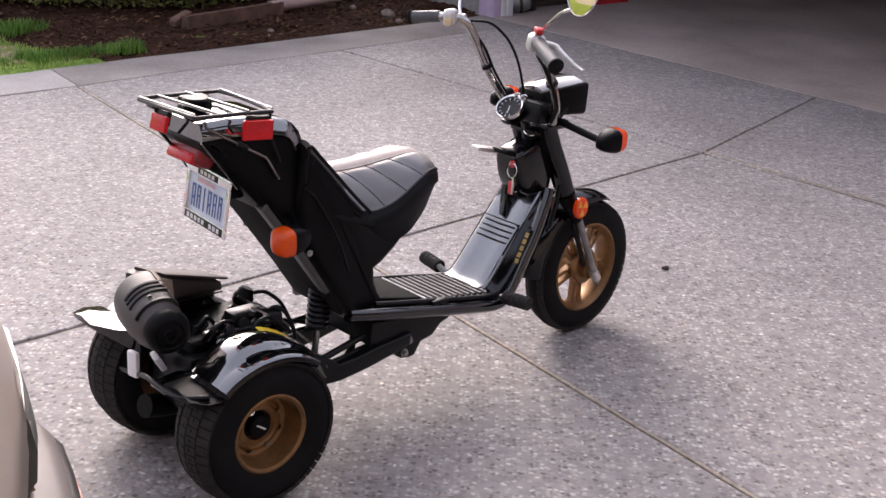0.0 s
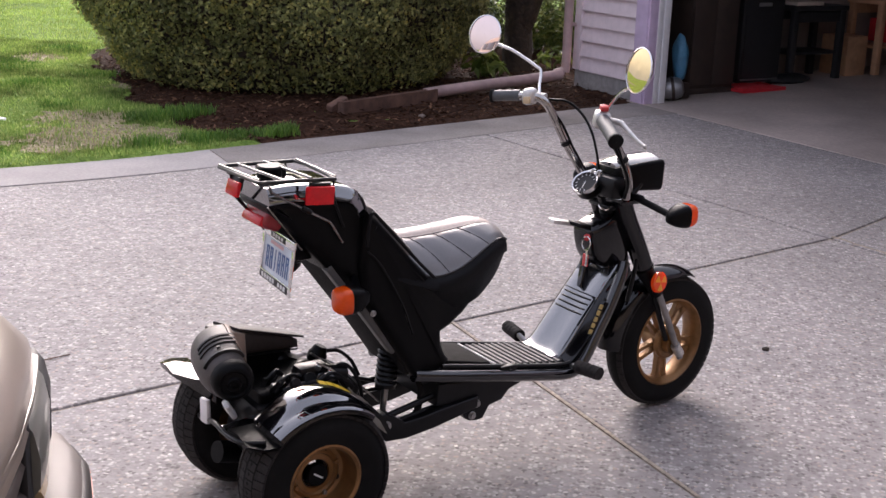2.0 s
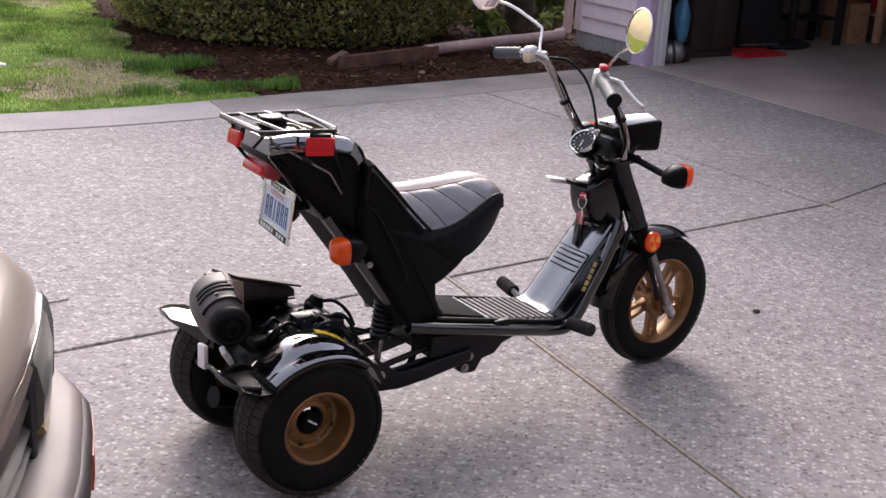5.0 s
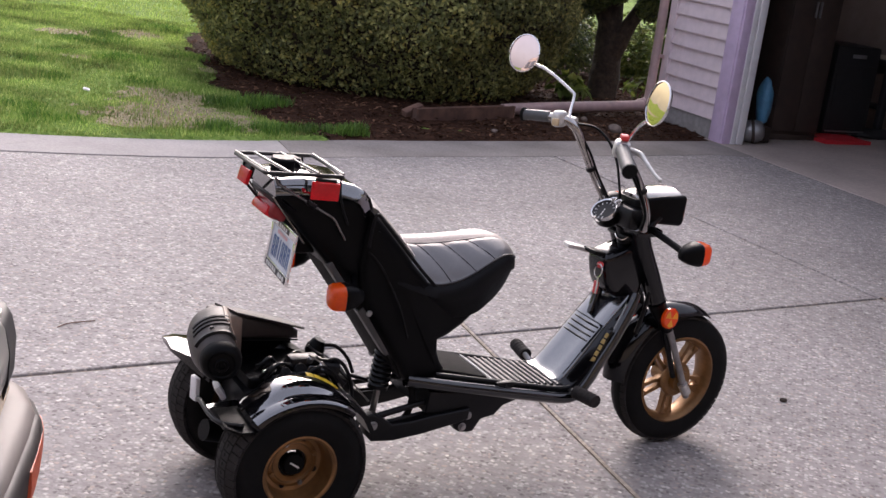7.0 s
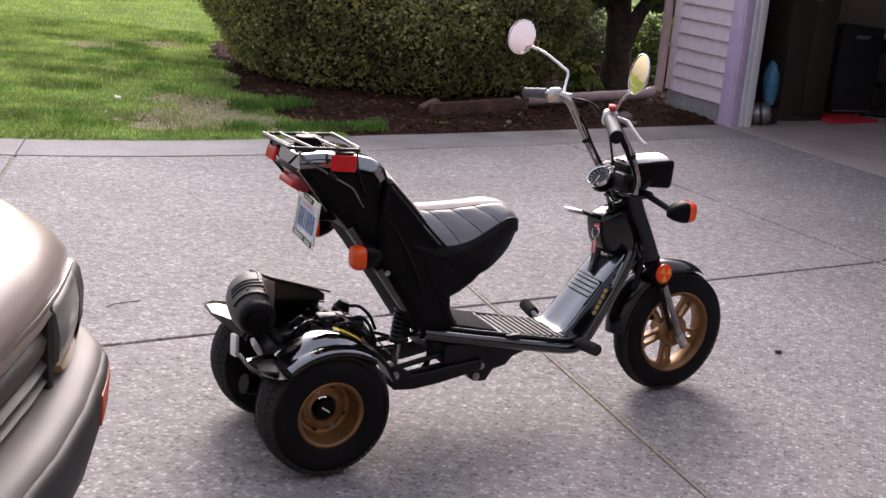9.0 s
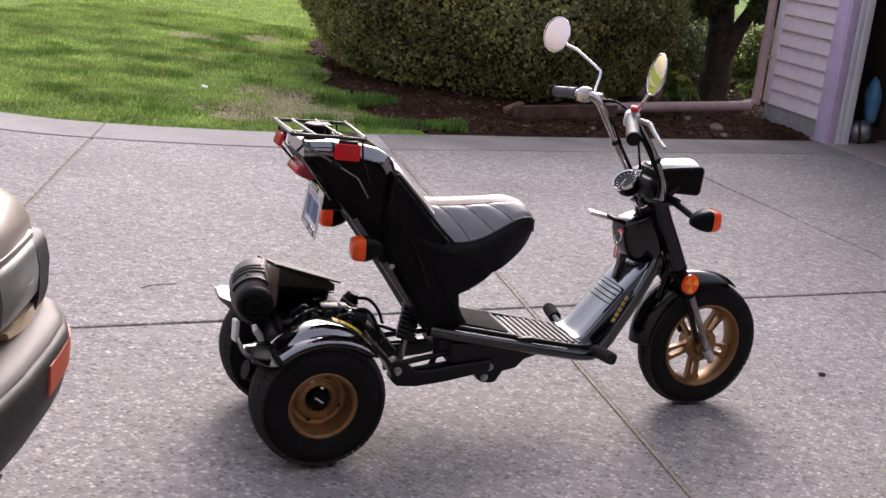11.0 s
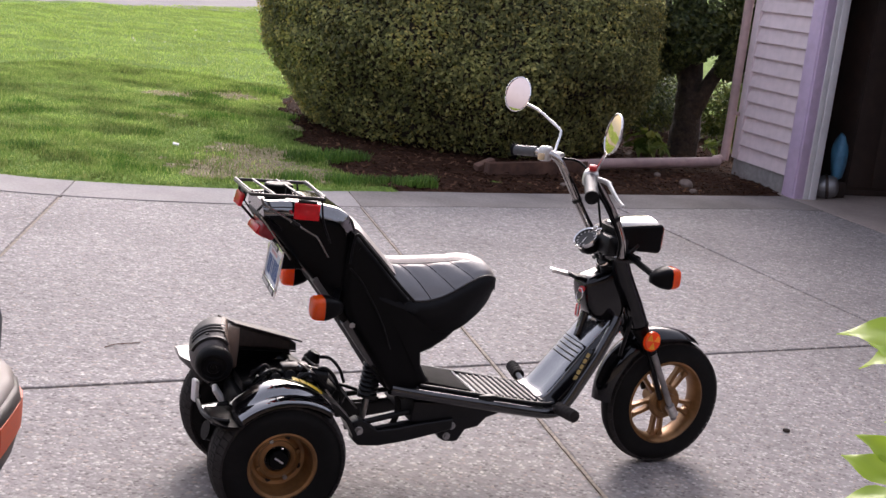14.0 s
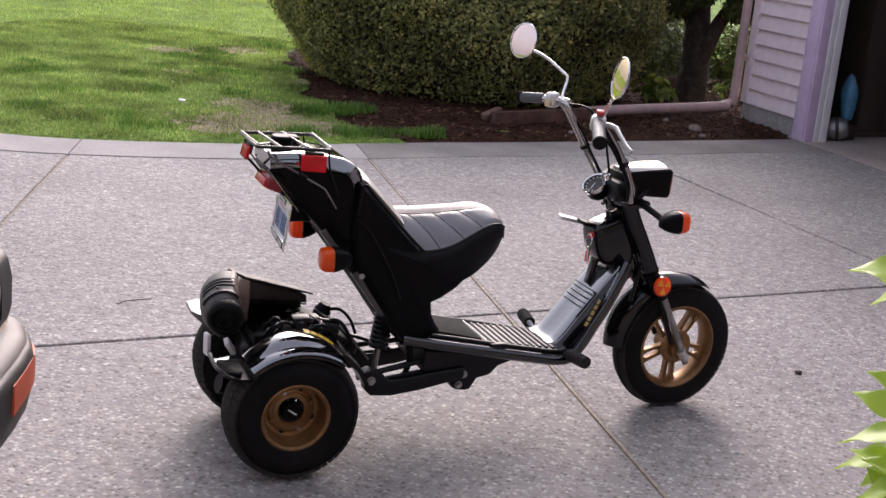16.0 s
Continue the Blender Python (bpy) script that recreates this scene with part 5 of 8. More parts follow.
# folding foot pegs
for s, c in ((-1, (0.876, -0.158, 0.228)), (1, (0.864, 0.172, 0.240))):
    bm = bmesh.new()
    tube(bm, [Vector(c) + Vector((-0.010, -0.046 * s, 0.0)), Vector(c) + Vector((0.002, 0.030 * s, 0.003))], 0.0175, 12, 1)
    peg = sp("foot_peg", bm, "treadrubber", "black rubber foot peg")
    for k in range(5):
        f = k / 6
        p = Vector(c) + Vector((-0.009 + 0.014 * f, (-0.040 + 0.088 * f) * s, 0.004 * f))
        bm = lathe(bmesh.new(), [(0.0172, -0.003), (0.0185, -0.002), (0.0185, 0.002), (0.0172, 0.003)], frame_axis(p, (0.016, 0.100 * s, 0.004)), 14)
        sp("ridge", bm, "treadrubber", "", peg, 30)
    bar("peg_stem", [Vector(c) + Vector((-0.013, -0.040 * s, 0.004)), (0.862, 0.090 * s, 0.222)], 0.008, "steel", parent=peg, n=1)

# seat post cover, tail and seat
BODY = [(0.205, 0.733), (0.236, 0.704), (0.285, 0.652), (0.335, 0.598), (0.375, 0.560), (0.405, 0.530), (0.455, 0.515), (0.52, 0.49), (0.55, 0.460), (0.515, 0.426), (0.468, 0.402), (0.440, 0.394), (0.447, 0.360),
        (0.466, 0.325), (0.496, 0.292), (0.47, 0.262), (0.40, 0.258), (0.352, 0.300), (0.300, 0.378), (0.245, 0.458), (0.205, 0.520), (0.190, 0.60), (0.196, 0.65)]
bm = slabshape(bmesh.new(), BODY, -0.126, 0.126, 0.022, wf=lambda x, z: (1.0 if z > 0.45 else 1.0 - 0.18 * (0.45 - z) / 0.2) * (1.0 - 0.42 * min(1.0, max(0.0, (x - 0.36) / 0.17))))
body_ = sp("seat_post_cover", bm, "blackplastic", "satin black body cover under the seat", smooth=45)
bar("cover_seam", [(0.203, -0.127, 0.64), (0.24, -0.129, 0.60), (0.30, -0.129, 0.50), (0.335, -0.124, 0.42)], 0.0028, "frame", "", body_, 6)
TAIL = [(-0.020, 0.755), (-0.010, 0.768), (0.05, 0.770), (0.12, 0.766), (0.172, 0.757), (0.196, 0.740), (0.212, 0.712), (0.228, 0.66), (0.215, 0.58), (0.195, 0.525), (0.165, 0.55), (0.11, 0.612), (0.065, 0.662), (0.02, 0.712), (-0.015, 0.742)]
bm = slabshape(bmesh.new(), TAIL, -0.105, 0.105, 0.020, wf=lambda x, z: 0.80 + 0.2 * min(1, max(0, (x + 0.02) / 0.2)))
tail = sp("tail_cover", bm, "blackplastic", "black tail cover", smooth=45)
bm = bmesh.new()
rows = []
for i, (x, z, w, tx, tz) in enumerate(((-0.020, 0.795, 0.084, 1, 0.05), (0.03, 0.799, 0.092, 1, 0), (0.08, 0.798, 0.099, 1, -0.05), (0.13, 0.794, 0.104, 1, -0.1), (0.168, 0.787, 0.107, 1, -0.3), (0.192, 0.775, 0.108, 1, -0.8), (0.210, 0.756, 0.108, 0.7, -1), (0.222, 0.730, 0.108, 0.4, -1))):
    nn = Vector((-tz, 0, tx)).normalized()
    row = [Vector((x, w * f, z)) - nn * 0.032 * max(0, (abs(f) - 0.78) / 0.22) ** 1.8 for f in (-1, -0.97, -0.93, -0.88, -0.83, -0.78, -0.6, -0.3, 0, 0.3, 0.6, 0.78, 0.83, 0.88, 0.93, 0.97, 1)]
    row += [Vector((x, w * 0.96, z)) - nn * 0.036, Vector((x, -w * 0.96, z)) - nn * 0.036]
    rows.append(row)
rings(bm, rows)
sp("tail_top", bm, "polish", "gloss black rounded top of the tail", tail, smooth=60)
LOW = [(0.136, 0.606), (0.191, 0.540), (0.241, 0.480), (0.296, 0.405), (0.361, 0.305), (0.347, 0.298), (0.282, 0.390), (0.222, 0.470), (0.172, 0.535), (0.125, 0.596)]
sp("inner_guard", slabshape(bmesh.new(), LOW, -0.094, 0.094, 0.006), "rubber", "black inner mudguard panel under the tail", tail)
for piece in ([(0.128, 0.614), (0.191, 0.541), (0.205, 0.524), (0.178, 0.520), (0.168, 0.533), (0.118, 0.597)], [(0.228, 0.499), (0.298, 0.405), (0.318, 0.374), (0.298, 0.364), (0.279, 0.388), (0.209, 0.482)]):
    sp("guard_patch", slabshape(bmesh.new(), piece, -0.098, -0.066, 0.004), "greypanel", "pale grey worn edge of the inner mudguard", tail)

# seat: a crowned pad with pleats
SEAT = [(0.285, 0.560, 0.640, 0.585, 0.112), (0.33, 0.520, 0.637, 0.566, 0.124), (0.40, 0.458, 0.637, 0.548, 0.134), (0.47, 0.440, 0.640, 0.560, 0.132), (0.535, 0.446, 0.643, 0.590, 0.121),
        (0.582, 0.474, 0.642, 0.608, 0.106), (0.616, 0.502, 0.632, 0.606, 0.088), (0.640, 0.530, 0.612, 0.594, 0.066), (0.654, 0.552, 0.588, 0.578, 0.034)]
PAD = 0.86   # the pad's seam lies inside the bulging sides
NS = 8
pts = smooth_path([(a, b, c) for a, b, c, d, e in SEAT], NS)
pt2 = smooth_path([(d, e, 0) for a, b, c, d, e in SEAT], NS)
PLEATS = (12.0, 20.0, 28.0)


def seat_top(i, f):
    """Height of the pad at station i and a fraction f of the half width: crowned, puffed between its seams."""
    z1, ze = pts[i].z, pt2[i].x
    f = abs(f)
    z = z1 - (z1 - ze) * f ** 2.0
    if i < 10 or i > 56:
        return z
    if f < 0.30:
        return z + 0.004 * math.cos(f / 0.30 * math.pi / 2)
    u = (i - 1.2 * 10 * (f - 0.30) - PLEATS[0]) / 8.0
    across = min(1.0, (f - 0.30) / 0.12) * min(1.0, (1.0 - f) / 0.15)
    return z + 0.0055 * (abs(math.sin(math.pi * u)) ** 0.6 if -0.8 < u < 2.5 else 1.0) * across


bm = bmesh.new()
rows = []
for i, (p, q) in enumerate(zip(pts, pt2)):
    x, zb = p.x, p.y
    ze, w = q.x, q.y
    row = [Vector((x, PAD * w * k / 20, seat_top(i, k / 20))) for k in range(-20, 21)]
    row += [Vector((x, w * 0.955, ze - 0.008)), Vector((x, w, ze - 0.026)), Vector((x, w * 0.86, ze * 0.55 + zb * 0.45)), Vector((x, w * 0.68, zb + 0.012)), Vector((x, w * 0.5, zb)), Vector((x, -w * 0.5, zb)), Vector((x, -w * 0.68, zb + 0.012)), Vector((x, -w * 0.86, ze * 0.55 + zb * 0.45)), Vector((x, -w, ze - 0.026)), Vector((x, -w * 0.955, ze - 0.008))]
    rows.append(row)
rings(bm, rows)
for f in bm.faces:
    if len(f.verts) == 4 and f.normal.length == 0:
        f.normal_update()
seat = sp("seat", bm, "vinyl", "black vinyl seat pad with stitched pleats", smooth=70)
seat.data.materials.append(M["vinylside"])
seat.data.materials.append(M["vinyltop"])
# pale middle strip carries the painted sheen; the sides take the darker vinyl
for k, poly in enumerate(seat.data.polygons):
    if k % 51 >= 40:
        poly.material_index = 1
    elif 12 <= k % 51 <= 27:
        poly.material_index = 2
for s in (-1, 1):
    bar("piping", [(pts[i].x, s * pt2[i].y * PAD * 1.005, pt2[i].x + 0.001) for i in range(0, len(pts), 4)], 0.0032, "seam", "stitched edge piping", seat, 6, 3)
    bar("pleat", [(pts[i].x, s * pt2[i].y * PAD * 0.30, seat_top(i, 0.30) + 0.0002) for i in range(8, 52, 4)], 0.0014, "seam", "", seat, 6, 3)
    for i0 in PLEATS:
        line = []
        for j in range(7):
            f = 0.30 + 0.68 * j / 6
            i = i0 + 12 * (f - 0.30)
            ia = int(i)
            g = i - ia
            x = pts[ia].x * (1 - g) + pts[ia + 1].x * g
            w = pt2[ia].y * (1 - g) + pt2[ia + 1].y * g
            z = seat_top(ia, f) * (1 - g) + seat_top(ia + 1, f) * g
            line.append((x, s * w * PAD * f, z - 0.0002))
        bar("pleat", line, 0.0013, "seam", "", seat, 6, 2)
# upright back of the seat between the side covers
bm = bmesh.new()
rows = []
for x, z, w in ((0.205, 0.742, 0.085), (0.226, 0.732, 0.097), (0.255, 0.702, 0.103), (0.30, 0.655, 0.106), (0.335, 0.618, 0.104)):
    rows.append([Vector((x + 0.012 * (1 - f * f), w * f, z + 0.012 * (1 - f * f))) for f in (-1, -0.75, -0.4, 0, 0.4, 0.75, 1)] + [Vector((x - 0.03, w * 0.9, z - 0.05)), Vector((x - 0.03, -w * 0.9, z - 0.05))])
rings(bm, rows)
sp("seat_back", bm, "vinyl", "black padded slope behind the rider", seat, smooth=60)
for s in (-1, 1):
    bar("cover_rim", [(0.203, 0.124 * s, 0.650), (0.206, 0.124 * s, 0.70), (0.214, 0.124 * s, 0.728), (0.24, 0.125 * s, 0.703), (0.29, 0.126 * s, 0.650), (0.34, 0.128 * s, 0.596), (0.385, 0.129 * s, 0.552)], 0.0042, "vinylside", "", body_, 6)
    bolt(body_, (0.226, 0.122 * s, 0.487), (0, s, 0), 0.007, "steel")

# luggage rack
rack = bar("luggage_rack", [(-0.050, 0.106, 0.812), (-0.058, 0.0, 0.819), (-0.066, -0.120, 0.826), (-0.056, -0.134, 0.826), (0.03, -0.126, 0.821), (0.108, -0.117, 0.815), (0.120, -0.108, 0.814), (0.128, 0.0, 0.815), (0.130, 0.088, 0.813), (0.118, 0.098, 0.812), (0.04, 0.108, 0.812), (-0.040, 0.116, 0.812), (-0.050, 0.106, 0.812)],
           0.0044, "rackdark", "tubular luggage rack over the tail", seg=10, n=3)
bar("rack_bar", [(-0.062, -0.125, 0.830), (-0.050, 0.108, 0.817)], 0.0034, "rackmetal", "brighter bar along the top of the end bar", rack, 8, 1)
bar("rack_bar", [(0.124, -0.110, 0.818), (0.131, 0.090, 0.817)], 0.0034, "rackmetal", "brighter bar along the top of the end bar", rack, 8, 1)
sp("lock_box", box(bmesh.new(), (0.060, 0.075, 0.800), (0.060, 0.045, 0.030), 0.006), "blackplastic", "black lock box under the rack", rack)
for x in (-0.006, 0.058):
    bar("rack_bar", [(x, -0.127, 0.824), (x, 0.110, 0.815)], 0.0036, "rackmetal", "", rack, 8, 1)
for s in (-1, 1):
    bar("rack_leg", [(-0.035, 0.114 * s, 0.812), (-0.028, 0.112 * s, 0.797), (0.112, 0.110 * s, 0.7175), (0.118, 0.110 * s, 0.711), (0.148, 0.108 * s, 0.665)], 0.0036, "rackmetal", "thin bent rack leg", rack, 8, 1)
    bar("leg_joint", [(0.045, 0.1115 * s, 0.7555), (0.066, 0.111 * s, 0.7435)], 0.0062, "frame", "", rack, 8, 1)
    bar("rack_stay", [(-0.025, 0.088 * s, 0.760), (0.055, 0.096 * s, 0.655)], 0.0022, "rackmetal", "", rack, 6, 1)
    bar("rack_stay", [(0.115, 0.118 * s, 0.813), (0.125, 0.112 * s, 0.76), (0.150, 0.108 * s, 0.70)], 0.0026, "frame", "", rack, 8)
bar("rack_stay", [(-0.056, 0.030, 0.812), (-0.054, 0.030, 0.770), (-0.005, 0.045, 0.718)], 0.0036, "frame", "black reflector stay", rack, 8, 1)
bm = disc(bmesh.new(), (0.035, 0.03, 0.795), (0, 0, 1), 0.028, 0.028, 20, 0.004)
sp("rack_cap", bm, "blackplastic", "black cap under the rack", rack)
for c, yaw, sz in (((0.074, -0.136, 0.786), 62, (0.062, 0.010, 0.042)), ((-0.060, 0.010, 0.786), 8, (0.010, 0.056, 0.034))):
    mm = Matrix.Translation(c) @ (pose(0, 0, 0, 8, 0, -18) if yaw > 20 else pose(0, 0, 0, 0, 12, 0))
    r_ = sp("rear_reflector", box(bmesh.new(), (0, 0, 0), sz, 0.003, mm), "red", "red reflector under the rack", rack)
    sp("bracket", box(bmesh.new(), (0, 0.008 if yaw > 20 else 0, 0.012), (sz[0] * 0.7 + 0.004, sz[1] * 0.7 + 0.004, 0.03), 0.002, mm @ Matrix.Translation((0.006 if yaw < 20 else 0, 0, 0))), "frame", "", r_)

# tail lamp and number plate
bm = bmesh.new()
mm = Matrix.Translation((0.012, 0.0, 0.722)) @ pose(0, 0, 0, 0, 28, 0)
box(bm, (0, 0, 0), (0.050, 0.118, 0.056), 0.014, mm, 3)
lampobj = sp("tail_lamp", bm, "redlens", "dark red tail lamp lens", smooth=50)
bm = bmesh.new()
box(bm, (-0.012, 0, -0.018), (0.034, 0.095, 0.024), 0.006, mm)
sp("lens_foot", bm, "red", "brighter red lower lens", lampobj)
bm = bmesh.new()
box(bm, (0.036, 0, 0.004), (0.04, 0.120, 0.060), 0.008, mm)
sp("lamp_housing", bm, "blackplastic", "", lampobj)
PM = Matrix.Translation((0.037, -0.016, 0.616)) @ pose(0, 0, 0, 0, 6, -5)
plate = sp("number_plate", box(bmesh.new(), (0, 0, 0), (0.0025, 0.178, 0.104), 0.001, PM), "plate", "white and blue number plate in a chrome frame")
bm = bmesh.new()
fo, fi = (0.094, 0.062), (0.083, 0.041)
for a, b, c, d in ((-fo[0], fo[0], fi[1], fo[1]), (-fo[0], fo[0], -fo[1], -fi[1]), (-fo[0], -fi[0], -fi[1], fi[1]), (fi[0], fo[0], -fi[1], fi[1])):
    box(bm, (-0.003, (a + b) / 2, (c + d) / 2), (0.005, b - a, d - c), 0.0015, PM)
sp("plate_frame", bm, "chrome", "chrome plate frame", plate)
for z, h, n, y0 in ((-0.0515, 0.016, 9, 0.066), (0.0515, 0.013, 4, 0.025)):
    sp("name_band", box(bmesh.new(), (-0.0060, 0, z), (0.0012, 0.165 if n > 4 else 0.085, h), 0, PM), "frame", "black band on the plate frame", plate, 0)
    for k in range(n):
        if k != 5:
            sp("lettering_bar", box(bmesh.new(), (-0.0070, y0 - 0.0165 * k, z), (0.0008, 0.0105, h * 0.62), 0, PM), "whiteink", "", plate, 0)
for k in range(6):
    y = 0.060 - 0.0235 * k
    for dy in ((-0.0055, 0.0055) if k != 2 else (0.0,)):
        sp("digit_bar", box(bmesh.new(), (-0.0020, y + dy, -0.006), (0.0010, 0.0042, 0.050), 0, PM), "plateblue", "", plate, 0)
    if k != 2:
        sp("digit_bar", box(bmesh.new(), (-0.0022, y, -0.004 + 0.007 * (k % 3 - 1)), (0.0010, 0.0085, 0.0055), 0, PM), "plateblue", "", plate, 0)
        sp("digit_bar", box(bmesh.new(), (-0.0022, y, 0.0165), (0.0010, 0.0085, 0.005), 0, PM), "plateblue", "", plate, 0)
sp("lettering_bar", box(bmesh.new(), (-0.0022, 0.01, 0.031), (0.0012, 0.075, 0.008), 0, PM), "platepink", "", plate, 0)
sp("plate_bracket", box(bmesh.new(), (0.075, -0.01, 0.640), (0.06, 0.08, 0.05), 0.006), "blackplastic", "", plate)


def signal(c, facing, inner, label):
    """A turn signal: amber lens on a black cup, with its stem."""
    c = Vector(c)
    ax = Vector((facing, 0, 0.05 if facing > 0 else -0.02))
    mm = frame_axis(c, ax)
    bm = bmesh.new()
    rows = []
    for h, k in ((-0.052, 0.25), (-0.048, 0.45), (-0.03, 0.78), (-0.008, 0.98), (0.0, 1.0)):
        rows.append([mm @ Vector((0.031 * k * (abs(math.cos(t)) ** 0.6) * (1 if math.cos(t) >= 0 else -1), 0.031 * k * (abs(math.sin(t)) ** 0.6) * (1 if math.sin(t) >= 0 else -1), h)) for t in (2 * math.pi * i / 24 for i in range(24))])
    rings(bm, rows)
    ob = sp("turn_signal", bm, "blackplastic", label, smooth=50)
    bm = bmesh.new()
    rows = []
    for h, k in ((0.0005, 1.0), (0.018, 0.97), (0.026, 0.86), (0.029, 0.6), (0.030, 0.2)):
        rows.append([mm @ Vector((0.0302 * k * (abs(math.cos(t)) ** 0.6) * (1 if math.cos(t) >= 0 else -1), 0.0302 * k * (abs(math.sin(t)) ** 0.6) * (1 if math.sin(t) >= 0 else -1), h)) for t in (2 * math.pi * i / 24 for i in range(24))])
    rings(bm, rows)
    sp("lens", bm, "orange", "amber lens", ob, smooth=50)
    bar("stem", [c - ax * 0.03, inner], 0.009, "blackplastic", "", ob, 10, 1)
    return ob


for s in (-1, 1):
    signal((0.121, -0.187, 0.556) if s < 0 else (0.146, 0.190, 0.536), -1, (0.185, 0.10 * s, 0.575), "rear turn signal with amber lens")
    signal((1.066 if s < 0 else 1.10, 0.232 * s if s < 0 else 0.18, 0.648 if s < 0 else 0.672), 1, (1.035, 0.075 * s, 0.668), "front turn signal with amber lens")

# headlamp, clock and handlebar
bm = bmesh.new()
rows = []
for x, hw, z0, z1 in ((0.985, 0.060, 0.700, 0.742), (1.0, 0.078, 0.688, 0.748), (1.06, 0.092, 0.680, 0.756), (1.122, 0.098, 0.676, 0.760), (1.128, 0.097, 0.678, 0.758)):
    r = 0.010
    ring_ = []
    for cy, cz, a0 in ((hw - r, z1 - r, 0), (-hw + r, z1 - r, 90), (-hw + r, z0 + r, 180), (hw - r, z0 + r, 270)):
        for k in range(4):
            a = radians(a0 + 30 * k)
            ring_.append(Vector((x, (cy + r * math.cos(a)) * 0.70 - 0.014, cz + r * math.sin(a))))
    rows.append(ring_)
rings(bm, rows)
head = sp("headlamp", bm, "blackplastic", "black rectangular headlamp housing", smooth=50)
bm = bmesh.new()
rings(bm, [[Vector((x, w * f * 0.72 - 0.014, z + 0.010 - 0.013 * abs(f) ** 2.2)) for f in (-1, -0.85, -0.6, -0.3, 0, 0.3, 0.6, 0.85, 1)] + [Vector((x, w * 0.65 - 0.014, z - 0.004)), Vector((x, -w * 0.65 - 0.014, z - 0.004))] for x, w, z in ((0.992, 0.058, 0.743), (1.01, 0.072, 0.7485), (1.06, 0.084, 0.756), (1.12, 0.090, 0.7595))])
sp("top_cover", bm, "polish", "gloss black top of the housing", head, smooth=60)
bm = box(bmesh.new(), (1.131, -0.014, 0.718), (0.012, 0.126, 0.068), 0.005)
sp("lens", bm, "glass", "clear headlamp glass", head)
bar("bracket", [(1.06, -0.072, 0.70), (1.03, -0.070, 0.665)], 0.008, "frame", parent=head, n=1)
bar("bracket", [(1.06, 0.046, 0.70), (1.03, 0.060, 0.665)], 0.008, "frame", parent=head, n=1)
sm = frame_axis((0.962, 0.016, 0.672), (-0.66, -0.16, 0.74))
bm = lathe(bmesh.new(), [(0.0005, -0.012), (0.024, -0.010), (0.033, 0.004), (0.036, 0.030), (0.037, 0.034), (0.034, 0.036)], sm, 32)
dial = sp("speedometer", bm, "blackplastic", "round black speedometer with chrome bezel")
sp("bezel", lathe(bmesh.new(), [(0.0375, 0.028), (0.0385, 0.036), (0.036, 0.040), (0.0325, 0.038), (0.0325, 0.034)], sm, 32), "chrome", "chrome bezel", dial)
sp("dial_face", disc(bmesh.new(), sm @ Vector((0, 0, 0.031)), sm.to_3x3() @ Vector((0, 0, 1)), 0.0325, 0.003, 28, 0.0005), "dial", "black dial face", dial)
for k in range(11):
    a = radians(220 - 26 * k)
    bm = box(bmesh.new(), (0, 0, 0), (0.006, 0.0018, 0.0008), 0, sm @ Matrix.Rotation(a, 4, 'Z') @ Matrix.Translation((0.026, 0, 0.0346)))
    sp("mark", bm, "whiteink", "", dial, 0)
sp("needle", box(bmesh.new(), (0, 0, 0), (0.022, 0.0024, 0.001), 0, sm @ Matrix.Rotation(radians(200), 4, 'Z') @ Matrix.Translation((0.008, 0, 0.0355))), "whiteink", "white needle", dial, 0)
for y in (-0.010, 0.013):
    lm = frame_axis((0.966, y, 0.724), (-0.50, -0.1, 0.85))
    o_ = sp("warning_lamp", lathe(bmesh.new(), [(0.0092, -0.012), (0.0098, 0.001), (0.0085, 0.004), (0.0058, 0.002)], lm, 16), "chrome", "small round warning lamp")
    sp("lens", disc(bmesh.new(), lm @ Vector((0, 0, 0.001)), lm.to_3x3() @ Vector((0, 0, 1)), 0.0058, 0.003, 14, 0.0005), "dial", "", o_)
sp("dash_bracket", box(bmesh.new(), (1.000, -0.01, 0.692), (0.075, 0.13, 0.060), 0.014), "frame", "black dash bracket")

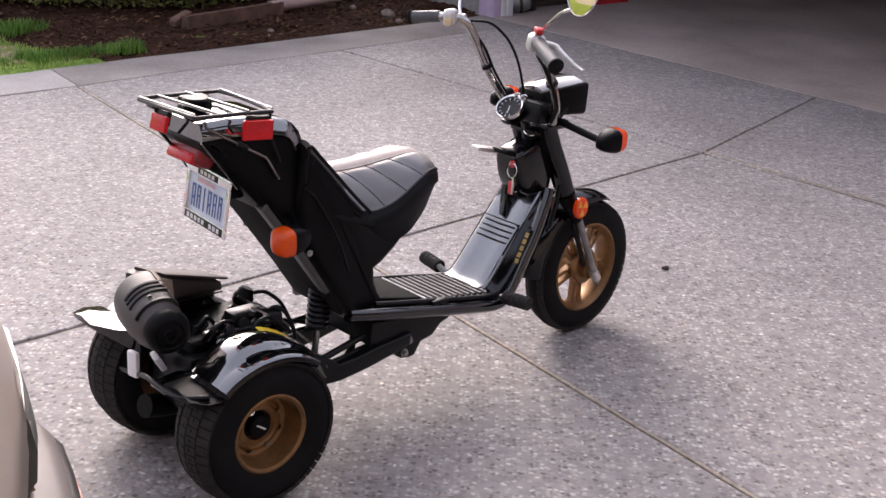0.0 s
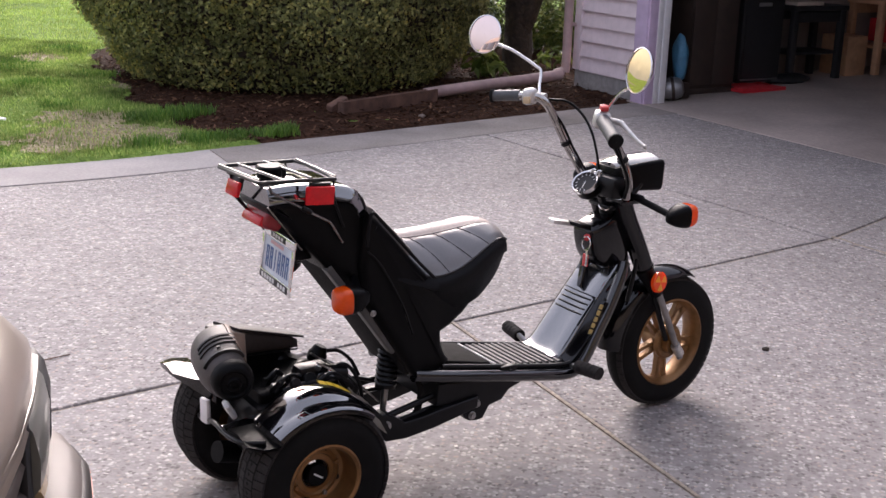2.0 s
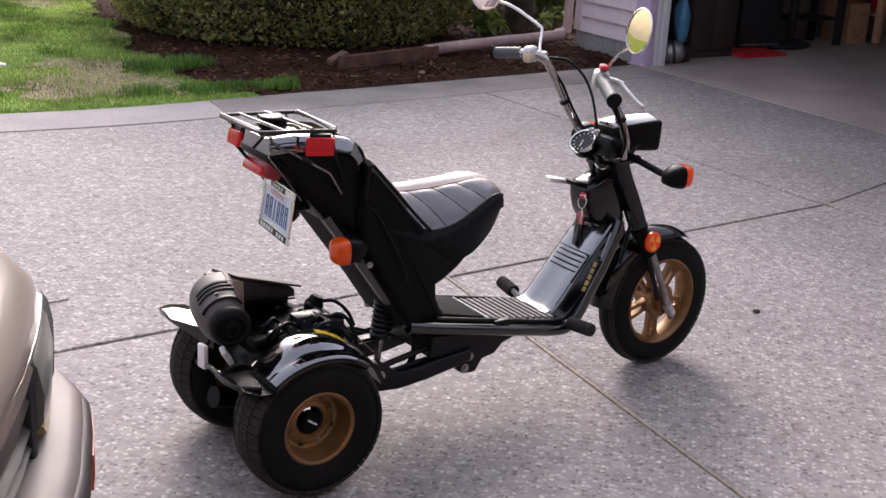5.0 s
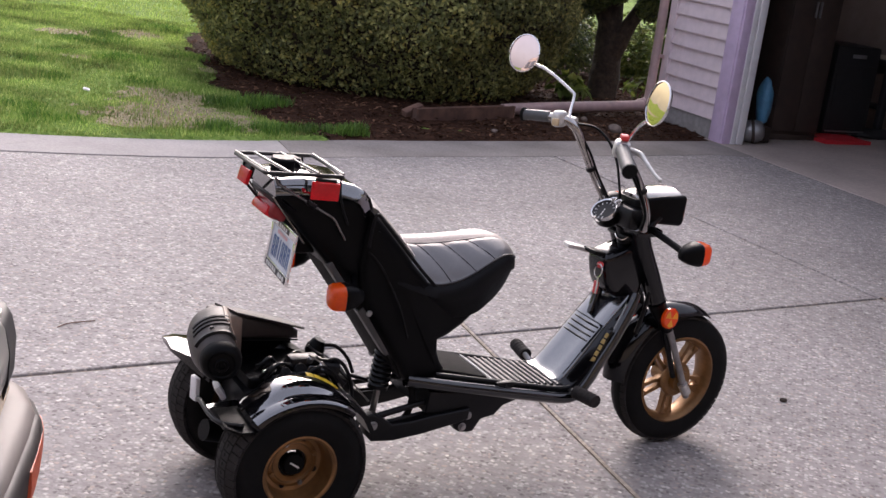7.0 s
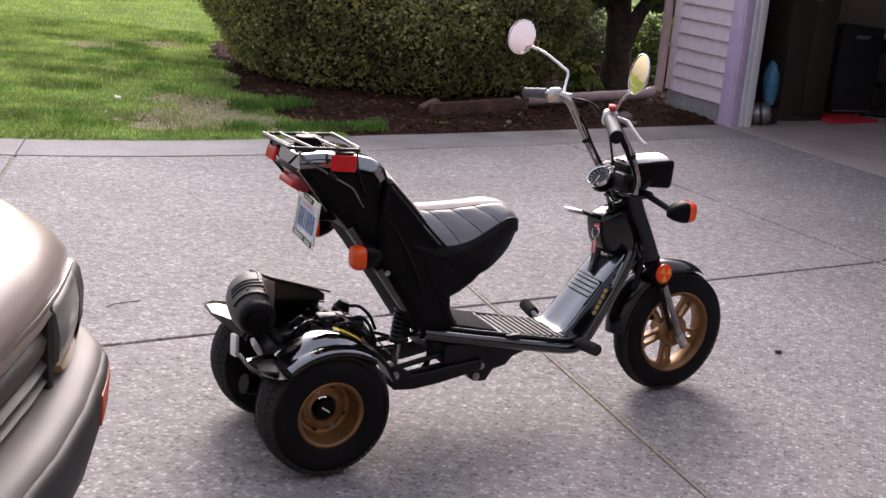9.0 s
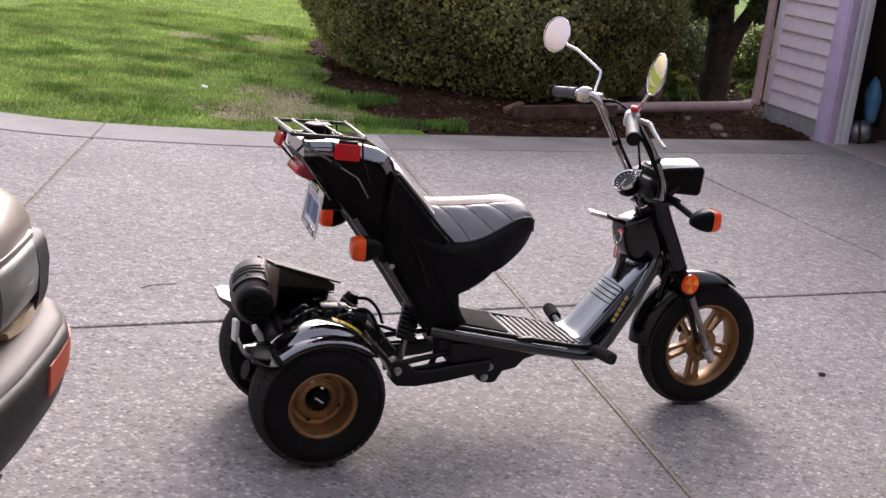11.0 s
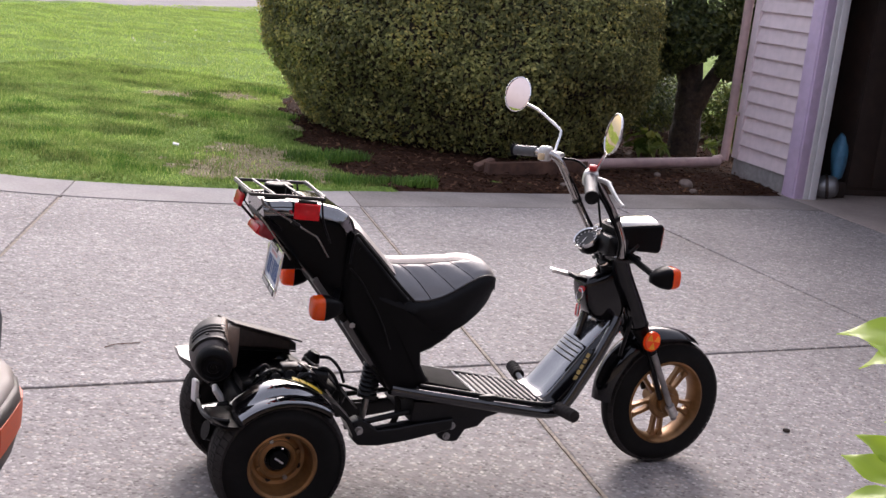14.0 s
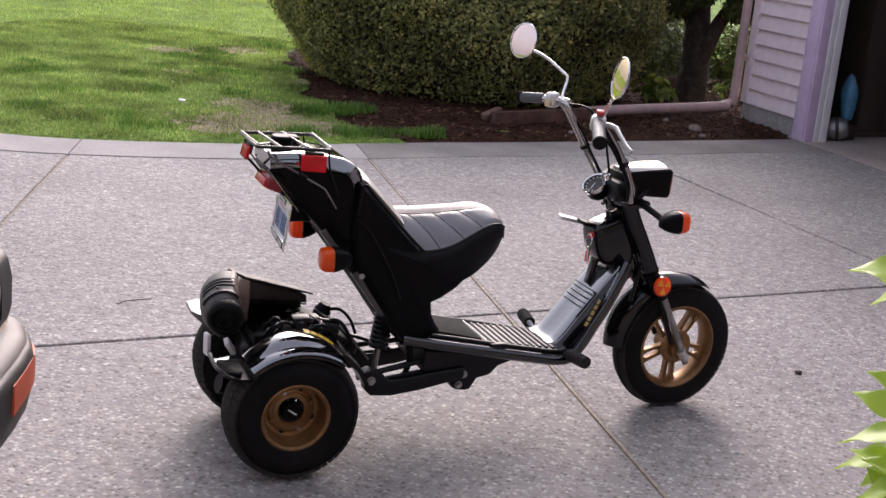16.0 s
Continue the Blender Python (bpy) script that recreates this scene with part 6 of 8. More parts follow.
for s in (-1, 1):
    if s > 0:
        path = [(1.012, 0.075, 0.665), (1.006, 0.090, 0.690), (0.992, 0.108, 0.722), (0.955, 0.122, 0.783), (0.905, 0.126, 0.862), (0.884, 0.131, 0.893), (0.868, 0.146, 0.908), (0.846, 0.172, 0.910), (0.808, 0.235, 0.904), (0.800, 0.250, 0.902)]
        a, b, hub = Vector((0.838, 0.188, 0.9095)), Vector((0.799, 0.254, 0.901)), Vector((0.853, 0.164, 0.909))
    else:
        path = [(1.005, -0.082, 0.668), (0.998, -0.092, 0.690), (0.984, -0.105, 0.722), (0.945, -0.118, 0.783), (0.890, -0.122, 0.855), (0.862, -0.128, 0.885), (0.843, -0.140, 0.899), (0.826, -0.158, 0.903), (0.790, -0.230, 0.888), (0.772, -0.270, 0.876)]
        a, b, hub = Vector((0.815, -0.176, 0.902)), Vector((0.767, -0.280, 0.874)), Vector((0.823, -0.161, 0.902))
    hb = bar("handlebar", path, 0.0112, "barchrome", "tall chrome handlebar half", seg=12)
    bar("grip", [a, (a + b) / 2, b], 0.0172 if s < 0 else 0.0150, "griprubber", "grey rubber grip", hb, 16, 1)
    sp("grip_end", lathe(bmesh.new(), [(0.0168, -0.004), (0.0185, -0.002), (0.0185, 0.004), (0.014, 0.006), (0.0004, 0.0065)], frame_axis(b, b - a), 16), "rubber", "dark grip end", hb, 50)
    sw = Matrix.Translation(hub) @ Vector((0, s, 0)).rotation_difference(b - a).to_matrix().to_4x4()
    bm = bmesh.new()
    box(bm, (0, 0, 0), (0.040, 0.036, 0.044), 0.012, sw, 3)
    sp("switch_housing", bm, "alloy", "cast alloy switch housing", hb)
    bm = bmesh.new()
    tube(bm, [Vector((0.868, 0.150, 0.905)), Vector((0.885, 0.165, 0.900)), Vector((0.893, 0.19, 0.895))] if s > 0 else [Vector((0.840, -0.150, 0.900)), Vector((0.858, -0.170, 0.897)), Vector((0.866, -0.194, 0.892))], 0.0068, 10, 3)
    sp("lever_perch", bm, "alloy", "", hb)
    lv = [(0.915, 0.175, 0.905), (0.912, 0.21, 0.905), (0.905, 0.235, 0.903), (0.90, 0.25, 0.902)] if s > 0 else [(0.864, -0.184, 0.896), (0.862, -0.215, 0.881), (0.861, -0.250, 0.864), (0.861, -0.280, 0.853)]
    lever = bar("brake_lever", lv, (0.0068, 0.0040), "alloy", "polished alloy brake lever", hb, 10)
    bm = bmesh.new()
    bmesh.ops.create_uvsphere(bm, u_segments=12, v_segments=8, radius=0.0056, matrix=Matrix.Translation(lv[-1]))
    sp("ball", bm, "alloy", "", lever)
    bar("clamp", [(0.957, 0.1218, 0.780), (0.951, 0.1222, 0.789)] if s > 0 else [(0.947, -0.1178, 0.780), (0.941, -0.1183, 0.789)], 0.0150, "frame", "black cable clamp", hb, 12, 1)
    if s < 0:
        sp("kill_switch", box(bmesh.new(), (0, 0, 0.030), (0.020, 0.022, 0.013), 0.004, sw), "redplastic", "red switch button", hb)
    else:
        sp("choke_switch", box(bmesh.new(), (-0.022, 0, -0.008), (0.012, 0.02, 0.02), 0.004, sw), "lampamber", "small amber switch", hb)
    # mirror on its stalk
    mc = Vector((0.838, 0.362, 1.052)) if s > 0 else Vector((0.768, -0.334, 1.045))
    nrm = Vector((-0.94, -0.33, 0.17)) if s > 0 else Vector((-0.975, 0.20, 0.14))
    if s > 0:
        stalk = [(0.878, 0.155, 0.915), (0.892, 0.176, 0.932), (0.911, 0.198, 0.966), (0.905, 0.213, 0.980), (0.872, 0.285, 1.018), mc - nrm * 0.008 + Vector((0.0, -0.03, -0.02))]
    else:
        stalk = [(0.838, -0.148, 0.905), (0.838, -0.162, 0.924), (0.830, -0.190, 0.952), (0.812, -0.240, 0.984), (0.788, -0.296, 1.002), mc - nrm * 0.008 + Vector((0.0, 0.01, -0.035))]
    mir = bar("mirror_stalk", stalk, 0.0042, "chrome", "chrome mirror stalk", hb, 8, 3)
    fm = frame_axis(mc, nrm)
    fm = fm @ Matrix.Scale(0.95, 4)
    bm = lathe(bmesh.new(), [(0.0005, -0.016), (0.030, -0.014), (0.050, -0.006), (0.0555, 0.001), (0.0555, 0.003), (0.053, 0.004), (0.0522, 0.002)], fm, 40)
    sp("mirror_shell", bm, "chrome", "round chrome mirror shell", mir)
    bm = lathe(bmesh.new(), [(0.0003, 0.0034), (0.020, 0.0031), (0.040, 0.0024), (0.0522, 0.0012)], fm, 40)
    sp("mirror_glass", bm, "mirrorpink" if s > 0 else "mirrorgold", "round mirror glass, warm reflection put into its tint", mir, smooth=80)

# control cables
for i, pts_ in enumerate(([(0.890, 0.130, 0.904), (0.931, 0.10, 0.899), (0.955, 0.065, 0.869), (0.965, 0.035, 0.829), (0.966, 0.01, 0.783), (0.978, 0.0, 0.720)],
                          [(0.834, -0.162, 0.890), (0.858, -0.143, 0.862), (0.890, -0.136, 0.832), (0.934, -0.133, 0.772), (0.968, -0.122, 0.720), (0.990, -0.090, 0.672)],
                          [(0.846, -0.150, 0.896), (0.878, -0.137, 0.858), (0.918, -0.128, 0.812), (0.958, -0.120, 0.748), (0.980, -0.108, 0.706), (1.000, -0.07, 0.665)],
                          [(0.885, 0.145, 0.900), (0.925, 0.11, 0.84), (0.965, 0.10, 0.77), (1.0, 0.07, 0.70)],
                          [(1.05, 0.0, 0.66), (1.09, 0.0, 0.56), (1.15, -0.01, 0.47), (1.20, 0.078, 0.36), (1.27, 0.07, 0.21)])):
    bar("cable", pts_, 0.0034 if i not in (1, 2) else 0.0046, "blackplastic", "black control cable", seg=6)

# rear carrier: swing arm, engine, shock absorber
def rp(name, bm, material, label="", parent=None, smooth=40):
    return sp(name, bm, material, label, parent, smooth, body=False)


bm = slabshape(bmesh.new(), [(0.43, 0.262), (0.425, 0.205), (0.500, 0.178), (0.515, 0.152), (0.530, 0.142), (0.556, 0.138), (0.572, 0.140), (0.590, 0.172), (0.628, 0.180), (0.650, 0.205), (0.70, 0.222), (0.70, 0.242)], -0.108, 0.108, 0.006)
under = sp("under_frame", bm, "frame", "black pivot bracket under the floor")
for c in ((0.548, -0.108, 0.187), (0.536, -0.108, 0.157)):
    bolt(under, c, (0, -1, 0), 0.010, "steel")
for s in (-1, 1):
    sp("swing_arm", slabshape(bmesh.new(), [(0.258, 0.215), (0.262, 0.165), (0.280, 0.147), (0.336, 0.143), (0.416, 0.153), (0.504, 0.171), (0.545, 0.182), (0.545, 0.212), (0.438, 0.200), (0.379, 0.191), (0.331, 0.188), (0.300, 0.210), (0.275, 0.222)], 0.100 * s - 0.020, 0.100 * s + 0.020, 0.005), "frame", "black box-section swing arm", smooth=30)
    bar("arm_brace", [(0.44, 0.085 * s, 0.228), (0.32, 0.10 * s, 0.212), (0.24, 0.11 * s, 0.20)], 0.0085, "frame", seg=8)
    bar("arm_brace", [(0.43, 0.085 * s, 0.195), (0.31, 0.10 * s, 0.186)], 0.0065, "frame", seg=8)
shock = bar("shock_absorber", [(0.334, -0.028, 0.365), (0.302, -0.055, 0.160)], 0.0085, "steel", "shock absorber with black coil spring", n=1)
coil = []
for k in range(7 * 12 + 1):
    a = 2 * math.pi * k / 12
    f = k / (7 * 12)
    base = Vector((0.332, -0.029, 0.352)).lerp(Vector((0.318, -0.041, 0.264)), f)
    coil.append(base + Vector((math.cos(a), math.sin(a), 0)) * 0.0225)
bar("coil_spring", coil, 0.0058, "frame", "black coil spring", shock, 6, 1)
bar("spring_seat", [(0.319, -0.040, 0.268), (0.316, -0.042, 0.254)], 0.0255, "frame", "", shock, 16, 1)
bar("hose", [(0.375, -0.07, 0.30), (0.395, -0.08, 0.25), (0.385, -0.085, 0.195), (0.35, -0.09, 0.180), (0.30, -0.10, 0.185)], 0.0085, "rubber", "black hose", seg=8)
bolt(scooter, (0.275, -0.134, 0.193), (0, -1, 0), 0.011, "steel", False)

bm = bmesh.new()
box(bm, (0.07, -0.02, 0.235), (0.24, 0.17, 0.12), 0.025)
engine = rp("engine", bm, "frame", "black engine between the rear wheels")
rp("crankcase", lathe(bmesh.new(), [(0.0005, -0.09), (0.055, -0.09), (0.062, -0.08), (0.062, 0.09), (0.055, 0.10), (0.0005, 0.10)], frame_axis((0.155, 0.0, 0.225), (0, 1, 0)), 28), "frame", "", engine)
rp("axle", tube(bmesh.new(), [(0.025, -0.22, 0.165), (0.025, 0.15, 0.165)], 0.018, 12, 1), "frame", "", engine)
rp("gearbox", lathe(bmesh.new(), [(0.0005, -0.07), (0.06, -0.07), (0.07, -0.055), (0.07, 0.055), (0.06, 0.07), (0.0005, 0.07)], frame_axis((0.01, -0.02, 0.20), (0, 1, 0)), 28), "frame", "", engine)
rp("intake_pipe", tube(bmesh.new(), [(0.14, -0.075, 0.335), (0.19, -0.075, 0.325)], 0.021, 14, 1), "frame", "black intake pipe", engine)
for i, pts_ in enumerate(([(0.02, -0.10, 0.325), (0.07, -0.11, 0.335), (0.13, -0.11, 0.325), (0.20, -0.10, 0.265)], [(0.06, -0.085, 0.345), (0.12, -0.085, 0.345), (0.165, -0.09, 0.325), (0.21, -0.09, 0.26)],
                          [(0.150, -0.07, 0.338), (0.182, -0.078, 0.350), (0.208, -0.082, 0.332), (0.228, -0.085, 0.290), (0.235, -0.085, 0.25)], [(0.20, 0.02, 0.27), (0.25, 0.0, 0.275), (0.31, -0.02, 0.26), (0.36, -0.03, 0.24)],
                          [(0.00, -0.12, 0.315), (0.05, -0.128, 0.318), (0.10, -0.13, 0.312), (0.16, -0.13, 0.265)])):
    rp("hose", tube(bmesh.new(), pts_, 0.0048 if i != 1 else 0.0065, 8, 5), "frame", "black engine hose", engine)
for c, ax, r, h, mt in (((0.045, -0.105, 0.335), (0.3, -1, 0.4), 0.014, 0.012, "frame"), ((0.085, -0.098, 0.335), (0.1, -1, 0.6), 0.017, 0.014, "blackplastic"), ((0.112, -0.090, 0.352), (0.2, -0.4, 1), 0.007, 0.016, "steel"),
                        ((0.140, -0.098, 0.345), (0.5, -0.8, 0.7), 0.009, 0.008, "chrome"), ((0.156, -0.100, 0.326), (0.5, -0.8, 0.4), 0.006, 0.010, "steel"), ((0.020, -0.110, 0.318), (0, -1, 0.3), 0.009, 0.010, "steel")):
    rp("fitting", disc(bmesh.new(), c, ax, r, h, 14, 0.002), mt, "", engine)
rp("carburettor", box(bmesh.new(), (0.105, -0.070, 0.340), (0.075, 0.045, 0.045), 0.008), "frame", "black carburettor body", engine)
rp("wire_clip", tube(bmesh.new(), [(0.105, -0.10, 0.375), (0.125, -0.10, 0.362), (0.150, -0.105, 0.345), (0.170, -0.105, 0.318), (0.205, -0.11, 0.272)], 0.0022, 6, 3), "steel", "bare steel cable", engine)

# small leads, clips and unions crowding the top of the engine
rgc = random.Random(5)
for k in range(11):
    x0, y0 = rgc.uniform(-0.01, 0.10), rgc.uniform(-0.115, -0.02)
    x1, y1 = x0 + rgc.uniform(0.05, 0.11), y0 + rgc.uniform(-0.02, 0.045)
    rp("lead", tube(bmesh.new(), [(x0, y0, 0.318), ((2 * x0 + x1) / 3, y0 + rgc.uniform(-0.015, 0.015), 0.335 + rgc.uniform(0, 0.02)), ((x0 + 2 * x1) / 3, y1 + rgc.uniform(-0.015, 0.015), 0.335 + rgc.uniform(0, 0.015)), (x1, y1, 0.305)], rgc.uniform(0.0025, 0.005), 7, 4), rgc.choice(("frame", "rubber", "frame", "black")), "", engine)
for k in range(7):
    c = (rgc.uniform(0.0, 0.17), rgc.uniform(-0.115, -0.02), rgc.uniform(0.322, 0.338))
    rp("union", box(bmesh.new(), c, (rgc.uniform(0.014, 0.03), rgc.uniform(0.012, 0.024), 0.018), 0.004), rgc.choice(("frame", "black", "blackplastic", "steel")), "", engine)
# rear fan housing with louvres, and the cover running forward from it
TD = Matrix.Translation((-0.122, -0.146, 0.391)) @ Vector((0, 1, 0)).rotation_difference(Vector((0.045, 0.19, 0.010))).to_matrix().to_4x4()
DM = TD @ frame_axis((0, 0, 0), (0, 1, 0))


def housing_point(y, a, out=0.0):
    """A point of the fan housing: round behind and at its near end, squared off along its front edge."""
    r = float(np.interp(y, (0, 0.003, 0.012, 0.030, 0.055, 0.085, 0.142, 0.170, 0.186), (0.034, 0.042, 0.049, 0.055, 0.061, 0.065, 0.067, 0.063, 0.050)))
    c, q = math.cos(a), math.sin(a)
    p, fx = 2.0, 1.0
    if c > 0:
        p = float(np.interp(y, (0, 0.03, 0.09), (2.0, 2.3, 4.5 if q > 0 else 3.0)))
        fx = float(np.interp(y, (0, 0.03, 0.08), (0.92, 0.66, 0.42)))
    x = math.copysign(abs(c) ** (2 / p), c) * fx * r
    z = math.copysign(abs(q) ** (2 / p), q) * r
    n = Vector((x, 0, z)).normalized() * out
    return TD @ (Vector((x, y, z)) + n)


rows = [[housing_point(y, -2 * math.pi * k / 72) for k in range(72)] for y in (0, 0.003, 0.012, 0.021, 0.030, 0.042, 0.055, 0.070, 0.085, 0.11, 0.142, 0.158, 0.170, 0.180, 0.186)]
bm = rings(bmesh.new(), rows)
drum = rp("fan_housing", bm, "shroud", "rounded weathered black fan housing with louvres", smooth=50)
rp("end_cap", lathe(bmesh.new(), [(0.0005, -0.018), (0.007, -0.018), (0.009, -0.023), (0.014, -0.024), (0.017, -0.018), (0.027, -0.016), (0.030, -0.019), (0.036, -0.017), (0.043, -0.009), (0.0465, 0.002), (0.0475, 0.010), (0.044, 0.012)], DM, 32), "blackplastic", "dark round end cap", drum)
for k, (y, a0, a1) in enumerate(((-0.046, 64, 150), (-0.062, 63, 152), (-0.078, 62, 154), (-0.112, 40, 160))):
    path = [housing_point(y + 0.148, radians(a0 + (a1 - a0) * j / 14), -0.001) for j in range(15)]
    rp("louvre", tube(bmesh.new(), path, 0.0052 if k < 3 else 0.007, 6, 1), "frame", "", drum)
bolt(drum, TD @ Vector((0.063 * math.cos(radians(110)), 0.050, 0.063 * math.sin(radians(110)))), (-0.3, 0, 0.9), 0.005, "frame", False)
# thin skin over the housing's front edge; its sunlit tan is painted in
rows = []
for y in (0.026, 0.040, 0.058, 0.075, 0.095, 0.125, 0.150, 0.164):
    lo, hi = float(np.interp(y, (0.026, 0.06, 0.10), (2, -34, -58))), float(np.interp(y, (0.026, 0.06, 0.095), (22, 62, 84)))
    skin = [radians(lo + k * (hi - lo) / 16) for k in range(17)]
    rows.append([housing_point(y, q, 0.003) for q in skin[::-1]] + [housing_point(y, q, -0.002) for q in skin])
rp("side_panel", rings(bmesh.new(), rows), "shroudtan", "brown front edge of the fan housing, sunlit tan painted in", drum)
CM = Matrix.Translation((-0.050, 0.012, 0)) @ Matrix.Rotation(radians(22), 4, 'Z')
bm = slabshape(bmesh.new(), [(-0.010, 0.440), (0.005, 0.444), (0.20, 0.374), (0.222, 0.360), (0.224, 0.338), (0.19, 0.344), (0.02, 0.378), (-0.012, 0.385)], -0.004, 0.085, 0.010)
bm.transform(CM)
cover = rp("engine_cover", bm, "shroud", "dark brown engine cover running forward from the fan housing", drum)
bm = slabshape(bmesh.new(), [(-0.005, 0.40), (0.02, 0.40), (0.19, 0.36), (0.215, 0.345), (0.212, 0.32), (0.19, 0.30), (0.14, 0.29), (0.02, 0.29)], 0.010, 0.080, 0.008)
bm.transform(CM)
rp("engine_case", bm, "blackplastic", "dark casing under the engine cover", drum)
# thin bar added to draw the highlight along the cover's lower edge
bm = tube(bmesh.new(), [CM @ Vector(q) for q in ((0.012, -0.006, 0.379), (0.10, -0.006, 0.361), (0.215, -0.006, 0.339))], 0.0022, 6, 4)
rp("cover_edge_highlight", bm, "frame", "", cover)
# flat front wall of the fan housing, tapering to its foot
wall_ = [Vector((-0.056, 0.004, 0.447)), Vector((-0.074, -0.045, 0.438)), Vector((-0.090, -0.086, 0.420)), Vector((-0.072, -0.080, 0.388)), Vector((-0.050, -0.062, 0.350)), Vector((-0.042, -0.045, 0.348)), Vector((-0.030, -0.012, 0.378)), Vector((-0.029, -0.004, 0.438))]
cen = sum(wall_, Vector()) / 8
nn = (wall_[2] - wall_[0]).cross(wall_[5] - wall_[0]).normalized()
if nn.y > 0:
    nn = -nn
bm = rings(bmesh.new(), [[q - nn * 0.010 for q in wall_], wall_, [q.lerp(cen, 0.07) + nn * 0.002 for q in wall_]])
rp("front_wall", bm, "shroudbrown", "faded brown front wall of the fan housing", drum, smooth=60)
bm = slabshape(bmesh.new(), [(0.008, 0.449), (0.235, 0.368), (0.235, 0.362), (0.008, 0.442)], -0.010, 0.072, 0.003)
bm.transform(CM)
rp("cover_lip", bm, "shroud", "", drum)
bm = slabshape(bmesh.new(), [(-0.03, 0.318), (0.05, 0.325), (0.12, 0.325), (0.18, 0.315), (0.225, 0.29), (0.20, 0.26), (-0.03, 0.26)], -0.085, 0.08, 0.012)
rp("air_box", bm, "blackplastic", "", engine)
# filler neck, its clip and the bright control wire in front of the cover
filler = rp("filler_neck", lathe(bmesh.new(), [(0.0005, 0.026), (0.014, 0.026), (0.018, 0.021), (0.020, 0.012), (0.024, 0.006), (0.024, -0.010), (0.020, -0.016), (0.018, -0.05), (0.0005, -0.05)], frame_axis((0.188, 0.055, 0.325), (0.35, -0.1, 0.9)), 24), "blackplastic", "black ribbed filler neck", engine)
rp("clip", tube(bmesh.new(), [(0.158, 0.030, 0.345), (0.176, 0.024, 0.330), (0.192, 0.020, 0.322), (0.198, 0.030, 0.318)], 0.0032, 8, 4), "steel", "bright bent wire clip", filler)
rp("wire", tube(bmesh.new(), [(0.196, 0.020, 0.325), (0.214, -0.004, 0.312), (0.236, -0.034, 0.288), (0.262, -0.066, 0.258), (0.282, -0.085, 0.236)], 0.0024, 6, 4), "steel", "bare steel control wire", engine)
rp("wire", tube(bmesh.new(), [(0.205, 0.050, 0.335), (0.232, 0.030, 0.338), (0.252, 0.000, 0.318), (0.262, -0.020, 0.285)], 0.0045, 8, 4), "rubber", "black rubber lead", engine)
rp("tank_body", slabshape(bmesh.new(), [(0.15, 0.30), (0.20, 0.315), (0.245, 0.290), (0.285, 0.240), (0.275, 0.215), (0.20, 0.22), (0.15, 0.24)], 0.0, 0.085, 0.016), "frame", "black casing below the filler neck", engine)

# rear mudguards
RC = Vector((0.025, 0, 0.165))


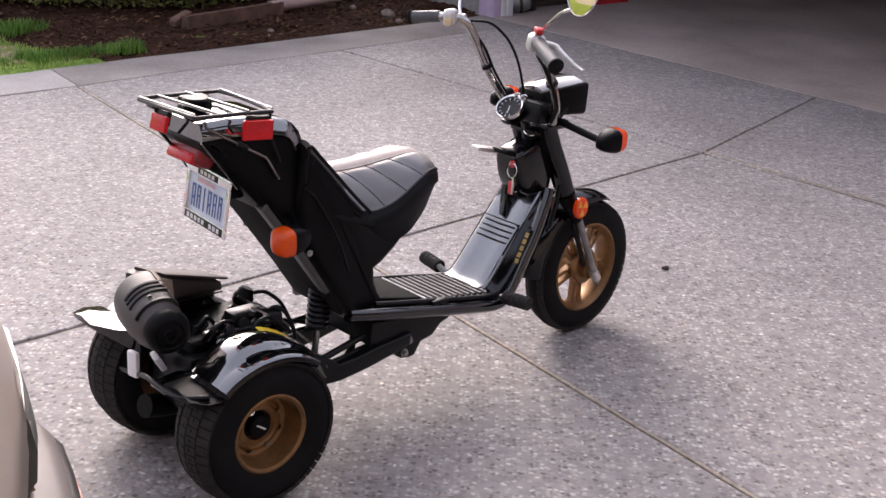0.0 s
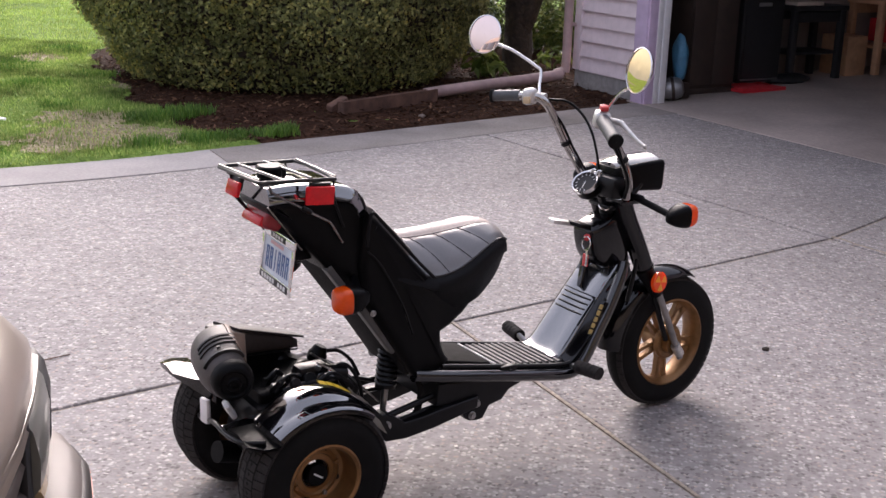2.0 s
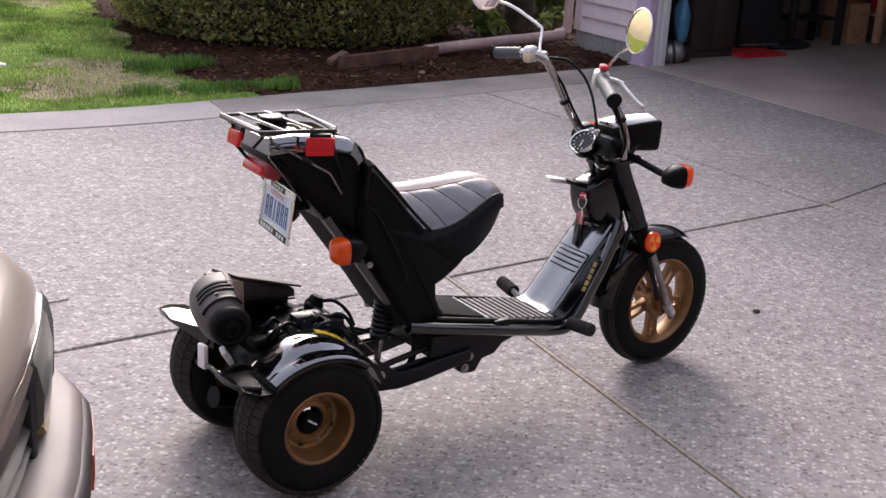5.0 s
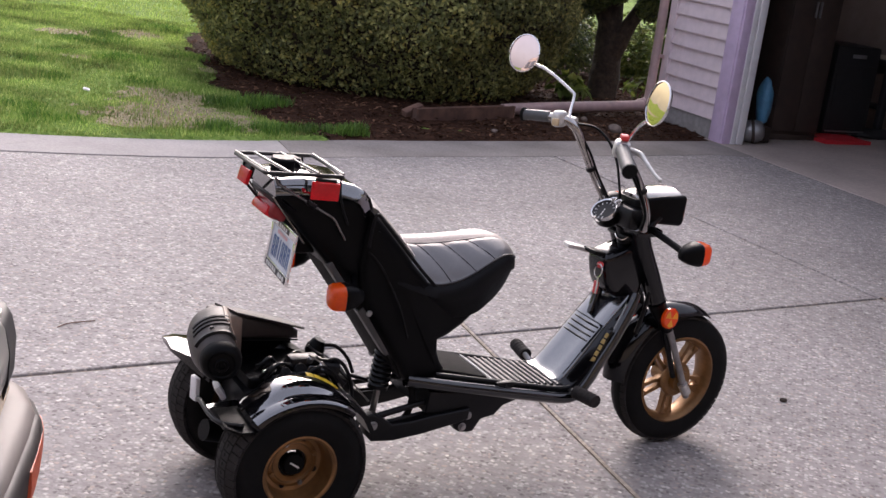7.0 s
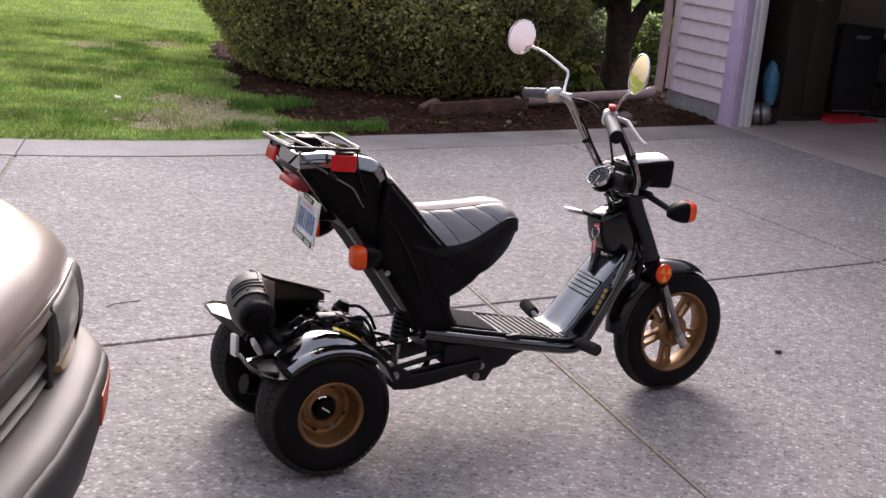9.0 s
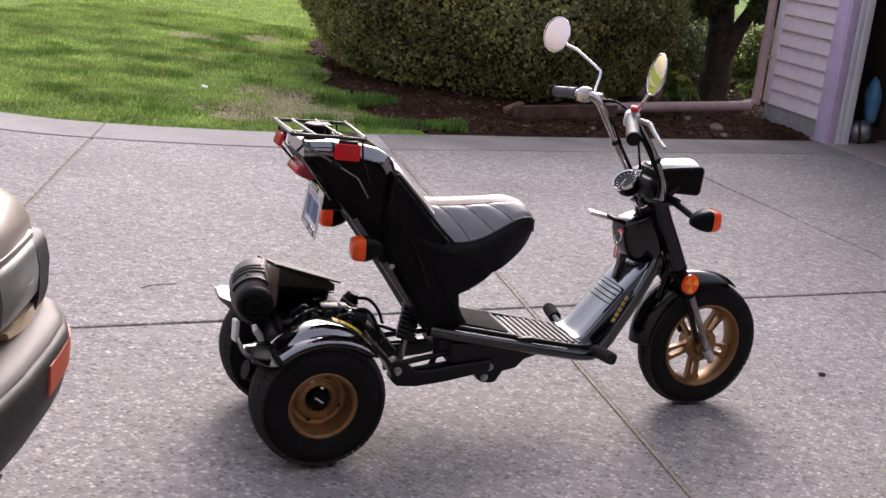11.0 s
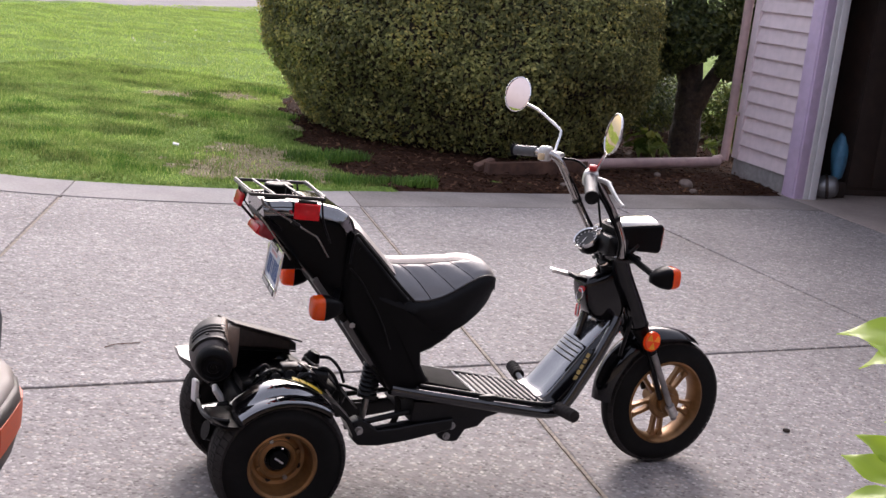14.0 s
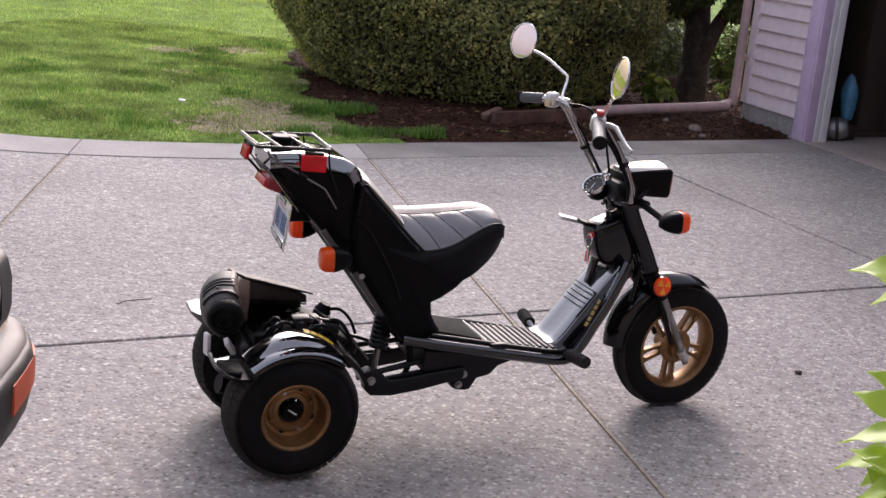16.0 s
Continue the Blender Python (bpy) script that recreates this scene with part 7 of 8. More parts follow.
def rear_guard(s):
    """Right (s=-1) or left rear mudguard: an outer lip round the tyre and a dome over it."""
    shift = -0.07 if s > 0 else 0.0
    rows = []
    for deg in range(48, 131, 4):
        a = radians(deg)
        lip = float(np.interp(deg, (50, 80, 100, 128), (0.194, 0.183, 0.178, 0.174)))
        d = float(np.interp(deg, (48, 60, 75, 86, 100, 107, 114, 130), (0.0, 0.005, 0.012, 0.016, 0.0165, 0.012, 0.002, 0.0)))
        top = [(0.292, lip - 0.016), (0.290, lip - 0.006), (0.283, lip - 0.001), (0.262, lip + 0.001), (0.255, lip + 0.002), (0.249, lip + 0.003 + d * 0.6), (0.238, lip + 0.004 + d * 0.92), (0.22, lip + 0.005 + d),
               (0.19, lip + 0.004 + d), (0.168, lip + 0.001 + d * 0.85), (0.155, lip - 0.006 + d * 0.5), (0.150, lip - 0.020)]
        ring_ = top + [(y + (0.004 if y < 0.2 else -0.004), r - 0.004) for y, r in top[::-1]]
        rows.append([Vector((RC.x + r * math.cos(a), y * s + shift, RC.z + r * math.sin(a))) for y, r in ring_])
    g = rp("rear_mudguard", rings(bmesh.new(), rows), "polish", "gloss black rear mudguard", smooth=50)
    g.data.materials.append(M["fenderblack"])
    for k, poly in enumerate(g.data.polygons):
        if k % 24 in (0, 23):
            poly.material_index = 1
    # narrow inner valance running down in front of the wheel
    rows = []
    for deg, r in ((62, 0.190), (50, 0.197), (38, 0.206), (24, 0.218), (12, 0.226)):
        a = radians(deg)
        rows.append([Vector((RC.x + q * math.cos(a), y * s + shift, RC.z + q * math.sin(a))) for y, q in ((0.13, r), (0.16, r + 0.004), (0.205, r), (0.205, r - 0.012), (0.13, r - 0.012))])
    rp("valance", rings(bmesh.new(), rows), "frame", "black inner valance", g)
    # flat rear flap
    rows = []
    flap = ((-0.078, 0.284, 0.150, 0.292), (-0.115, 0.284, 0.150, 0.286), (-0.142, 0.288, 0.158, 0.262)) if s < 0 else ((-0.078, 0.312, 0.120, 0.294), (-0.120, 0.318, 0.140, 0.296), (-0.152, 0.318, 0.200, 0.282))
    for x, z, a, b in flap:
        drop = float(np.interp(x, (-0.152, -0.078), (-0.008, -0.055)))
        rows.append([Vector((x, q * s + shift, z + h)) for q, h in ((a, 0), ((a + b) / 2, 0.008), (b, 0), (b - 0.012, -0.010 if s < 0 else drop), (a, -0.010 if s < 0 else drop))])
    rp("rear_flap", rings(bmesh.new(), rows), "black" if s > 0 else "blackplastic", "", g)
    # yellow lettering shown as bars
    if s < 0:
        for k in range(5):
            a = radians(74 - 6 * k)
            r = float(np.interp(74 - 6 * k, (50, 80), (0.194, 0.183))) + 0.0025 + float(np.interp(74 - 6 * k, (48, 60, 75), (0.0, 0.005, 0.012))) * 0.9
            bm = box(bmesh.new(), (0, 0, 0), (0.017, 0.034, 0.002), 0, Matrix.Translation((RC.x + r * math.cos(a), 0.182 * s, RC.z + r * math.sin(a))) @ Matrix.Rotation(math.pi / 2 - a, 4, 'Y') @ Matrix.Rotation(0.16, 4, 'X'))
            rp("lettering_bar", bm, "yellow", "", g, 0)
    return g


rear_guard(-1)
rear_guard(1)
# rear cross bar and plates between the mudguards
rear_bar = rp("rear_bar", tube(bmesh.new(), [(-0.105, -0.270, 0.292), (-0.140, -0.235, 0.286), (-0.150, -0.18, 0.283), (-0.146, -0.10, 0.281), (-0.135, -0.04, 0.262), (-0.12, 0.04, 0.235), (-0.10, 0.10, 0.215)], 0.0055, 10, 5), "frame", "black rear cross bar")
rp("deck", slabshape(bmesh.new(), [(-0.14, 0.272), (-0.05, 0.280), (-0.05, 0.270), (-0.14, 0.262)], -0.160, -0.10, 0.003), "black", "black rear deck plate", rear_bar)
# white paint stands in for sky mirrored in these polished black plates
rp("bracket", box(bmesh.new(), (0, 0, 0), (0.012, 0.030, 0.058), 0.004, Matrix.Translation((-0.140, -0.034, 0.284)) @ pose(0, 0, 0, 0, 0, 10)), "white", "polished black bracket, mirrored sky painted white", rear_bar)
rp("bracket", box(bmesh.new(), (0, 0, 0), (0.045, 0.030, 0.014), 0.004, Matrix.Translation((-0.080, -0.030, 0.272)) @ pose(0, 0, 0, 30, 55, 20)), "white", "polished black bracket, mirrored sky painted white", rear_bar)
rp("silencer", tube(bmesh.new(), [(0.06, 0.0, 0.15), (-0.02, 0.01, 0.14), (-0.10, 0.0, 0.16)], 0.026, 16, 4), "blackplastic", "black silencer", rear_bar)
rp("brake_rod", tube(bmesh.new(), [(-0.083, 0.163, 0.115), (-0.092, 0.120, 0.106)], 0.0045, 8, 1), "steel", "bare steel brake rod", rear_bar)

# ---- parked car ----
# x forward, y to its left, z up, from the ground under the middle of its front bumper
car = thing("parked_car", "beige car with faded grey bumper parked facing the scooter", "car", pose(-0.209, 0.705, 0.015, 0, 0, 8))


def cp(name, bm, material, label="", parent=None, smooth=40):
    bmesh.ops.recalc_face_normals(bm, faces=bm.faces)
    return part(name, bm, material, parent or car, label, smooth)


def front_x(y, back=0.0):
    """How far back the bowed nose lies at y across the car."""
    return -0.015 - 0.27 * y * y - 0.9 * max(0, abs(y) - 0.74) ** 1.5 - back


def lamp_x(y):
    """Face of the headlamp cluster, sweeping back towards the car's side."""
    return -0.146 - 0.060 * (max(0.0, y - 0.505) / 0.195) ** 1.25 if y < 0.70 else -0.206 - 0.38 * (y - 0.70)


YS = [-0.86, -0.84, -0.80, -0.74, -0.66, -0.5, -0.33, -0.16, 0, 0.16, 0.33, 0.5, 0.66, 0.74, 0.80, 0.84, 0.86]


def nose_sweep(bm, section, ys, wrap=0.0):
    """Sweep a section of (setback, z) along the bowed nose."""
    rows = []
    for y in ys:
        e = max(0, abs(y) - 0.78) / 0.08
        rows.append([Vector((front_x(y) - b - 0.10 * e * e * wrap, y, z)) for b, z in section])
    return rings(bm, rows)


# bumper with a pale top shelf and darker face
bm = nose_sweep(bmesh.new(), [(0.14, 0.572), (0.07, 0.568), (0.035, 0.562), (0.020, 0.554), (0.014, 0.545), (0.020, 0.538), (0.15, 0.538)], YS, 1.0)
bumper = cp("front_bumper", bm, "bumper", "faded grey plastic bumper", smooth=60)
bm = nose_sweep(bmesh.new(), [(0.14, 0.543), (0.015, 0.543), (0.003, 0.535), (0.0, 0.52), (0.004, 0.46), (0.018, 0.41), (0.055, 0.36), (0.10, 0.31), (0.15, 0.27), (0.22, 0.26)], YS, 1.0)
cp("bumper_face", bm, "bumperdark", "darker lower bumper face", bumper, smooth=60)
bm = nose_sweep(bmesh.new(), [(0.030, 0.385), (0.040, 0.365), (0.10, 0.30), (0.12, 0.30), (0.12, 0.385)], [y * 0.6 for y in YS if abs(y) < 0.8])
cp("air_slot", bm, "blackthing", "dark lower air slot", bumper)
for s in (-1, 1):
    # orange marker wraps the bumper corner
    rows = []
    for y in (0.60, 0.66, 0.71, 0.75, 0.78, 0.80):
        e = max(0, y - 0.78) / 0.08
        x = front_x(y) - 0.10 * e * e
        rows.append([Vector((x + 0.001, y * s, 0.520)), Vector((x + 0.0015, y * s, 0.49)), Vector((x - 0.001, y * s, 0.462)), Vector((x - 0.035, y * s * 0.98, 0.465)), Vector((x - 0.035, y * s * 0.98, 0.523))])
    cp("side_marker", rings(bmesh.new(), rows), "marker", "orange side marker lens", bumper)
    # headlamp: clear lens, black corner strip, faded amber lower lens
    rows = []
    for y in (0.505, 0.54, 0.58, 0.62, 0.66, 0.690, 0.700):
        x = lamp_x(y)
        rows.append([Vector((x - 0.018, y * s, 0.590)), Vector((x, y * s, 0.615)), Vector((x + 0.003, y * s, 0.655)), Vector((x - 0.005, y * s, 0.695)), Vector((x - 0.018, y * s, 0.712)), Vector((x - 0.09, y * s, 0.712)), Vector((x - 0.09, y * s, 0.590))])
    lampu = cp("headlamp", rings(bmesh.new(), rows), "lamp", "cloudy headlamp lens", smooth=60)
    rows = []
    for y in (0.703, 0.715, 0.735, 0.755, 0.770, 0.776):
        x = lamp_x(y)
        rows.append([Vector((x - 0.006, y * s, 0.572)), Vector((x + 0.002, y * s, 0.60)), Vector((x + 0.004, y * s, 0.655)), Vector((x - 0.004, y * s, 0.690)), Vector((x - 0.018, y * s, 0.708)), Vector((x - 0.09, y * s, 0.708)), Vector((x - 0.09, y * s, 0.572))])
    cp("corner_strip", rings(bmesh.new(), rows), "blackthing", "black corner strip", lampu, smooth=60)
    rows = []
    for y in (0.545, 0.58, 0.62, 0.66, 0.70, 0.74, 0.770):
        x = lamp_x(y) - 0.004
        z0 = float(np.interp(y, (0.545, 0.62, 0.77), (0.574, 0.562, 0.556)))
        rows.append([Vector((x - 0.012, y * s, z0)), Vector((x, y * s, z0 + 0.006)), Vector((x - 0.004, y * s, 0.588)), Vector((x - 0.08, y * s, 0.588)), Vector((x - 0.08, y * s, z0))])
    cp("lower_lens", rings(bmesh.new(), rows), "lampamber", "faded amber lower lens", lampu)

# grille: dark recess, frame and slanted bars
bm = nose_sweep(bmesh.new(), [(0.150, 0.56), (0.150, 0.72), (0.22, 0.72), (0.22, 0.56)], [y for y in YS if abs(y) < 0.6])
grille = cp("grille", bm, "blackthing", "dark grille opening with grey bars")
for z, h in ((0.700, 0.016), (0.655, 0.024), (0.612, 0.013), (0.585, 0.011)):
    bm = nose_sweep(bmesh.new(), [(0.085, z - h), (0.078, z), (0.090, z + h * 0.7), (0.15, z + h * 0.7), (0.15, z - h)], [-0.49, -0.4, -0.25, -0.1, 0, 0.1, 0.25, 0.4, 0.49])
    cp("grille_bar", bm, "grille", "", grille, 60)
for s in (-1, 1):
    cp("grille_post", box(bmesh.new(), (front_x(0.495) - 0.11, 0.495 * s, 0.64), (0.075, 0.02, 0.15), 0.006), "blackthing", "", grille)

# hood with a rolled front lip
bm = bmesh.new()
rows = []
HY = [-0.80, -0.79, -0.76, -0.70, -0.6, -0.45, -0.3, -0.15, 0, 0.15, 0.3, 0.45, 0.6, 0.70, 0.76, 0.79, 0.80]
for back, z, side in ((0.16, 0.716, 0.935), (0.078, 0.716, 0.938), (0.068, 0.730, 0.942), (0.080, 0.762, 0.948), (0.125, 0.802, 0.955), (0.22, 0.850, 0.97), (0.38, 0.890, 0.99), (0.6, 0.925, 1.02), (0.9, 0.955, 1.025), (1.18, 0.985, 1.03)):
    rows.append([Vector((front_x(y) * (1 - min(1, back)) - back, y * side, z - 0.062 * (abs(y) / 0.80) ** 7 * min(1, back / 0.2))) for y in HY])
rows_b = [[v - Vector((0, 0, 0.03)) for v in r] for r in rows[::-1]]
rings(bm, rows + rows_b, closed=False)
cp("hood", bm, "beige", "glossy beige hood", smooth=70)
bm = nose_sweep(bmesh.new(), [(0.080, 0.705), (0.070, 0.715), (0.070, 0.726), (0.085, 0.730), (0.15, 0.730), (0.15, 0.705)], [y * 0.815 for y in YS])
cp("nose_strip", bm, "beige", "beige strip under the hood lip", smooth=60)

# body sides, cabin, wheels
bm = bmesh.new()
rows = []
for x, z0, z1, w in ((-0.34, 0.30, 0.70, 0.80), (-0.42, 0.28, 0.80, 0.855), (-0.7, 0.27, 0.86, 0.875), (-1.2, 0.26, 0.93, 0.88), (-2.2, 0.26, 0.98, 0.885), (-3.6, 0.27, 1.0, 0.88), (-4.35, 0.32, 0.98, 0.86), (-4.55, 0.42, 0.9, 0.80)):
    rows.append([Vector((x, -w * 0.95, z0)), Vector((x, -w, z0 + 0.12)), Vector((x, -w, z1 - 0.12)), Vector((x, -w * 0.965, z1 - 0.02)), Vector((x, -w * 0.93, z1)), Vector((x, w * 0.93, z1)), Vector((x, w * 0.965, z1 - 0.02)), Vector((x, w, z1 - 0.12)), Vector((x, w, z0 + 0.12)), Vector((x, w * 0.95, z0))])
for r in rows[:3]:
    for v in r:
        if v.z > 0.6 and abs(v.y) < 0.75:
            v.z -= 0.06
rings(bm, rows)
cp("body", bm, "beige", "beige car body", smooth=50)
bm = bmesh.new()
rows = []
for x, z, w in ((-1.15, 0.95, 0.76), (-1.75, 1.46, 0.62), (-2.1, 1.52, 0.60), (-3.6, 1.52, 0.60), (-4.0, 1.46, 0.60), (-4.45, 0.98, 0.74)):
    rows.append([Vector((x, -w, z)), Vector((x, w, z)), Vector((x, w * 1.02, z - 0.05)), Vector((x, 0.80, 0.93)), Vector((x, -0.80, 0.93)), Vector((x, -w * 1.02, z - 0.05))])
rings(bm, rows)
cabin = cp("cabin", bm, "beige", "beige cabin with roof", smooth=30)
bm = bmesh.new()
rows = [[Vector((-1.17, -0.70, 0.99)), Vector((-1.17, 0.70, 0.99))], [Vector((-1.70, -0.58, 1.445)), Vector((-1.70, 0.58, 1.445))]]
rings(bm, [[a, b, b - Vector((0.03, 0, 0.0)), a - Vector((0.03, 0, 0.0))] for a, b in rows])
for v in bm.verts:
    v.co.z += 0.016
cp("windscreen", bm, "carglass", "dark windscreen glass", cabin)
for s in (-1, 1):
    for x0, x1 in ((-1.75, -2.5), (-2.58, -3.4), (-3.48, -4.0)):
        bm = bmesh.new()
        box(bm, ((x0 + x1) / 2, 0.715 * s, 1.20), (abs(x1 - x0), 0.02, 0.36), 0.01, Matrix.Translation((0, 0.715 * s, 1.2)) @ Matrix.Rotation(0.36 * s, 4, 'X') @ Matrix.Translation((0, -0.715 * s, -1.2)))
        cp("side_window", bm, "carglass", "", cabin)
    for x in (-0.88, -3.65):
        wm = frame_axis((x, 0.78 * s, 0.32), (0, s, 0))
        wh = cp("wheel", lathe(bmesh.new(), [(0.20, -0.06), (0.205, 0.08), (0.19, 0.085), (0.16, 0.06), (0.0005, 0.05)], wm, 28), "greymetal", "grey car wheel")
        cp("tyre", lathe(bmesh.new(), tyre_profile(0.32, 0.20, 0.20), wm, 36), "rubber", "black car tyre", wh)
    bm = bmesh.new()
    box(bm, (-1.55, 0.93 * s, 1.02), (0.10, 0.18, 0.13), 0.03)
    cp("door_mirror", bm, "bumperdark")
    cp("rocker_trim", box(bmesh.new(), (-2.3, 0.885 * s, 0.42), (2.3, 0.02, 0.07), 0.008), "bumper")

# ---- things in the garage ----
def gz(d):
    return 0.002 + 0.018 * max(0, d)


def gthing(name, label, cat, s, d, yaw=0.0, group=""):
    return thing(name, label, cat, GM @ pose(s, d, gz(d), 0, 0, yaw), group)


def gp(name, bm, material, parent, label="", smooth=40):
    bmesh.ops.recalc_face_normals(bm, faces=bm.faces)
    return part(name, bm, material, parent, label, smooth)


cab = gthing("tall_cabinet", "tall dark brown wooden cabinet standing in the garage", "cabinet", -0.42, 0.80)
gp("body", box(bmesh.new(), (0, 0, 0.92), (0.44, 0.46, 1.82), 0.006), "brownpanel", cab)
gp("plinth", box(bmesh.new(), (0.02, 0, 0.02), (0.44, 0.47, 0.04), 0.003), "brownpanel", cab)
for k in (-1, 1):
    dr = gp("door", box(bmesh.new(), (0.228, 0.113 * k, 0.94), (0.018, 0.222, 1.74), 0.004), "brownpanel", cab, "dark brown cabinet door")
    gp("handle", box(bmesh.new(), (0.245, 0.02 * k, 1.0), (0.018, 0.012, 0.12), 0.004), "greymetal", dr)
amp = gthing("loudspeaker_box", "black loudspeaker cabinet with pale label strip", "loudspeaker", -0.52, 1.42)
gp("cabinet", box(bmesh.new(), (0, 0, 0.38), (0.40, 0.44, 0.70), 0.012), "blackthing", amp)
gp("front_cloth", box(bmesh.new(), (0.203, 0, 0.33), (0.006, 0.38, 0.50), 0.002), "blackthing", amp)
gp("label_strip", box(bmesh.new(), (0.207, 0.0, 0.655), (0.006, 0.14, 0.03), 0.002), "greymetal", amp, "pale metal label strip")
gp("trim", box(bmesh.new(), (0.205, 0.0, 0.055), (0.01, 0.40, 0.012), 0.002), "greymetal", amp)
for i in range(4):
    gp("foot", box(bmesh.new(), (0.15 * (1 if i % 2 else -1), 0.17 * (1 if i > 1 else -1), 0.015), (0.04, 0.04, 0.03), 0.004), "blackthing", amp)
matt = gthing("red_mat", "small red cloth mat lying on the garage floor", "mat", -0.20, 1.24)
bm = bmesh.new()
bmesh.ops.create_grid(bm, x_segments=16, y_segments=20, size=0.5)
for v in bm.verts:
    v.co.x, v.co.y = v.co.x * 0.30, v.co.y * 0.46
    v.co.z = 0.030 + 0.012 * noise.noise((v.co.x * 9, v.co.y * 9, 0))
ext_ = bmesh.ops.extrude_face_region(bm, geom=bm.faces[:])
for v in [e for e in ext_["geom"] if isinstance(e, bmesh.types.BMVert)]:
    v.co.z = 0.0
gp("cloth", bm, "redcloth", matt)
bag = gthing("blue_bag", "crumpled blue plastic bag leaning by the door jamb", "bag", -0.13, 0.42)
bm = bmesh.new()
bmesh.ops.create_icosphere(bm, subdivisions=3, radius=0.12)
for v in bm.verts:
    v.co *= 1 + 0.25 * noise.noise(v.co * 12)
    v.co = Vector((v.co.x * 0.55, v.co.y * 0.45, v.co.z * 1.5 + 0.30))
gp("bag", bm, "bluebag", bag, smooth=80)
gp("foot_rest", box(bmesh.new(), (0, 0, 0.06), (0.14, 0.12, 0.12), 0.01), "brownpanel", bag)
can = gthing("metal_float", "scuffed grey metal canister lying by the door jamb", "canister", -0.055, 0.30)
bm = bmesh.new()
lathe(bm, [(0.0005, -0.08), (0.05, -0.078), (0.075, -0.06), (0.085, -0.02), (0.085, 0.03), (0.07, 0.07), (0.04, 0.085), (0.0005, 0.088)], frame_axis((0, 0, 0.088), (0.5, 0.8, 0.15)), 28)
gp("shell", bm, "greymetal", can)
gp("collar", lathe(bmesh.new(), [(0.086, -0.012), (0.092, -0.008), (0.092, 0.008), (0.086, 0.012)], frame_axis((0, 0, 0.088), (0.5, 0.8, 0.15)), 28), "brownpanel", can)


def bench(s, d, w, dep, h, material, label, yaw=0.0):
    b = gthing("work_table", label, "table", s, d, yaw)
    gp("top", box(bmesh.new(), (0, 0, h), (dep, w, 0.04), 0.005), material, b)
    for a in (-1, 1):
        for c in (-1, 1):
            gp("leg", box(bmesh.new(), (a * (dep / 2 - 0.04), c * (w / 2 - 0.04), h / 2 - 0.01), (0.055, 0.055, h - 0.02), 0.004), material, b)
        gp("apron", box(bmesh.new(), (a * (dep / 2 - 0.04), 0, h - 0.07), (0.022, w - 0.12, 0.09), 0.003), material, b)
    gp("shelf", box(bmesh.new(), (0, 0, h * 0.38), (dep - 0.06, w - 0.06, 0.022), 0.003), material, b)
    return b


bench(-0.50, 3.12, 0.72, 0.40, 0.62, "pine", "light pine work table in the garage")
bench(-0.52, 2.08, 0.62, 0.38, 0.60, "blackthing", "dark metal-framed table in the garage")
paper = gthing("paper_sheet", "pale paper pad lying on the dark table", "paper", -0.5, 2.0)
gp("sheet", box(bmesh.new(), (0, 0, 0.635), (0.22, 0.30, 0.03), 0.003), "cream", paper)
crate = gthing("red_crate", "red plastic crate under the table", "crate", -0.52, 3.15)
bm = box(bmesh.new(), (0, 0, 0.36), (0.26, 0.28, 0.20), 0.01)
gp("box", bm, "redcloth", crate)
shoe = gthing("dark_cloth", "dark folded cloth lying on the garage floor", "cloth", -0.36, 1.80)
bm = bmesh.new()
bmesh.ops.create_icosphere(bm, subdivisions=3, radius=0.15)
for v in bm.verts:
    v.co *= 1 + 0.25 * noise.noise(v.co * 9 + Vector((3, 1, 0)))
    v.co = Vector((v.co.x * 0.8, v.co.y * 1.4, max(0.0, v.co.z * 0.3 + 0.03)))
gp("fold", bm, "blackthing", shoe, smooth=80)
stool = gthing("wooden_box", "small wooden box standing in the garage", "box", -0.55, 2.62)
gp("side", box(bmesh.new(), (0, 0, 0.17), (0.30, 0.24, 0.34), 0.006), "pine", stool)

# ---- leafy shrub beside the camera ----
plant = thing("laurel_shrub", "young bright green broad-leaved shrub beside the driveway", "shrub", Matrix.Translation((1.105, 1.0, 0)))
STEMS = [[(0.06, 0.02, -0.02), (0.04, 0.0, 0.4), (0.0, 0.0, 0.75), (-0.05, -0.01, 1.02), (-0.08, -0.01, 1.12)],
         [(0.03, -0.02, -0.02), (0.02, 0.02, 0.35), (-0.01, 0.03, 0.65), (-0.055, 0.02, 0.86)],
         [(0.09, 0.0, -0.02), (0.12, 0.03, 0.5), (0.10, 0.05, 0.9), (0.05, 0.03, 1.15)],
         [(0.02, 0.05, -0.02), (0.0, 0.06, 0.3), (-0.02, 0.05, 0.58), (-0.06, 0.04, 0.76)]]
for st in STEMS:
    part("stem", tube(bmesh.new(), st, (0.009, 0.003), 8, 5), "stemgreen", plant)


def broad_leaf(base, direction, length, width, fold, curl, up):
    """One lance-shaped leaf with a midrib fold and a drooping tip."""
    t = Vector(direction).normalized()
    u = Vector(up)
    u = (u - t * u.dot(t)).normalized()
    b = t.cross(u)
    bm = bmesh.new()
    rows = []
    n = 9
    for i in range(n + 1):
        f = i / n
        w = width * 0.5 * (math.sin(math.pi * min(1, f ** 0.8)) ** 0.62) * (1 - 0.22 * f) + 0.0008
        c = Vector(base) + t * length * f - u * curl * length * f * f
        rip = 0.10 * width * math.sin(f * 9)
        rows.append([c - b * w + u * (fold * w + rip), c - b * w * 0.5 + u * fold * w * 0.4, c, c + b * w * 0.5 + u * fold * w * 0.4, c + b * w + u * (fold * w - rip)])
    rings(bm, rows, closed=False)
    return bm


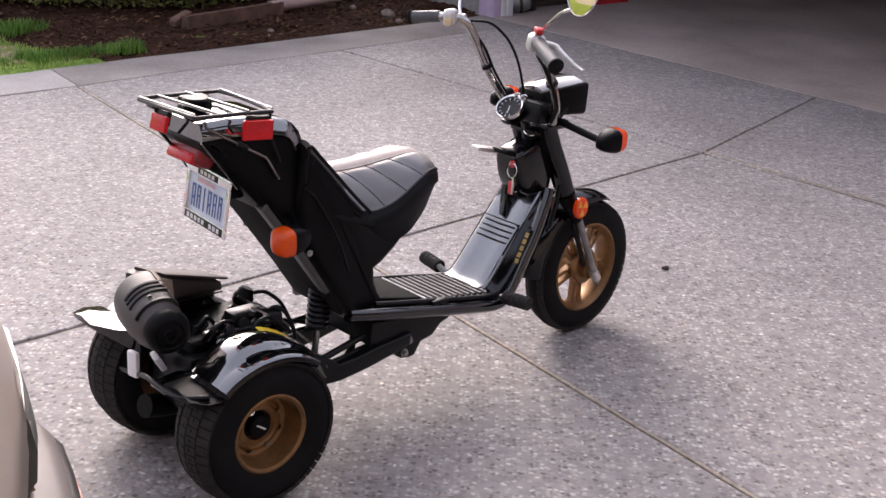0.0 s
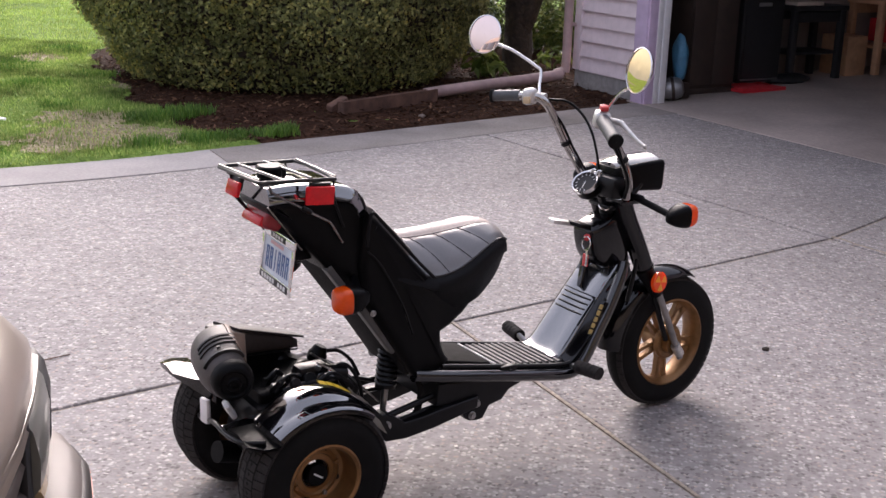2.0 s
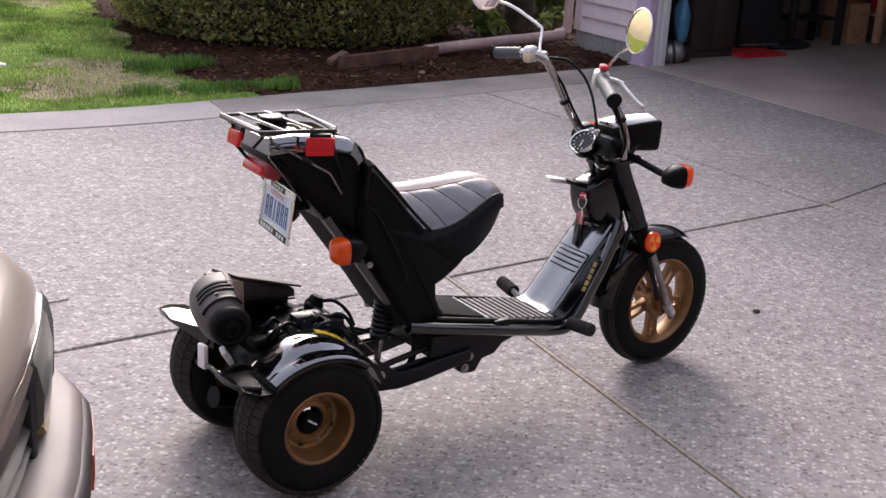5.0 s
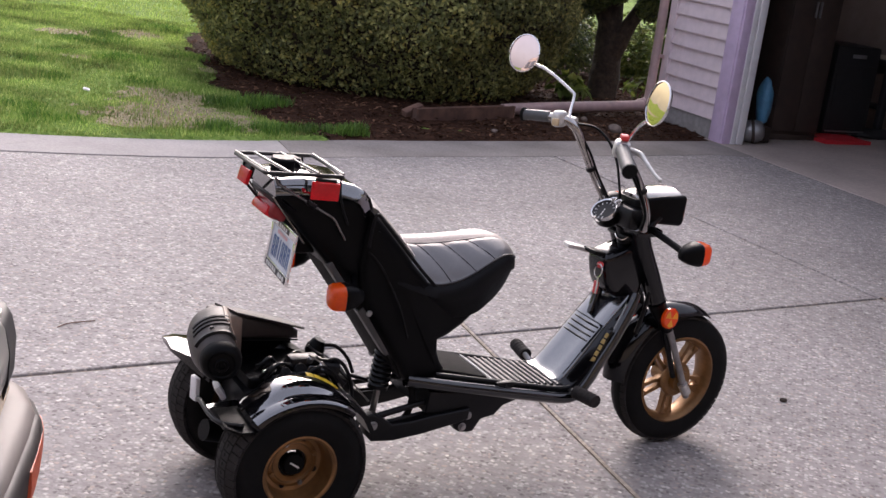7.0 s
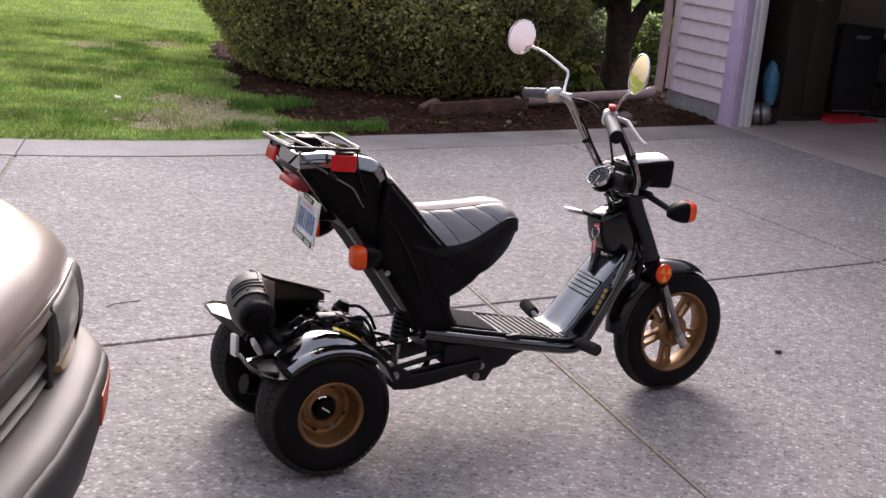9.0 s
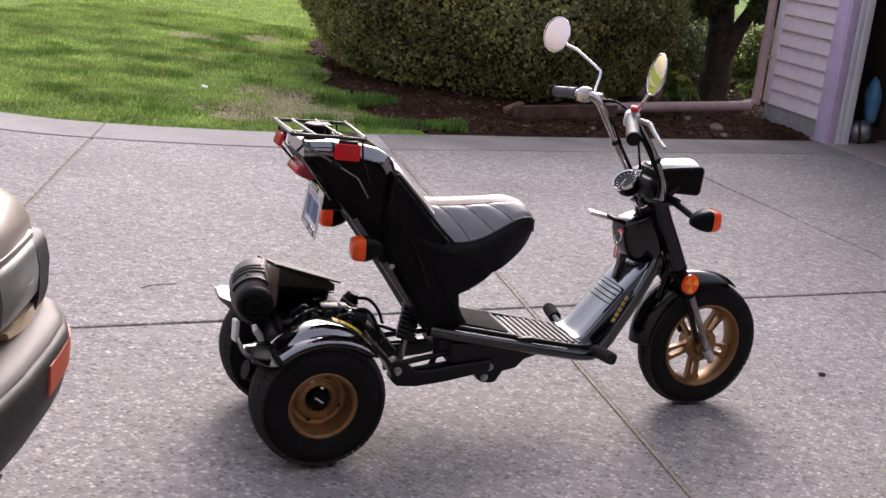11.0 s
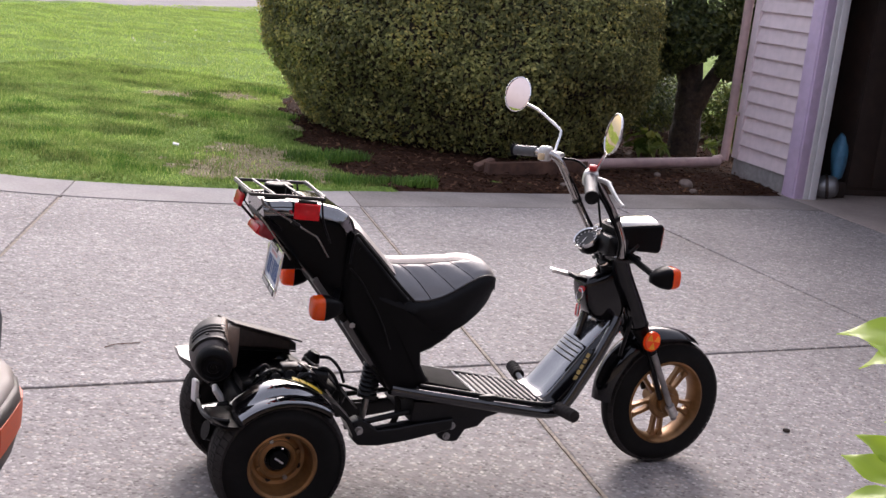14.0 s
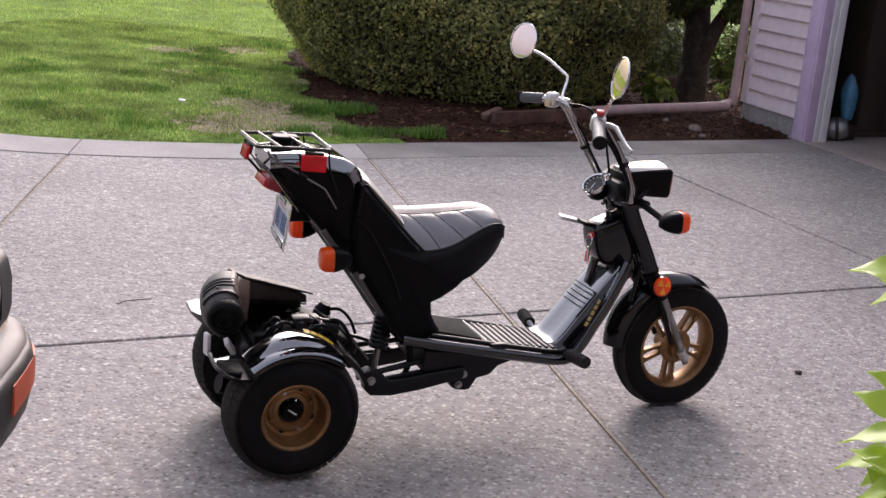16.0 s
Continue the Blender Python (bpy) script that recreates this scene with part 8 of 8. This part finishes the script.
rgl = random.Random(12)
LEAVES = []
for st in STEMS:
    path = smooth_path(st, 6)
    for i in range(6, len(path)):
        if path[i].z < 0.45:
            continue
        for k in range(2):
            LEAVES.append((path[i], rgl))
for p, _ in LEAVES:
    a = rgl.uniform(0, 6.283)
    if rgl.random() < 0.7:
        a = math.pi + rgl.uniform(-0.7, 0.7)
    d = (math.cos(a), math.sin(a), rgl.uniform(-0.35, 0.55))
    L = rgl.uniform(0.065, 0.115)
    if p.x + d[0] * L < -0.055:
        continue
    part("leaf", broad_leaf(p, d, L, L * rgl.uniform(0.36, 0.48), rgl.uniform(0.1, 0.5), rgl.uniform(0.0, 0.35), (rgl.uniform(-0.4, 0.4), rgl.uniform(-0.6, 0.2), 1)), "laurel", plant, smooth=180)
# the outermost leaves of the side that leans over the driveway
for tx, tz, L, dx, dz in ((-0.150, 1.095, 0.095, -1, 0.10), (-0.128, 1.040, 0.085, -0.8, -0.5), (-0.125, 0.962, 0.080, -1, 0.25), (-0.132, 0.912, 0.092, -1, -0.1), (-0.138, 0.868, 0.095, -1, -0.25), (-0.105, 0.835, 0.085, -0.7, -0.6),
                          (-0.110, 0.985, 0.07, -0.8, 0.5), (-0.100, 1.075, 0.08, -0.9, -0.3), (-0.100, 0.895, 0.08, -0.9, 0.3), (-0.118, 0.885, 0.075, -0.9, 0.2),
                          (-0.112, 0.850, 0.08, -0.9, -0.3), (-0.095, 0.945, 0.07, -0.7, -0.4), (-0.120, 1.070, 0.07, -0.9, 0.35), (-0.090, 1.010, 0.07, -0.8, 0.1), (-0.095, 0.870, 0.075, -0.6, 0.6), (-0.085, 0.815, 0.08, -0.8, -0.4)):
    d = Vector((dx, rgl.uniform(-0.25, 0.25), dz)).normalized()
    part("leaf", broad_leaf(Vector((tx - 0.014, rgl.uniform(-0.03, 0.04), tz)) - d * L * 0.9, d, L * 0.9, L * rgl.uniform(0.40, 0.50), rgl.uniform(0.1, 0.4), rgl.uniform(0.05, 0.3), (rgl.uniform(-0.3, 0.3), rgl.uniform(-0.6, -0.1), 1)), "laurel", plant, smooth=180)
# a dark pebble lying on the driveway
pebble = thing("pebble", "small dark pebble lying on the driveway", "stone", Matrix.Translation((0.719, 3.772, 0)))
bm = bmesh.new()
bmesh.ops.create_icosphere(bm, subdivisions=2, radius=1.0)
for v in bm.verts:
    v.co = Vector((v.co.x * 0.013, v.co.y * 0.010, max(0.0, v.co.z * 0.008 + 0.005))) * (1 + 0.2 * noise.noise(v.co * 2))
part("pebble_body", bm, "bark", pebble)
# a thin dry twig on the driveway
twig_ = thing("twig", "thin dry brown twig lying on the driveway", "twig")
part("stick", tube(bmesh.new(), [(-1.488, 3.003, 0.004), (-1.483, 3.046, 0.004), (-1.463, 3.077, 0.004), (-1.428, 3.120, 0.004)], 0.002, 6, 4), "wood", twig_)
# a scrap of litter on the lawn
scrap = thing("paper_scrap", "small pale scrap of litter on the lawn", "litter", Matrix.Translation((-3.64, 6.52, 0.05)))
part("scrap", box(bmesh.new(), (0, 0, 0), (0.042, 0.03, 0.010), 0.004, pose(0, 0, 0, 15, 10, 30)), "white", scrap)
